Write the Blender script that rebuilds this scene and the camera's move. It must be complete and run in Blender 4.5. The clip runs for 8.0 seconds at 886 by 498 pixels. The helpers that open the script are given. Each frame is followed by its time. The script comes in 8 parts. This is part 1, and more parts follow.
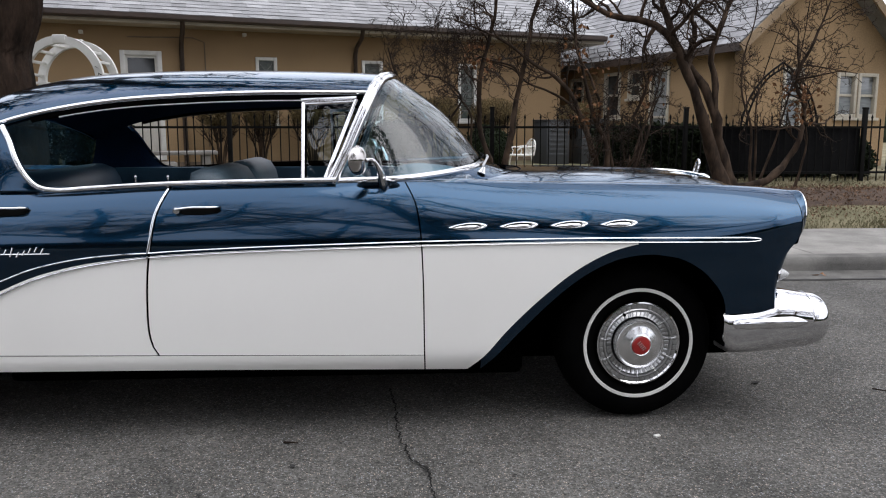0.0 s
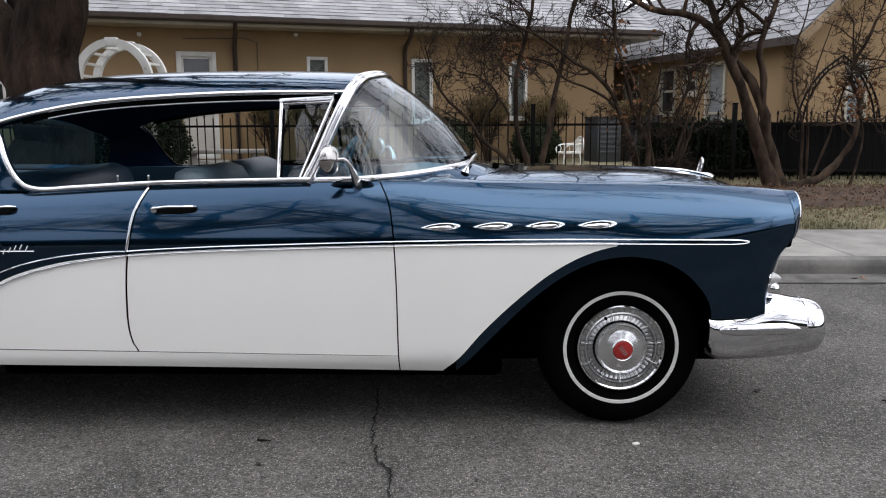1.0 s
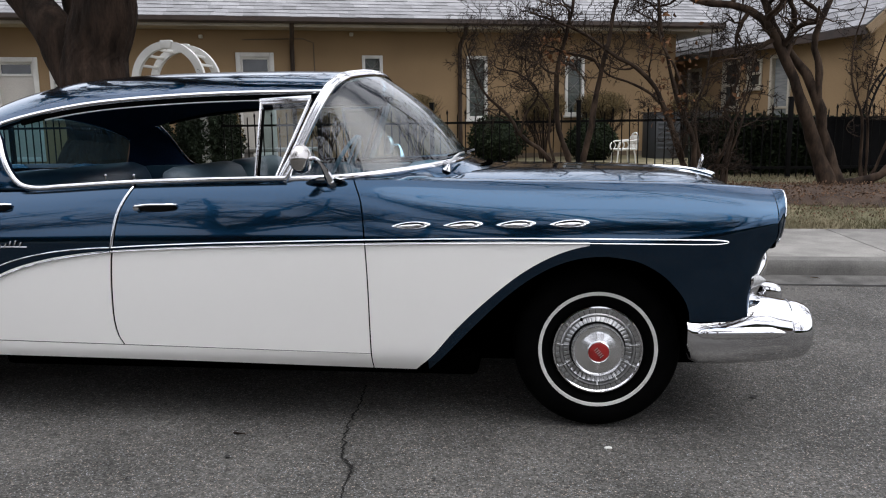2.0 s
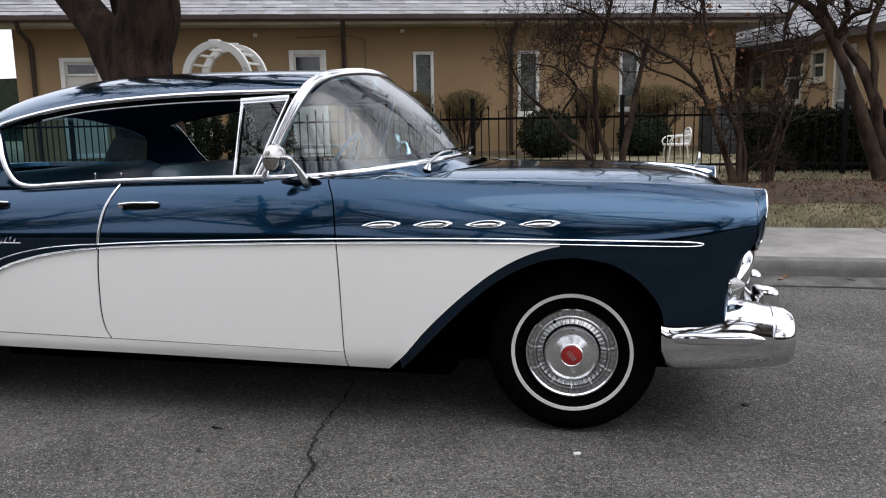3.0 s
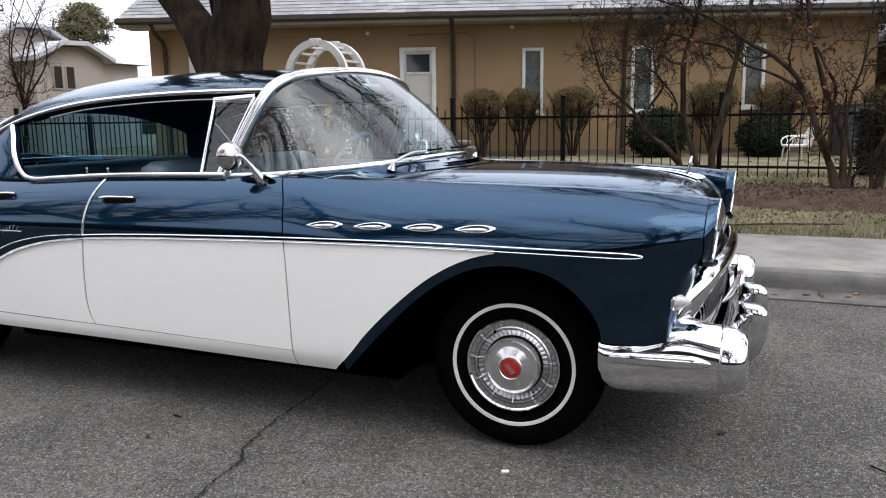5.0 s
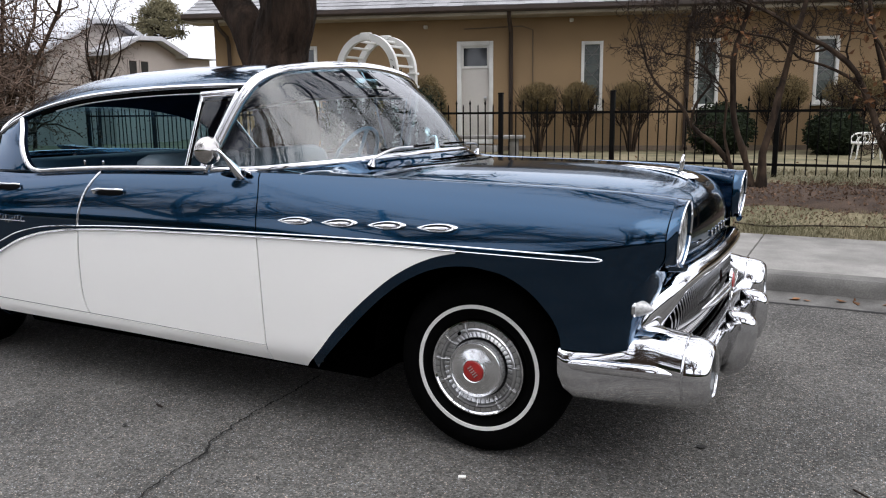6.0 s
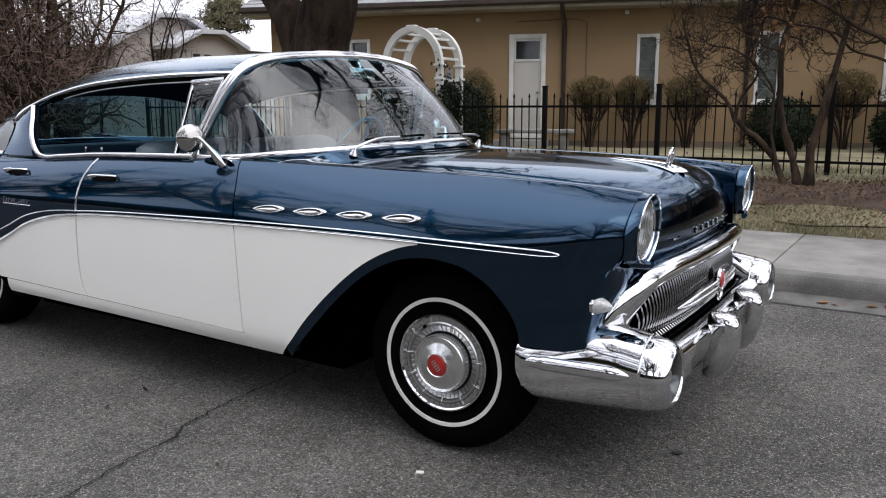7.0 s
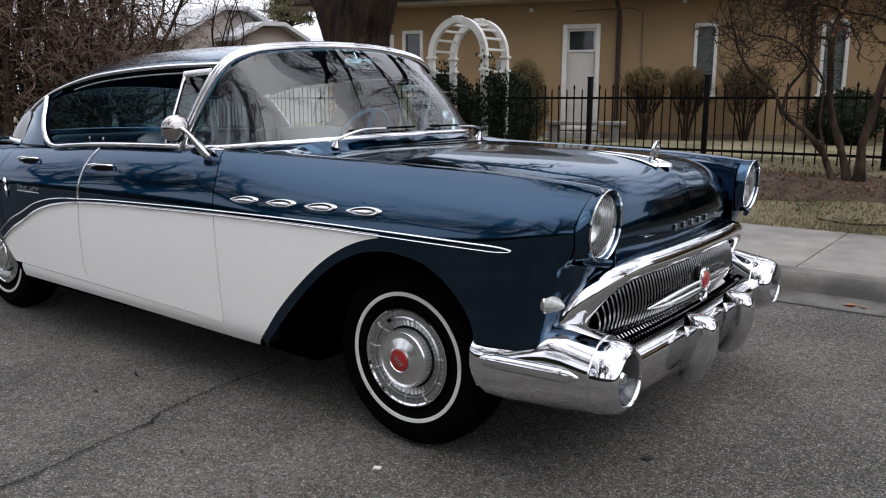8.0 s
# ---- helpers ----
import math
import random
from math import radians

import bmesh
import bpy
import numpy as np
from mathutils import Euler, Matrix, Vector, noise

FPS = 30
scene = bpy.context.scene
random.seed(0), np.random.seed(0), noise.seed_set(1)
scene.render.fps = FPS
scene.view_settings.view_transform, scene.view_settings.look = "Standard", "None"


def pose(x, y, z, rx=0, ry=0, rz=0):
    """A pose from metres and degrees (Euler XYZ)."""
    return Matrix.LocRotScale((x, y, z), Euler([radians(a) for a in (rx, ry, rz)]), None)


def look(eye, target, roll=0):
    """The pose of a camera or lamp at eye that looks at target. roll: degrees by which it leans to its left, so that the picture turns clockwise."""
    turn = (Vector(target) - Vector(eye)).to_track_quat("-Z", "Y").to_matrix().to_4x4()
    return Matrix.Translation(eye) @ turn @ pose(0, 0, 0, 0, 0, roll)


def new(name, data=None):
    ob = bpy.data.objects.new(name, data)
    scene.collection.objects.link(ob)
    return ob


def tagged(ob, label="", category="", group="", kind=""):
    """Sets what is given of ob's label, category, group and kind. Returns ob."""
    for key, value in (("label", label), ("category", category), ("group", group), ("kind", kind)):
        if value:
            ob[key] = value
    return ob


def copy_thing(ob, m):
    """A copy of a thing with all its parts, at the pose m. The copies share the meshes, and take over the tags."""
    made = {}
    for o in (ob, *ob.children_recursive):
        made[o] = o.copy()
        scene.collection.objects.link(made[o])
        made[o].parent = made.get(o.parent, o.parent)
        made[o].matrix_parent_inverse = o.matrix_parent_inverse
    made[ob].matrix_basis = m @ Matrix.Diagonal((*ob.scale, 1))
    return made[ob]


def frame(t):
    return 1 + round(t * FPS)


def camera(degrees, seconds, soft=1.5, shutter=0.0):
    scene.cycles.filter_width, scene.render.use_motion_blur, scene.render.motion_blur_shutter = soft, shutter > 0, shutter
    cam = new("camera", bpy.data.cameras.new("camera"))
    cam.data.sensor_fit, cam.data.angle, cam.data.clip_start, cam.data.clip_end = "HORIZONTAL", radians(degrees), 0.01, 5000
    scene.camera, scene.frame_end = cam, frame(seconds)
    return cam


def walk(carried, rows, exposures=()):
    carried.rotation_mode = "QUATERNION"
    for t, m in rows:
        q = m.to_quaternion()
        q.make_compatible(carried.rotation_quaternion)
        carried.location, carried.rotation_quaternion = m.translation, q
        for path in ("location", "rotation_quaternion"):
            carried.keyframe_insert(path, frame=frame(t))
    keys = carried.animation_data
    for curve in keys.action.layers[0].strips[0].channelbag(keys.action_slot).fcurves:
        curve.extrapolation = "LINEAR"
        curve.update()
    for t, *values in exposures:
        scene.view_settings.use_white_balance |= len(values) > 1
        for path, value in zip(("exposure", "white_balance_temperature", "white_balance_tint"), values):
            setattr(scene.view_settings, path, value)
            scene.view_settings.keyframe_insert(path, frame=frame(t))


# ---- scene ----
cam = camera(59.1, 8.0, soft=1.1)
PATH = [
    (0, (-1.049, -4.117, 1.280), (-0.932, -2.144, 0.973), -0),
    (0.5, (-0.865, -4.107, 1.279), (-0.830, -2.130, 0.971), -0.2),
    (1, (-0.670, -4.089, 1.286), (-0.721, -2.114, 0.973), -0.3),
    (1.5, (-0.464, -4.075, 1.286), (-0.608, -2.105, 0.971), -0.5),
    (3, (0.130, -3.963, 1.295), (-0.278, -2.032, 0.967), -1.1),
    (3.5, (0.303, -3.901, 1.300), (-0.184, -1.990, 0.970), -1),
    (4, (0.496, -3.829, 1.299), (-0.081, -1.942, 0.971), -0.9),
    (4.5, (0.679, -3.752, 1.297), (0.017, -1.893, 0.969), -0.8),
    (6, (1.209, -3.419, 1.300), (0.291, -1.677, 0.956), -0.5),
    (6.5, (1.354, -3.306, 1.289), (0.364, -1.604, 0.938), -0.2),
    (7, (1.499, -3.187, 1.277), (0.437, -1.530, 0.920), -0.1),
    (7.5, (1.631, -3.064, 1.278), (0.504, -1.455, 0.908), 0.1),
    (8, (1.773, -2.936, 1.277), (0.575, -1.380, 0.899), -0),
]
walk(cam, [(t, look(eye, target, roll)) for t, eye, target, roll in PATH], exposures=[(0.0, 0.92, 6500, 10), (1.5, 0.90, 6500, 10), (3.0, 0.86, 6500, 10), (4.5, 1.08, 6500, 10), (6.0, 1.12, 6500, 10), (7.0, 0.88, 6500, 10), (8.0, 0.72, 6500, 10)])

# ---- daylight: overcast sky, one wide soft sun ----
world = bpy.data.worlds.new("overcast_sky")
scene.world = world
world.use_nodes = True
wn, wl = world.node_tree.nodes, world.node_tree.links
sky = wn.new("ShaderNodeTexSky")
sky.sky_type, sky.sun_disc = "NISHITA", False
sky.sun_elevation, sky.sun_rotation = radians(55), radians(100)
sky.air_density, sky.dust_density, sky.ozone_density = 1.0, 4.0, 1.0
pale = wn.new("ShaderNodeHueSaturation")
pale.inputs["Saturation"].default_value = 0.22
veil = wn.new("ShaderNodeMixRGB")
veil.inputs["Fac"].default_value = 0.88
veil.inputs["Color2"].default_value = (10.5, 10.8, 12.0, 1)
cloud = wn.new("ShaderNodeTexNoise")
cloud.inputs["Scale"].default_value = 1.6
cloud.inputs["Detail"].default_value = 5
lump = wn.new("ShaderNodeMapRange")
lump.inputs["To Min"].default_value, lump.inputs["To Max"].default_value = 0.72, 1.2
shade = wn.new("ShaderNodeMixRGB")
shade.blend_type = "MULTIPLY"
shade.inputs["Fac"].default_value = 1.0
wl.new(sky.outputs["Color"], pale.inputs["Color"])
wl.new(pale.outputs["Color"], veil.inputs["Color1"])
wl.new(cloud.outputs["Fac"], lump.inputs["Value"])
wl.new(veil.outputs["Color"], shade.inputs["Color1"])
wl.new(lump.outputs["Result"], shade.inputs["Color2"])
back = wn["Background"]
back.inputs["Strength"].default_value = 0.087
# an overcast dome is brightest overhead
co = wn.new("ShaderNodeTexCoord")
split = wn.new("ShaderNodeSeparateXYZ")
dome = wn.new("ShaderNodeMapRange")
dome.inputs["To Min"].default_value, dome.inputs["To Max"].default_value = 0.84, 1.6
zenith = wn.new("ShaderNodeMixRGB")
zenith.blend_type, zenith.inputs["Fac"].default_value = "MULTIPLY", 1.0
wl.new(co.outputs["Generated"], split.inputs["Vector"])
wl.new(split.outputs["Z"], dome.inputs["Value"])
wl.new(shade.outputs["Color"], zenith.inputs["Color1"])
wl.new(dome.outputs["Result"], zenith.inputs["Color2"])
wl.new(zenith.outputs["Color"], back.inputs["Color"])
sun_data = bpy.data.lights.new("sun", "SUN")
sun_data.energy, sun_data.angle, sun_data.color = 0.8, radians(60), (1.0, 0.98, 0.95)
sun = new("sun", sun_data)
sun.matrix_world = look((5, -3, 11), (0, 0, 0))


# ---- materials ----
def material(name, base, rough=0.6, metal=0.0, second=None, scale=8.0, fine=120.0, bump=0.0, coat=0.0,
             mix=0.5, vary=0.0, spec=0.5, stretch=(1, 1, 1), bump_scale=None, detail=6.0, grain=0.2):
    """A procedural surface: two colours in broad patches, fine grain, relief and a shade of its own for each piece."""
    m = bpy.data.materials.new(name)
    m.use_nodes = True
    n, l = m.node_tree.nodes, m.node_tree.links
    b = n["Principled BSDF"]
    b.inputs["Metallic"].default_value = metal
    b.inputs["Roughness"].default_value = rough
    b.inputs["Specular IOR Level"].default_value = spec if rough < 0.75 else min(spec, 0.12)
    b.inputs["Coat Weight"].default_value = coat
    b.inputs["Coat Roughness"].default_value = 0.03
    co = n.new("ShaderNodeTexCoord")
    mp = n.new("ShaderNodeMapping")
    mp.inputs["Scale"].default_value = stretch
    l.new(co.outputs["Object"], mp.inputs["Vector"])
    second = second or tuple(c * 0.75 for c in base)
    big = n.new("ShaderNodeTexNoise")
    big.inputs["Scale"].default_value, big.inputs["Detail"].default_value = scale, detail
    l.new(mp.outputs["Vector"], big.inputs["Vector"])
    ramp = n.new("ShaderNodeMapRange")
    ramp.inputs["From Min"].default_value, ramp.inputs["From Max"].default_value = 0.35, 0.65
    ramp.inputs["To Max"].default_value = mix * 2
    l.new(big.outputs["Fac"], ramp.inputs["Value"])
    m1 = n.new("ShaderNodeMixRGB")
    m1.inputs["Color1"].default_value, m1.inputs["Color2"].default_value = (*base, 1), (*second, 1)
    l.new(ramp.outputs["Result"], m1.inputs["Fac"])
    small = n.new("ShaderNodeTexNoise")
    small.inputs["Scale"].default_value, small.inputs["Detail"].default_value = fine, 3
    l.new(mp.outputs["Vector"], small.inputs["Vector"])
    r2 = n.new("ShaderNodeMapRange")
    r2.inputs["From Min"].default_value, r2.inputs["From Max"].default_value = 0.3, 0.7
    r2.inputs["To Min"].default_value, r2.inputs["To Max"].default_value = 1 - grain, 1 + grain
    l.new(small.outputs["Fac"], r2.inputs["Value"])
    m2 = n.new("ShaderNodeMixRGB")
    m2.blend_type = "MULTIPLY"
    m2.inputs["Fac"].default_value = 0.0 if (coat and not vary) or metal else 1.0
    l.new(m1.outputs["Color"], m2.inputs["Color1"])
    l.new(r2.outputs["Result"], m2.inputs["Color2"])
    out = m2.outputs["Color"]
    if vary:
        info = n.new("ShaderNodeObjectInfo")
        r3 = n.new("ShaderNodeMapRange")
        r3.inputs["To Min"].default_value, r3.inputs["To Max"].default_value = 1 - vary, 1 + vary
        l.new(info.outputs["Random"], r3.inputs["Value"])
        m3 = n.new("ShaderNodeMixRGB")
        m3.blend_type = "MULTIPLY"
        m3.inputs["Fac"].default_value = 1.0
        l.new(out, m3.inputs["Color1"])
        l.new(r3.outputs["Result"], m3.inputs["Color2"])
        out = m3.outputs["Color"]
    l.new(out, b.inputs["Base Color"])
    if bump:
        bp = n.new("ShaderNodeBump")
        bp.inputs["Strength"].default_value, bp.inputs["Distance"].default_value = bump, 0.01 if bump < 1 else 0.05
        src = small
        if bump_scale:
            src = n.new("ShaderNodeTexNoise")
            src.inputs["Scale"].default_value, src.inputs["Detail"].default_value = bump_scale, 4
            l.new(mp.outputs["Vector"], src.inputs["Vector"])
        l.new(src.outputs["Fac"], bp.inputs["Height"])
        l.new(bp.outputs["Normal"], b.inputs["Normal"])
    return m


def glass(name, tint, ior=1.5, haze=0.0):
    """A thin sheet of glass: clear tinted pass-through under a gloss that grows towards grazing angles."""
    m = bpy.data.materials.new(name)
    m.use_nodes = True
    n, l = m.node_tree.nodes, m.node_tree.links
    n.remove(n["Principled BSDF"])
    clear, gloss = n.new("ShaderNodeBsdfTransparent"), n.new("ShaderNodeBsdfGlossy")
    clear.inputs["Color"].default_value = (*tint, 1)
    gloss.inputs["Roughness"].default_value = 0.0
    fr, mixer = n.new("ShaderNodeLayerWeight"), n.new("ShaderNodeMixShader")
    fr.inputs["Blend"].default_value = 0.5
    power, ramp = n.new("ShaderNodeMath"), n.new("ShaderNodeMapRange")
    power.operation = "POWER"
    power.inputs[1].default_value = 5.0
    low = 1.4 * ((ior - 1) / (ior + 1)) ** 2
    ramp.inputs["To Min"].default_value, ramp.inputs["To Max"].default_value = low, 1.0
    l.new(fr.outputs["Facing"], power.inputs[0])
    l.new(power.outputs["Value"], ramp.inputs["Value"])
    l.new(ramp.outputs["Result"], mixer.inputs["Fac"])
    l.new(clear.outputs["BSDF"], mixer.inputs[1])
    l.new(gloss.outputs["BSDF"], mixer.inputs[2])
    l.new(mixer.outputs["Shader"], n["Material Output"].inputs["Surface"])
    return m


def asphalt_material():
    """Worn grey asphalt: pale stone chips in dark binder, broad oil-dark and dusty patches, rough relief."""
    m = material("asphalt", (0.100, 0.096, 0.088), 0.85, second=(0.064, 0.062, 0.057), scale=1.3, fine=95, mix=0.6, grain=0.5, detail=9.0)
    n, l = m.node_tree.nodes, m.node_tree.links
    b = n["Principled BSDF"]
    co = [x for x in n if x.type == "TEX_COORD"][0]
    under = b.inputs["Base Color"].links[0].from_socket
    chip = n.new("ShaderNodeTexVoronoi")
    chip.inputs["Scale"].default_value = 150
    l.new(co.outputs["Object"], chip.inputs["Vector"])
    hue = n.new("ShaderNodeSeparateColor")
    l.new(chip.outputs["Color"], hue.inputs["Color"])
    pick = n.new("ShaderNodeMapRange")
    pick.inputs["From Min"].default_value, pick.inputs["From Max"].default_value = 0.62, 0.95
    l.new(hue.outputs["Red"], pick.inputs["Value"])
    near = n.new("ShaderNodeMapRange")
    near.inputs["From Min"].default_value, near.inputs["From Max"].default_value = 0.55, 0.25
    l.new(chip.outputs["Distance"], near.inputs["Value"])
    both = n.new("ShaderNodeMath")
    both.operation = "MULTIPLY"
    l.new(pick.outputs["Result"], both.inputs[0])
    l.new(near.outputs["Result"], both.inputs[1])
    mixc = n.new("ShaderNodeMixRGB")
    tone = n.new("ShaderNodeMixRGB")
    tone.inputs["Color1"].default_value, tone.inputs["Color2"].default_value = (0.36, 0.29, 0.235, 1), (0.27, 0.285, 0.305, 1)
    l.new(hue.outputs["Blue"], tone.inputs["Fac"])
    l.new(tone.outputs["Color"], mixc.inputs["Color2"])
    l.new(both.outputs["Value"], mixc.inputs["Fac"])
    l.new(under, mixc.inputs["Color1"])
    dark = n.new("ShaderNodeMapRange")
    dark.inputs["From Min"].default_value, dark.inputs["From Max"].default_value = 0.0, 0.3
    dark.inputs["To Min"].default_value = 0.55
    l.new(hue.outputs["Green"], dark.inputs["Value"])
    mul = n.new("ShaderNodeMixRGB")
    mul.blend_type = "MULTIPLY"
    mul.inputs["Fac"].default_value = 1.0
    l.new(mixc.outputs["Color"], mul.inputs["Color1"])
    l.new(dark.outputs["Result"], mul.inputs["Color2"])
    stone = n.new("ShaderNodeTexVoronoi")
    stone.inputs["Scale"].default_value = 62
    l.new(co.outputs["Object"], stone.inputs["Vector"])
    part_of = n.new("ShaderNodeSeparateColor")
    l.new(stone.outputs["Color"], part_of.inputs["Color"])
    light = n.new("ShaderNodeMapRange")
    light.inputs["To Min"].default_value, light.inputs["To Max"].default_value = 0.74, 1.30
    l.new(part_of.outputs["Red"], light.inputs["Value"])
    mul2 = n.new("ShaderNodeMixRGB")
    mul2.blend_type = "MULTIPLY"
    mul2.inputs["Fac"].default_value = 1.0
    l.new(mul.outputs["Color"], mul2.inputs["Color1"])
    l.new(light.outputs["Result"], mul2.inputs["Color2"])
    l.new(mul2.outputs["Color"], b.inputs["Base Color"])
    bp = n.new("ShaderNodeBump")
    bp.inputs["Strength"].default_value, bp.inputs["Distance"].default_value = 0.9, 0.005
    l.new(chip.outputs["Distance"], bp.inputs["Height"])
    l.new(bp.outputs["Normal"], b.inputs["Normal"])
    return m


ASPHALT = asphalt_material()
CONCRETE = material("concrete", (0.255, 0.244, 0.225), 0.85, second=(0.17, 0.162, 0.15), scale=3.0, fine=140, bump=0.25, vary=0.05)
KERB = material("kerb_concrete", (0.15, 0.144, 0.133), 0.85, second=(0.08, 0.077, 0.072), scale=3.0, fine=120, bump=0.3, vary=0.05)
GUTTER = material("gutter_concrete", (0.125, 0.12, 0.112), 0.85, second=(0.07, 0.067, 0.062), scale=5.0, fine=110, bump=0.3)
LAWN = material("winter_lawn", (0.20, 0.172, 0.108), 0.95, second=(0.115, 0.106, 0.064), scale=1.6, fine=60, bump=0.8, mix=0.6)
BLADE = material("grass_blade", (0.22, 0.187, 0.12), 0.9, second=(0.128, 0.118, 0.068), scale=1.2, fine=40, mix=0.6)
MULCH = material("mulch", (0.085, 0.06, 0.045), 0.95, second=(0.05, 0.037, 0.03), scale=6, fine=70, bump=0.9)
THICKET = material("withered_leaf", (0.135, 0.088, 0.063), 0.9, second=(0.075, 0.050, 0.037), scale=3, fine=50)
LITTER = material("leaf_litter", (0.20, 0.125, 0.08), 0.9, second=(0.065, 0.04, 0.027), scale=14, fine=80)
LEAF_DRY = material("fallen_leaf", (0.23, 0.11, 0.05), 0.8, second=(0.12, 0.06, 0.03), scale=9, fine=80, vary=0.4)
STUCCO = material("tan_stucco", (0.315, 0.216, 0.121), 0.92, second=(0.268, 0.184, 0.104), scale=0.8, fine=90, bump=0.25)
STUCCO_DARK = material("stucco_base", (0.20, 0.155, 0.11), 0.92, second=(0.13, 0.10, 0.075), scale=2.0, fine=90, bump=0.25)
WHITE_PAINT = material("white_paint", (0.69, 0.68, 0.64), 0.5, second=(0.60, 0.59, 0.55), scale=4, fine=60, grain=0.04)
DARK_GREY = material("tar", (0.035, 0.034, 0.033), 0.9)
BROWN_METAL = material("brown_metal", (0.045, 0.028, 0.02), 0.5, second=(0.03, 0.02, 0.015), scale=5)
SHINGLE = material("grey_shingle", (0.26, 0.26, 0.262), 0.9, second=(0.18, 0.18, 0.182), scale=3, fine=80, bump=0.4, vary=0.16)
IRON = material("black_iron", (0.0035, 0.0035, 0.0035), 0.6, second=(0.006, 0.0055, 0.005), scale=14, fine=60, spec=0.08)
BARK = material("bark", (0.034, 0.022, 0.0155), 0.95, second=(0.010, 0.007, 0.005), scale=7, fine=45, bump=1.0, stretch=(1, 1, 0.25), bump_scale=18)
BARK_SMOOTH = material("smooth_bark", (0.060, 0.040, 0.027), 0.9, second=(0.014, 0.0095, 0.007), scale=9, fine=45, bump=0.5, stretch=(1, 1, 0.35))
TWIG = material("twig", (0.024, 0.016, 0.012), 0.9, second=(0.015, 0.011, 0.009), scale=9)
TWIG_BROWN = material("brown_twig", (0.21, 0.15, 0.118), 0.9, second=(0.13, 0.094, 0.075), scale=2)
SHRUB = material("shrub_leaf", (0.165, 0.122, 0.058), 0.85, second=(0.095, 0.072, 0.035), scale=5, fine=50)
BOXWOOD = material("boxwood_leaf", (0.021, 0.029, 0.013), 0.8, second=(0.010, 0.014, 0.007), scale=5, fine=50)
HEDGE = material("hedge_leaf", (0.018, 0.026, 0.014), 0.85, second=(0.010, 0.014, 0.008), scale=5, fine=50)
CREAM = material("cream_trim_paint", (0.44, 0.40, 0.32), 0.6, second=(0.37, 0.335, 0.27), scale=4, fine=60)
BLIND = material("blind_behind_glass", (0.25, 0.265, 0.27), 0.12, second=(0.17, 0.185, 0.19), scale=3, stretch=(1, 1, 8), coat=0.5)
PANE = material("window_glass", (0.035, 0.04, 0.042), 0.06, second=(0.02, 0.024, 0.026), scale=3, spec=0.6)
LEADED = material("leaded_glass", (0.055, 0.07, 0.065), 0.22, second=(0.10, 0.11, 0.09), scale=9, fine=30)
LEAD = material("lead_strip", (0.17, 0.165, 0.15), 0.6, scale=20)

PAINT_BLUE = material("metallic_blue_paint", (0.0066, 0.0345, 0.073), 0.15, 1.0, second=(0.0061, 0.032, 0.068), scale=300, fine=900, coat=0.72)
PAINT_BLUE.node_tree.nodes["Principled BSDF"].inputs["Specular Tint"].default_value = (0.40, 0.50, 0.60, 1)
PAINT_WHITE = material("white_car_paint", (0.885, 0.868, 0.825), 0.35, second=(0.865, 0.848, 0.805), scale=1.5, coat=0.6)
CHROME = material("chrome", (0.73, 0.73, 0.74), 0.065, 1.0, second=(0.68, 0.68, 0.69), scale=9, fine=60)
SATIN = material("satin_chrome", (0.82, 0.82, 0.82), 0.22, 1.0, second=(0.78, 0.78, 0.78), scale=9, fine=60)
SILVERED = material("silvered_bowl", (0.50, 0.50, 0.50), 0.2, 1.0, second=(0.40, 0.40, 0.40), scale=22, fine=60)
COVER_GREY = material("wheel_cover_groove", (0.05, 0.05, 0.052), 0.4, 0.8, second=(0.03, 0.03, 0.032), scale=16, fine=200)
FOG_BOWL = material("fog_lamp_bowl", (0.10, 0.105, 0.11), 0.14, 1.0, second=(0.05, 0.05, 0.055), scale=40, fine=60)
BAR_STEEL = material("grille_bar_steel", (0.29, 0.29, 0.295), 0.2, 1.0, second=(0.20, 0.20, 0.205), scale=20, fine=200)
BRUSHED = material("brushed_steel", (0.58, 0.58, 0.58), 0.28, 1.0, second=(0.48, 0.48, 0.48), scale=16, fine=200)
AGED_CHROME = material("aged_chrome", (0.50, 0.48, 0.46), 0.12, 1.0, second=(0.42, 0.40, 0.38), scale=30, fine=60)
RUBBER = material("tyre_rubber", (0.0013, 0.0013, 0.0013), 0.8, second=(0.0022, 0.0022, 0.0022), scale=12, spec=0.02)
WHITEWALL = material("whitewall_rubber", (0.66, 0.65, 0.62), 0.65, second=(0.58, 0.57, 0.54), scale=10, grain=0.03)
# near-black base carries the shade of wheel wells, gaps and underside
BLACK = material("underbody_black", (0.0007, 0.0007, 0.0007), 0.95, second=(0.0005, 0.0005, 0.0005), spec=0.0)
RED = material("red_enamel", (0.31, 0.014, 0.012), 0.3, second=(0.26, 0.011, 0.010), scale=30, coat=0.5)
LENS = material("lamp_lens", (0.46, 0.46, 0.45), 0.12, second=(0.36, 0.36, 0.355), scale=40, spec=0.8)
VINYL = material("blue_vinyl", (0.018, 0.05, 0.085), 0.45, second=(0.014, 0.04, 0.07), scale=12, fine=200, bump=0.1)
VINYL_GREY = material("grey_blue_vinyl", (0.06, 0.088, 0.108), 0.5, second=(0.048, 0.07, 0.087), scale=12, fine=200, bump=0.1)
DASH_BLUE = material("turquoise_dash", (0.05, 0.13, 0.18), 0.55, second=(0.04, 0.11, 0.155), scale=8)
LAMP_GLASS = glass("lamp_glass", (0.93, 0.94, 0.94), 1.5)
HEADLINER = material("dark_headliner", (0.007, 0.018, 0.045), 0.9, second=(0.005, 0.014, 0.036), scale=10)
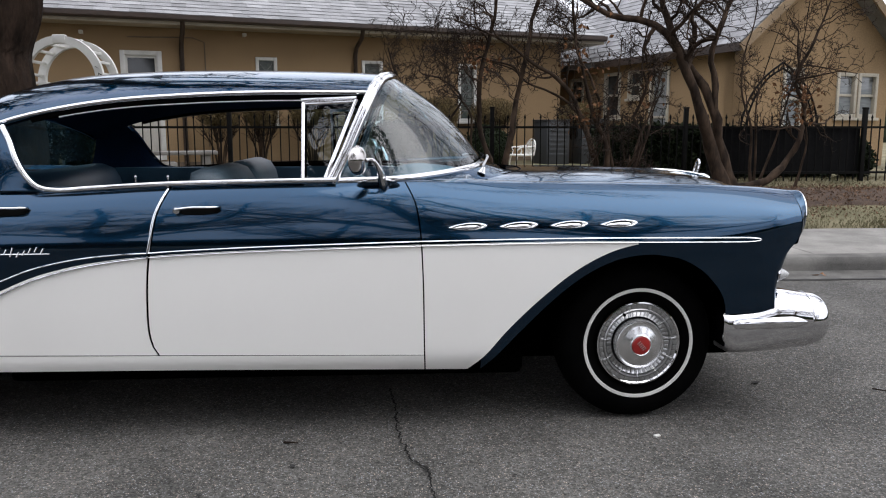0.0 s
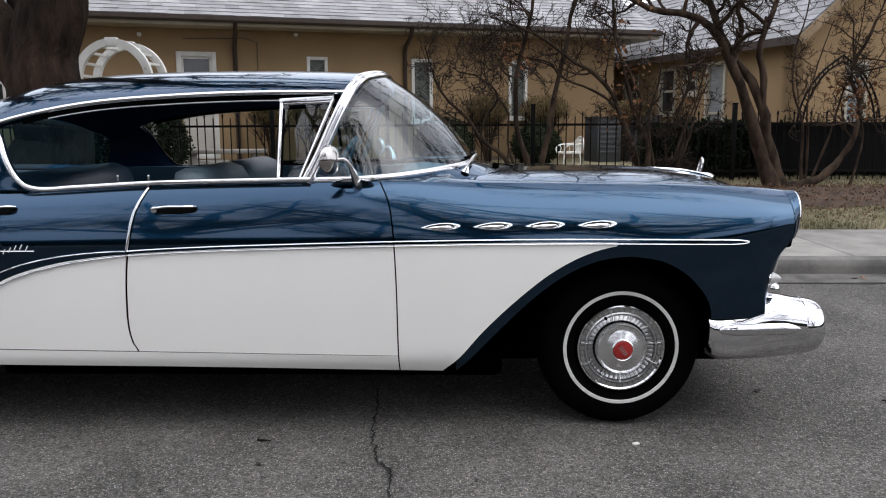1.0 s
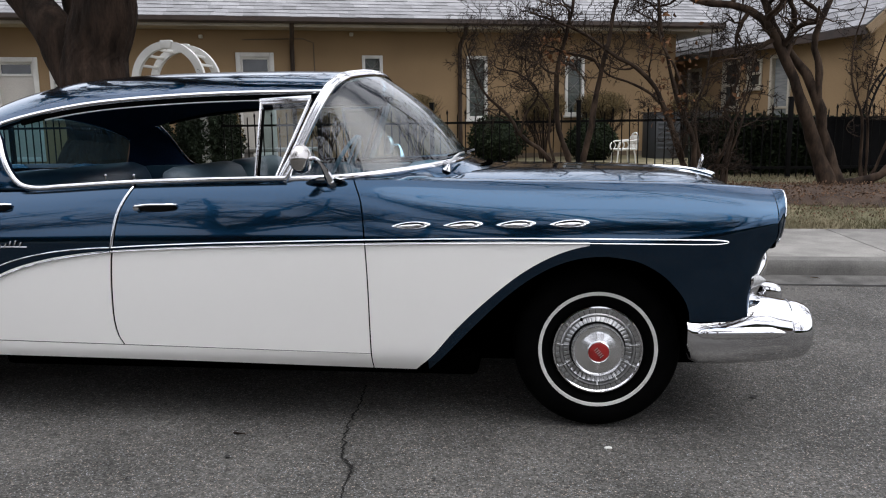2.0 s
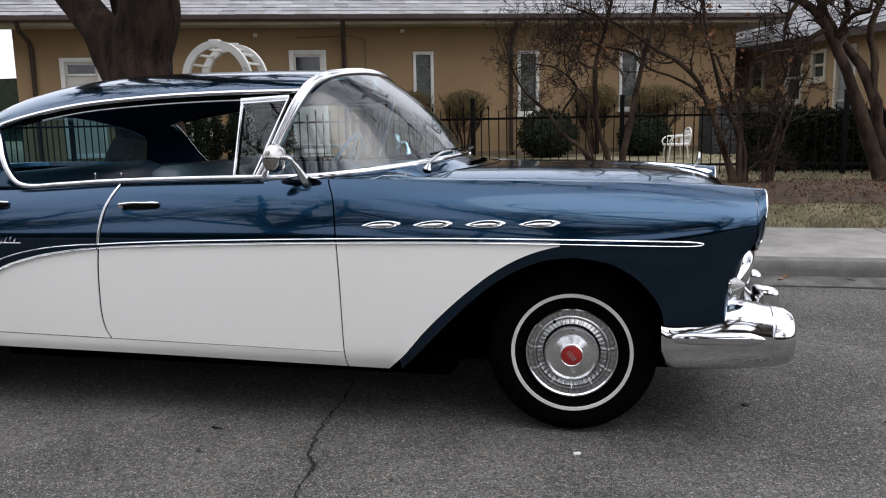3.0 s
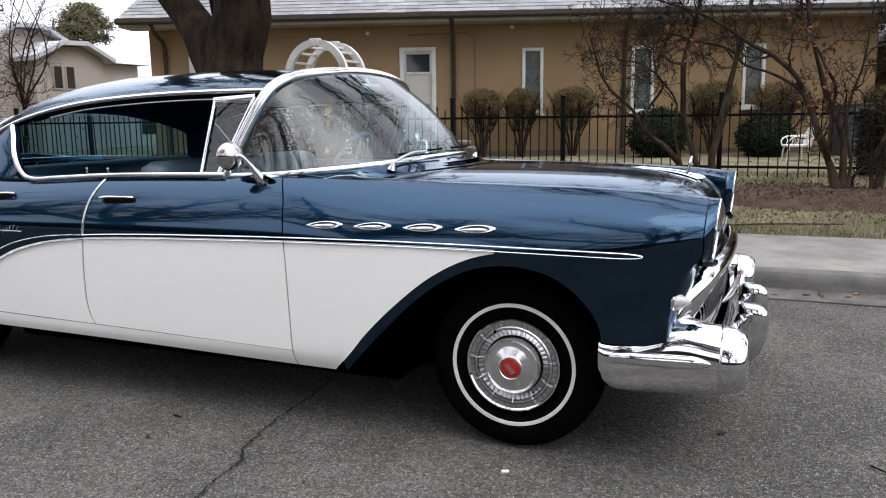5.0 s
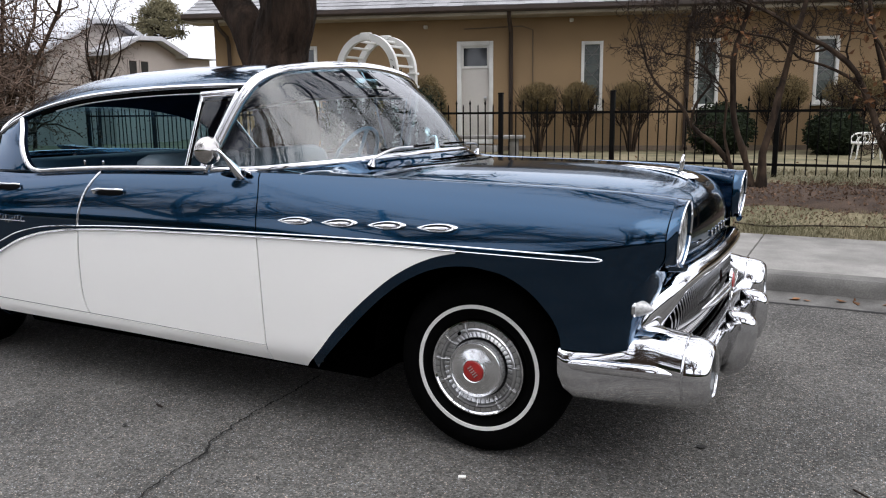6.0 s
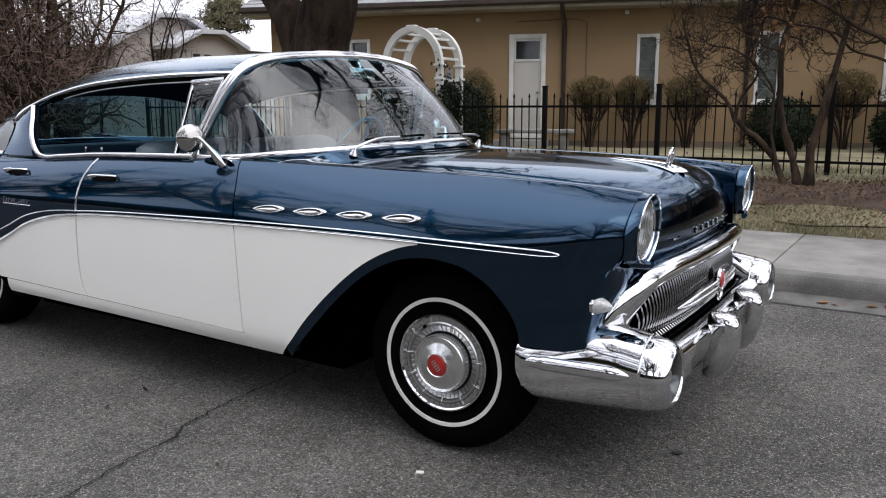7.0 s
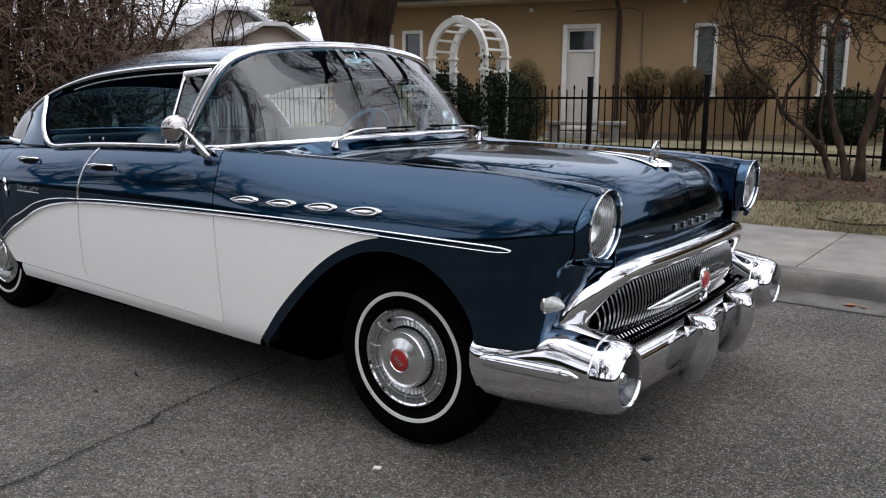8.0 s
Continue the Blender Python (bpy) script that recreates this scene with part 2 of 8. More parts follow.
CAR_GLASS = glass("car_glass", (0.60, 0.76, 0.80), 1.62)
REAR_GLASS = glass("rear_glass", (0.22, 0.40, 0.47), 1.6)
SIDE_GLASS = glass("side_glass", (0.55, 0.68, 0.70), 1.5)


# ---- shape helpers ----
def part(name, bm, mat, parent=None, label="", smooth=35):
    """Links a bmesh as one mesh object, under a thing or a part if one is given."""
    me = bpy.data.meshes.new(name)
    bm.to_mesh(me)
    bm.free()
    me.materials.append(mat)
    if smooth:
        me.shade_smooth()
        me.set_sharp_from_angle(angle=radians(smooth))
    ob = new(name, me)
    if parent:
        ob.parent = parent
    if label:
        ob["label"] = label
    return ob


def thing(name, place=(0, 0, 0), turn=0.0, **tags):
    ob = new(name)
    ob.empty_display_size = 0.1
    ob.matrix_basis = pose(*place, 0, 0, turn)
    return tagged(ob, **tags)


def setting(name, bm, mat, label="", smooth=35):
    return tagged(part(name, bm, mat, None, label, smooth), kind="structure")


def spline(xs, ys):
    """A smooth curve y(x) through the knots."""
    xs, ys = np.array(xs, float), np.array(ys, float)
    d = np.diff(ys) / np.diff(xs)
    m = np.concatenate([[d[0]], (d[:-1] + d[1:]) / 2, [d[-1]]])
    for i in range(len(d)):
        if d[i] == 0:
            m[i] = m[i + 1] = 0

    def at(x):
        i = int(min(max(np.searchsorted(xs, x) - 1, 0), len(d) - 1))
        h = xs[i + 1] - xs[i]
        t = min(max((x - xs[i]) / h, 0.0), 1.0)
        return float((1 + 2 * t) * (1 - t) ** 2 * ys[i] + t * (1 - t) ** 2 * h * m[i] + t * t * (3 - 2 * t) * ys[i + 1] + t * t * (t - 1) * h * m[i + 1])
    return at


def path3(points, n):
    """n points along a smooth line through the given ones."""
    pts = np.array(points, float)
    s = np.concatenate([[0], np.cumsum(np.linalg.norm(np.diff(pts, axis=0), axis=1))])
    f = [spline(s, pts[:, k]) for k in range(3)]
    return [Vector((f[0](v), f[1](v), f[2](v))) for v in np.linspace(0, s[-1], n)]


def grid(bm, rows, wrap_u=False, wrap_v=False, flip=False):
    vs = [[bm.verts.new(p) for p in r] for r in rows]
    nu, nv = len(vs), len(vs[0])
    for i in range(nu if wrap_u else nu - 1):
        for j in range(nv if wrap_v else nv - 1):
            q = (vs[i][j], vs[(i + 1) % nu][j], vs[(i + 1) % nu][(j + 1) % nv], vs[i][(j + 1) % nv])
            bm.faces.new(q[::-1] if flip else q)
    return vs


def tube(bm, pts, radii, n=8, caps=True, flat=None):
    """A round bar along a line; flat squeezes it to (width, height) factors."""
    pts = [Vector(p) for p in pts]
    if not hasattr(radii, "__len__"):
        radii = [radii] * len(pts)
    side, rows = None, []
    for i, p in enumerate(pts):
        t = (pts[min(i + 1, len(pts) - 1)] - pts[max(i - 1, 0)]).normalized()
        if side is None:
            side = t.cross(Vector((0, 0, 1)) if abs(t.z) < 0.9 else Vector((1, 0, 0))).normalized()
        side = (side - t * side.dot(t)).normalized()
        up = side.cross(t)
        a, b = flat or (1, 1)
        rows.append([p + radii[i] * (a * math.cos(w) * side + b * math.sin(w) * up) for w in (2 * math.pi * k / n for k in range(n))])
    vs = grid(bm, rows, wrap_v=True, flip=True)
    if caps:
        bm.faces.new(vs[0])
        bm.faces.new(vs[-1][::-1])
    return vs


def sweep(bm, pts, outs, section, caps=True):
    """A moulding: section (out, across) carried along pts, with the outward direction at each."""
    rows = []
    for i, p in enumerate(pts):
        t = (Vector(pts[min(i + 1, len(pts) - 1)]) - Vector(pts[max(i - 1, 0)])).normalized()
        o = Vector(outs[i]) if hasattr(outs[0], "__len__") else Vector(outs)
        o = (o - t * o.dot(t)).normalized()
        c = t.cross(o)
        rows.append([Vector(p) + a * o + b * c for a, b in section])
    vs = grid(bm, rows, wrap_v=True)
    if caps:
        bm.faces.new(vs[0][::-1])
        bm.faces.new(vs[-1])
    bmesh.ops.recalc_face_normals(bm, faces=bm.faces)


def lathe(bm, profile, n, at=Matrix.Identity(4)):
    """Turns (radius, along) about the local z axis."""
    rows = [[at @ Vector((r * math.cos(w), r * math.sin(w), a)) for w in (2 * math.pi * k / n for k in range(n))] for r, a in profile]
    grid(bm, rows, wrap_v=True)


def box(bm, lo, hi, bevel=0.0, m=None):
    made = bmesh.ops.create_cube(bm, size=1)["verts"]
    for v in made:
        v.co = Vector([lo[k] + (v.co[k] + 0.5) * (hi[k] - lo[k]) for k in range(3)])
    if bevel:
        es = list({e for v in made for e in v.link_edges})
        got = bmesh.ops.bevel(bm, geom=es, offset=bevel, segments=2, affect="EDGES", profile=0.5)
        made = list({v for f in got["faces"] for v in f.verts} | {v for v in made if v.is_valid})
    if m is not None:
        for v in made:
            v.co = m @ v.co
    return made


def oval(w, h, n=10):
    return [(h * math.sin(2 * math.pi * k / n), w * math.cos(2 * math.pi * k / n)) for k in range(n)]


def half_round(w, h, n=7):
    """A section lying on its support: w wide, h proud."""
    return [(h * math.sin(math.pi * k / (n - 1)) - 0.002, w / 2 * math.cos(math.pi * k / (n - 1))) for k in range(n)]


# ---- ground: road, gutter, kerb, pavement, lawn ----
lawn_height = spline([4.35, 4.42, 4.62, 5.1, 5.6, 6.5, 7.2, 12, 40, 400], [0.135, 0.168, 0.195, 0.31, 0.41, 0.46, 0.49, 0.5, 0.55, 0.6])


def make_ground():
    bm = bmesh.new()
    ys = [4.35, 4.37, 4.40] + list(np.linspace(4.45, 8.5, 40)) + [10, 12, 15, 20, 30, 60, 150, 400]
    xs = [-400, -120, -50, -25] + list(np.linspace(-14, 14, 71)) + [25, 50, 120, 400]
    grid(bm, [[(x, y, lawn_height(y) + 0.025 * noise.noise((x * 0.9, y * 0.9, 0)) * (1 if 4.6 < y < 30 else 0)) for y in ys] for x in xs])
    near = [-400, -100, -40, -20, -12.2]
    grid(bm, [[(x, y, 0.16) for y in near] for x in xs])
    ground = setting("ground", bm, LAWN, "dormant straw-green winter lawn rising gently to the house")
    bm = bmesh.new()
    xs = [-400, -100, -30, -15] + list(np.linspace(-8, 8, 33)) + [15, 30, 100, 400]
    ys = [-9.5, -6, -4, -3, -2, -1, 0, 1, 2.2]
    grid(bm, [[(x, y, 0.006 * noise.noise((x * 0.5, y * 0.5, 4)) * (1 if abs(y + 1) > 1.5 else 0)) for y in ys] for x in xs])
    road = setting("road", bm, ASPHALT, "worn grey asphalt road with pale stone chips and a crack")
    for y0, y1, out in ((2.2, 2.48, 1), (-9.8, -9.5, -1)):
        bm = bmesh.new()
        grid(bm, [[(x, y0, 0.002 if out > 0 else 0.03), (x, y1, 0.03 if out > 0 else 0.002)] for x in (-400, -20, -5, 0, 5, 20, 400)])
        setting("gutter", bm, GUTTER, "concrete gutter strip with dirt along the asphalt edge")
    bm = bmesh.new()
    xs = np.linspace(-14, 14, 281)
    grid(bm, [[(x, 2.188 + 0.014 * noise.noise((x * 3, 0, 2)), 0.006), (x, 2.212 + 0.010 * noise.noise((x * 4, 5, 2)), 0.009)] for x in xs])
    part("tar_joint", bm, DARK_GREY, road, "dark open joint between asphalt and gutter", 0)
    bm = bmesh.new()
    box(bm, (-400, 2.50, -0.2), (400, 4.44, 0.12))
    box(bm, (-400, -12.2, -0.2), (400, -9.9, 0.12))
    setting("pavement_bed", bm, KERB)
    return ground, road


GROUND, ROAD = make_ground()


def crack_lines():
    """A long wandering crack across the lane, with a side branch."""
    rng = random.Random(5)
    bm = bmesh.new()

    def run(points, wide):
        line = path3(points, 260)
        rows = []
        for i, p in enumerate(line):
            t = (line[min(i + 1, 259)] - line[max(i - 1, 0)]).normalized()
            s = Vector((-t.y, t.x, 0))
            j = s * (rng.uniform(-0.006, 0.006) + 0.012 * noise.noise((i * 0.21, wide * 900, 0)))
            w = wide * rng.uniform(0.3, 1.0) * (0.75 + 0.5 * noise.noise((i * 0.13, 7, 0)))
            rows.append([p + j - s * w, p + j + s * w])
        grid(bm, rows)
    H = 0.0075
    run([(-1.09, -0.40, H), (-1.065, -0.62, H), (-1.055, -0.92, H), (-1.022, -1.14, H), (-0.995, -1.25, H), (-0.945, -1.325, H), (-0.935, -1.45, H), (-0.90, -1.66, H), (-0.862, -1.82, H), (-0.87, -2.1, H), (-0.80, -2.6, H), (-0.84, -3.3, H)], 0.0075)
    run([(-0.995, -1.25, H), (-0.955, -1.27, H), (-0.93, -1.36, H)], 0.002)
    ob = part("crack", bm, material("crack_dirt", (0.014, 0.0135, 0.0125), 0.95), ROAD, "dark wandering crack in the asphalt", 0)
    for f in ob.data.polygons:
        if f.normal.z < 0:
            f.flip()


crack_lines()


def slab_pieces():
    """Pavement slabs and kerb stones with open joints."""
    bm = bmesh.new()
    box(bm, (-1.105, 2.66, 0.0), (1.105, 4.43, 0.152), 0.008)
    walk_parent = setting("pavement", bmesh.new(), CONCRETE, "pale concrete pavement in broad slabs")
    slab = part("slab", bm, CONCRETE, walk_parent)
    bm = bmesh.new()
    prof = [(2.475, -0.02), (2.478, 0.08), (2.485, 0.125), (2.505, 0.146), (2.54, 0.152), (2.65, 0.153), (2.65, -0.02)]
    grid(bm, [[(x, y, z) for y, z in prof] for x in (-1.498, 1.498)], flip=True)
    bm.faces.new([v for v in bm.verts if v.co.x < 0])
    bm.faces.new([v for v in bm.verts if v.co.x > 0][::-1])
    kerb_parent = setting("kerb", bmesh.new(), KERB, "weathered concrete kerb with a rounded edge")
    stone = part("kerb_stone", bm, KERB, kerb_parent)
    for i in range(-12, 13):
        for ob, par, step, off in ((slab, walk_parent, 2.22, 0.50 - 1.11), (stone, kerb_parent, 3.0, 1.9)):
            o = ob if i == -12 else new(ob.name, ob.data)
            o.parent = par
            o.matrix_basis = pose(i * step + off, 0, 0)
    bm = bmesh.new()
    grid(bm, [[(x, y, 0.153) for y in (-12.2, -9.82)] for x in (-400, 0, 400)])
    grid(bm, [[(x, -9.815, z) for z in (0, 0.153)] for x in (-400, 0, 400)])
    setting("pavement_opposite", bm, CONCRETE)


slab_pieces()


# ---- the stucco house, its long wall turned 18.7 degrees to the street ----
HOUSE_TURN = 18.7
HOUSE_AT = (-3.907, 12.395, 0.5)


def wall_mesh(bm, s0, s1, height, thick, openings, m=Matrix.Identity(4)):
    """A wall in local x and z, its face at y = 0, with real openings (s0, s1, z0, z1) and reveals."""
    ss = sorted({s0, s1, *[v for o in openings for v in o[:2]]})
    zs = sorted({0.0, height, *[v for o in openings for v in o[2:]]})

    def hole(s, z):
        return any(a < s < b and c < z < d for a, b, c, d in openings)

    def quad(*ps):
        bm.faces.new([bm.verts.new(m @ Vector(p)) for p in ps])
    for a, b in zip(ss, ss[1:]):
        for c, d in zip(zs, zs[1:]):
            if not hole((a + b) / 2, (c + d) / 2):
                quad((a, 0, c), (b, 0, c), (b, 0, d), (a, 0, d))
                quad((a, thick, c), (a, thick, d), (b, thick, d), (b, thick, c))
    for a, b, c, d in openings:
        quad((a, 0, c), (a, 0, d), (a, thick, d), (a, thick, c))
        quad((b, 0, c), (b, thick, c), (b, thick, d), (b, 0, d))
        quad((a, 0, d), (b, 0, d), (b, thick, d), (a, thick, d))
        quad((a, 0, c), (a, thick, c), (b, thick, c), (b, 0, c))
    quad((s0, 0, 0), (s0, 0, height), (s0, thick, height), (s0, thick, 0))
    quad((s1, 0, 0), (s1, thick, 0), (s1, thick, height), (s1, 0, height))
    quad((s0, 0, height), (s1, 0, height), (s1, thick, height), (s0, thick, height))
    bmesh.ops.remove_doubles(bm, verts=bm.verts, dist=0.0005)


def frame_bars(bm, a, b, c, d, w, y0, y1, m=Matrix.Identity(4)):
    for lo, hi in (((a, y0, c), (a + w, y1, d)), ((b - w, y0, c), (b, y1, d)), ((a + w, y0, d - w), (b - w, y1, d)), ((a + w, y0, c), (b - w, y1, c + w))):
        box(bm, lo, hi, 0.006, m)


def leaded_window(house, a, b, c, d):
    """A narrow casement: white surround, sill, dim leaded glass with an interlaced strip pattern."""
    win = part("window", bmesh.new(), WHITE_PAINT, house, "narrow white-framed window with leaded glass")
    bm = bmesh.new()
    frame_bars(bm, a, b, c, d, 0.065, -0.03, 0.10)
    part("window_frame", bm, WHITE_PAINT, win)
    bm = bmesh.new()
    box(bm, (a - 0.03, -0.07, c - 0.05), (b + 0.03, 0.05, c - 0.001), 0.008)
    part("window_sill", bm, WHITE_PAINT, win)
    bm = bmesh.new()
    box(bm, (a + 0.064, 0.055, c + 0.064), (b - 0.064, 0.065, d - 0.064))
    part("pane", bm, LEADED, win)
    bm = bmesh.new()
    x0, x1, z0, z1 = a + 0.066, b - 0.066, c + 0.066, d - 0.066
    mid, h, w = (x0 + x1) / 2, z1 - z0, (x1 - x0) / 2
    for sgn in (-1, 1):
        tube(bm, [(mid + sgn * w * 0.9 * math.sin(math.pi * (0.5 + 3 * k / 40)), 0.05, z0 + h * k / 40) for k in range(41)], 0.008, 5)
    for k in (0.16, 0.33, 0.5, 0.67, 0.84):
        tube(bm, [(x0, 0.05, z0 + h * k), (x1, 0.05, z0 + h * k)], 0.006, 5)
    part("lead_strip", bm, LEAD, win)
    return win


def sash_window(house, a, b, c, d, m=Matrix.Identity(4), split=0.5, trim=None, pane=None):
    trim, pane = trim or WHITE_PAINT, pane or PANE
    win = part("window", bmesh.new(), trim, house, "white two-part sash window with pale blinds")
    bm = bmesh.new()
    frame_bars(bm, a, b, c, d, 0.07, -0.03, 0.10, m)
    box(bm, (a + 0.07, 0.02, c + (d - c) * split - 0.025), (b - 0.07, 0.09, c + (d - c) * split + 0.025), 0.005, m)
    part("window_frame", bm, trim, win)
    bm = bmesh.new()
    box(bm, (a - 0.04, -0.07, c - 0.06), (b + 0.04, 0.05, c - 0.001), 0.008, m)
    part("window_sill", bm, trim, win)
    bm = bmesh.new()
    box(bm, (a + 0.069, 0.055, c + 0.069), (b - 0.069, 0.062, d - 0.069), 0, m)
    part("pane", bm, pane, win)


def garden_door(house, a, b, c, d, glass_low):
    door = part("door", bmesh.new(), WHITE_PAINT, house, "plain pale door with a glazed top light")
    bm = bmesh.new()
    frame_bars(bm, a, b, c, d, 0.09, -0.03, 0.12)
    part("door_frame", bm, WHITE_PAINT, door)
    bm = bmesh.new()
    box(bm, (a + 0.089, 0.04, c + 0.02), (b - 0.089, 0.085, glass_low), 0.004)
    part("door_leaf", bm, material("pale_door_paint", (0.52, 0.49, 0.44), 0.6, second=(0.47, 0.44, 0.40), scale=2), door)
    bm = bmesh.new()
    frame_bars(bm, a + 0.085, b - 0.085, glass_low, d - 0.085, 0.05, 0.02, 0.09)
    part("light_frame", bm, WHITE_PAINT, door)
    bm = bmesh.new()
    box(bm, (a + 0.13, 0.05, glass_low + 0.04), (b - 0.13, 0.056, d - 0.13))
    part("pane", bm, PANE, door)
    bm = bmesh.new()
    box(bm, (b - 0.20, 0.01, c + 0.92), (b - 0.14, 0.04, c + 0.98), 0.01)
    part("door_handle", bm, BRUSHED, door)


def shingle_field(bm, s0, s1, eave, ridge, tab=0.31, course=0.2, seed=1, edge=None):
    """Courses of lapped shingles from the eave (y, z) up to the ridge (y, z), along local x."""
    rng = random.Random(seed)
    e, r = Vector((0, *eave)), Vector((0, *ridge))
    up = (r - e).normalized()
    out = Vector((0, -up.z, up.y))
    count = int((r - e).length / course)
    verts, faces = [], []
    for i in range(count):
        lo, hi = e + up * course * i, e + up * (course * (i + 1) + 0.05)
        x = s0 + (rng.uniform(0, tab) if i % 2 else rng.uniform(0, tab / 2)) - tab
        while x < s1:
            w = tab * rng.uniform(0.85, 1.1)
            a, b = max(x + 0.004, s0), min(x + w, s1)
            x += w
            if b - a < 0.03:
                continue
            j = out * rng.uniform(0.012, 0.022)
            k = len(verts)
            for p, off in ((lo, 0 * j), (lo, j), (hi, out * 0.003)):
                for xx in (a, b):
                    verts.append(Vector((xx, 0, 0)) + p + off)
            faces += [(k, k + 1, k + 3, k + 2), (k + 2, k + 3, k + 5, k + 4)]
    vs = [bm.verts.new(v) for v in verts]
    for f in faces:
        bm.faces.new([vs[q] for q in f])


def island_shingle():
    m = material("mottled_shingle", (0.27, 0.268, 0.272), 0.9, second=(0.215, 0.214, 0.218), scale=2, fine=70, bump=0.4)
    n, l = m.node_tree.nodes, m.node_tree.links
    b = n["Principled BSDF"]
    geo, rng, mul = n.new("ShaderNodeNewGeometry"), n.new("ShaderNodeMapRange"), n.new("ShaderNodeMixRGB")
    rng.inputs["To Min"].default_value, rng.inputs["To Max"].default_value = 0.76, 1.16
    mul.blend_type, mul.inputs["Fac"].default_value = "MULTIPLY", 1.0
    l.new(geo.outputs["Random Per Island"], rng.inputs["Value"])
    l.new(b.inputs["Base Color"].links[0].from_socket, mul.inputs["Color1"])
    l.new(rng.outputs["Result"], mul.inputs["Color2"])
    l.new(mul.outputs["Color"], b.inputs["Base Color"])
    return m


SHINGLES = island_shingle()


def make_house():
    house = thing("house", HOUSE_AT, HOUSE_TURN, label="long tan stucco house with grey shingle roof and white windows", category="house")
    Z = 0.5
    wins = [(0.01, 0.445, 1.36 - Z, 2.70 - Z), (2.25, 2.72, 1.36 - Z, 2.70 - Z), (4.5, 4.95, 1.42 - Z, 2.70 - Z)]
    doors = [(-2.55, -1.79, 0.64 - Z, 2.75 - Z, 2.20 - Z), (-7.06, -6.26, 0.64 - Z, 2.64 - Z, 2.28 - Z)]
    dark = [(-6.06, -5.58, 1.5 - Z, 2.72 - Z)]
    H = 2.86
    bm = bmesh.new()
    wall_mesh(bm, -7.9, 7.15, H, 0.28, [o[:4] for o in wins + dark] + [d[:4] for d in doors])
    part("wall", bm, STUCCO, house, "tan stucco front wall")
    bm = bmesh.new()
    box(bm, (-7.9, 0.28, 0), (-7.62, 8.0, H))
    box(bm, (-7.62, 7.72, 0), (13, 8.0, H))
    box(bm, (6.87, 0.28, 0), (7.15, 7.72, H))
    part("wall", bm, STUCCO, house)
    bm = bmesh.new()
    box(bm, (-7.6, 1.6, 0), (6.86, 1.7, H))
    part("inner_wall", bm, HEADLINER, house)
    bm = bmesh.new()
    box(bm, (-7.95, -0.035, -0.3), (7.17, -0.002, 0.10), 0.008)
    part("plinth", bm, STUCCO_DARK, house, "dark stained base of the wall")
    for o in wins:
        leaded_window(house, *o)
    for o in dark:
        sash_window(house, *o)
    for d in doors:
        garden_door(house, *d)
    bm = bmesh.new()
    box(bm, (-2.75, -0.75, -0.3), (-1.65, -0.04, 0.12), 0.01)
    part("door_step", bm, CONCRETE, house)
    # roof: front and rear slopes, soffit, fascia and gutter
    pitch = math.tan(radians(27))
    e0, zr = -0.62, 2.86
    ridge_y = 4.0
    rz = zr + (ridge_y - e0) * pitch
    bm = bmesh.new()
    for (ya, za), (yb, zb) in (((e0, zr), (ridge_y, rz)), ((ridge_y, rz), (8.62, zr))):
        rows = [[(s, y, z + o) for y, z, o in ((ya, za, 0.0), (yb, zb, 0.0), (yb, zb, -0.14), (ya, za, -0.14))] for s in (-8.25, 7.92)]
        vs = grid(bm, rows, wrap_v=True)
        bm.faces.new(vs[0])
        bm.faces.new(vs[1][::-1])
    bmesh.ops.recalc_face_normals(bm, faces=bm.faces)
    roof = part("roof", bm, SHINGLE, house, "low-pitched grey shingle roof", 0)
    bm = bmesh.new()
    shingle_field(bm, -8.27, 7.93, (e0 - 0.03, zr + 0.012), (ridge_y, rz + 0.012))
    tagged(part("shingles", bm, SHINGLES, roof, "weathered mottled grey shingles", 0), kind="stuff")
    bm = bmesh.new()
    box(bm, (-8.25, e0 - 0.02, zr - 0.17), (7.92, e0 + 0.02, zr + 0.0))
    box(bm, (-8.25, e0 + 0.02, zr - 0.165), (7.92, 0.0, zr - 0.142))
    box(bm, (7.152, 0.0, zr - 0.165), (7.92, 5.0, zr - 0.142))
    part("fascia", bm, material("pale_fascia", (0.42, 0.37, 0.29), 0.7, scale=2), house)
    bm = bmesh.new()
    sec = [(0.0, 0.0), (0.1, 0.0), (0.125, 0.035), (0.125, 0.11), (0.115, 0.11), (0.11, 0.03), (0.0, 0.01)]
    grid(bm, [[(s, e0 - 0.021 - a, zr - 0.11 + b) for a, b in sec] for s in (-8.27, 7.93)], wrap_v=True)
    part("gutter", bm, BROWN_METAL, house, "dark brown rain gutter")
    for s in (-7.55, -1.42, 2.1):
        bm = bmesh.new()
        tube(bm, [(s, e0 - 0.06, zr - 0.1), (s, e0 + 0.05, zr - 0.26), (s, -0.14, zr - 0.42), (s, -0.06, zr - 0.56), (s, -0.06, 0.12), (s, -0.2, 0.04)], 0.045, 8)
        part("downspout", bm, BROWN_METAL, house, "dark brown downspout")
    bm = bmesh.new()
    tube(bm, [(-2.4, -0.012, 2.50), (-1.2, -0.012, 2.53), (-0.98, -0.012, 2.45), (-0.96, -0.012, 0.4)], 0.012, 6)
    part("cable", bm, STUCCO_DARK, house)
    for s, z in ((-3.2, 2.55), (-0.2, 2.62)):
        bm = bmesh.new()
        box(bm, (s - 0.04, -0.10, z - 0.035), (s + 0.04, -0.001, z + 0.035), 0.015)
        part("wall_lamp", bm, WHITE_PAINT, house)
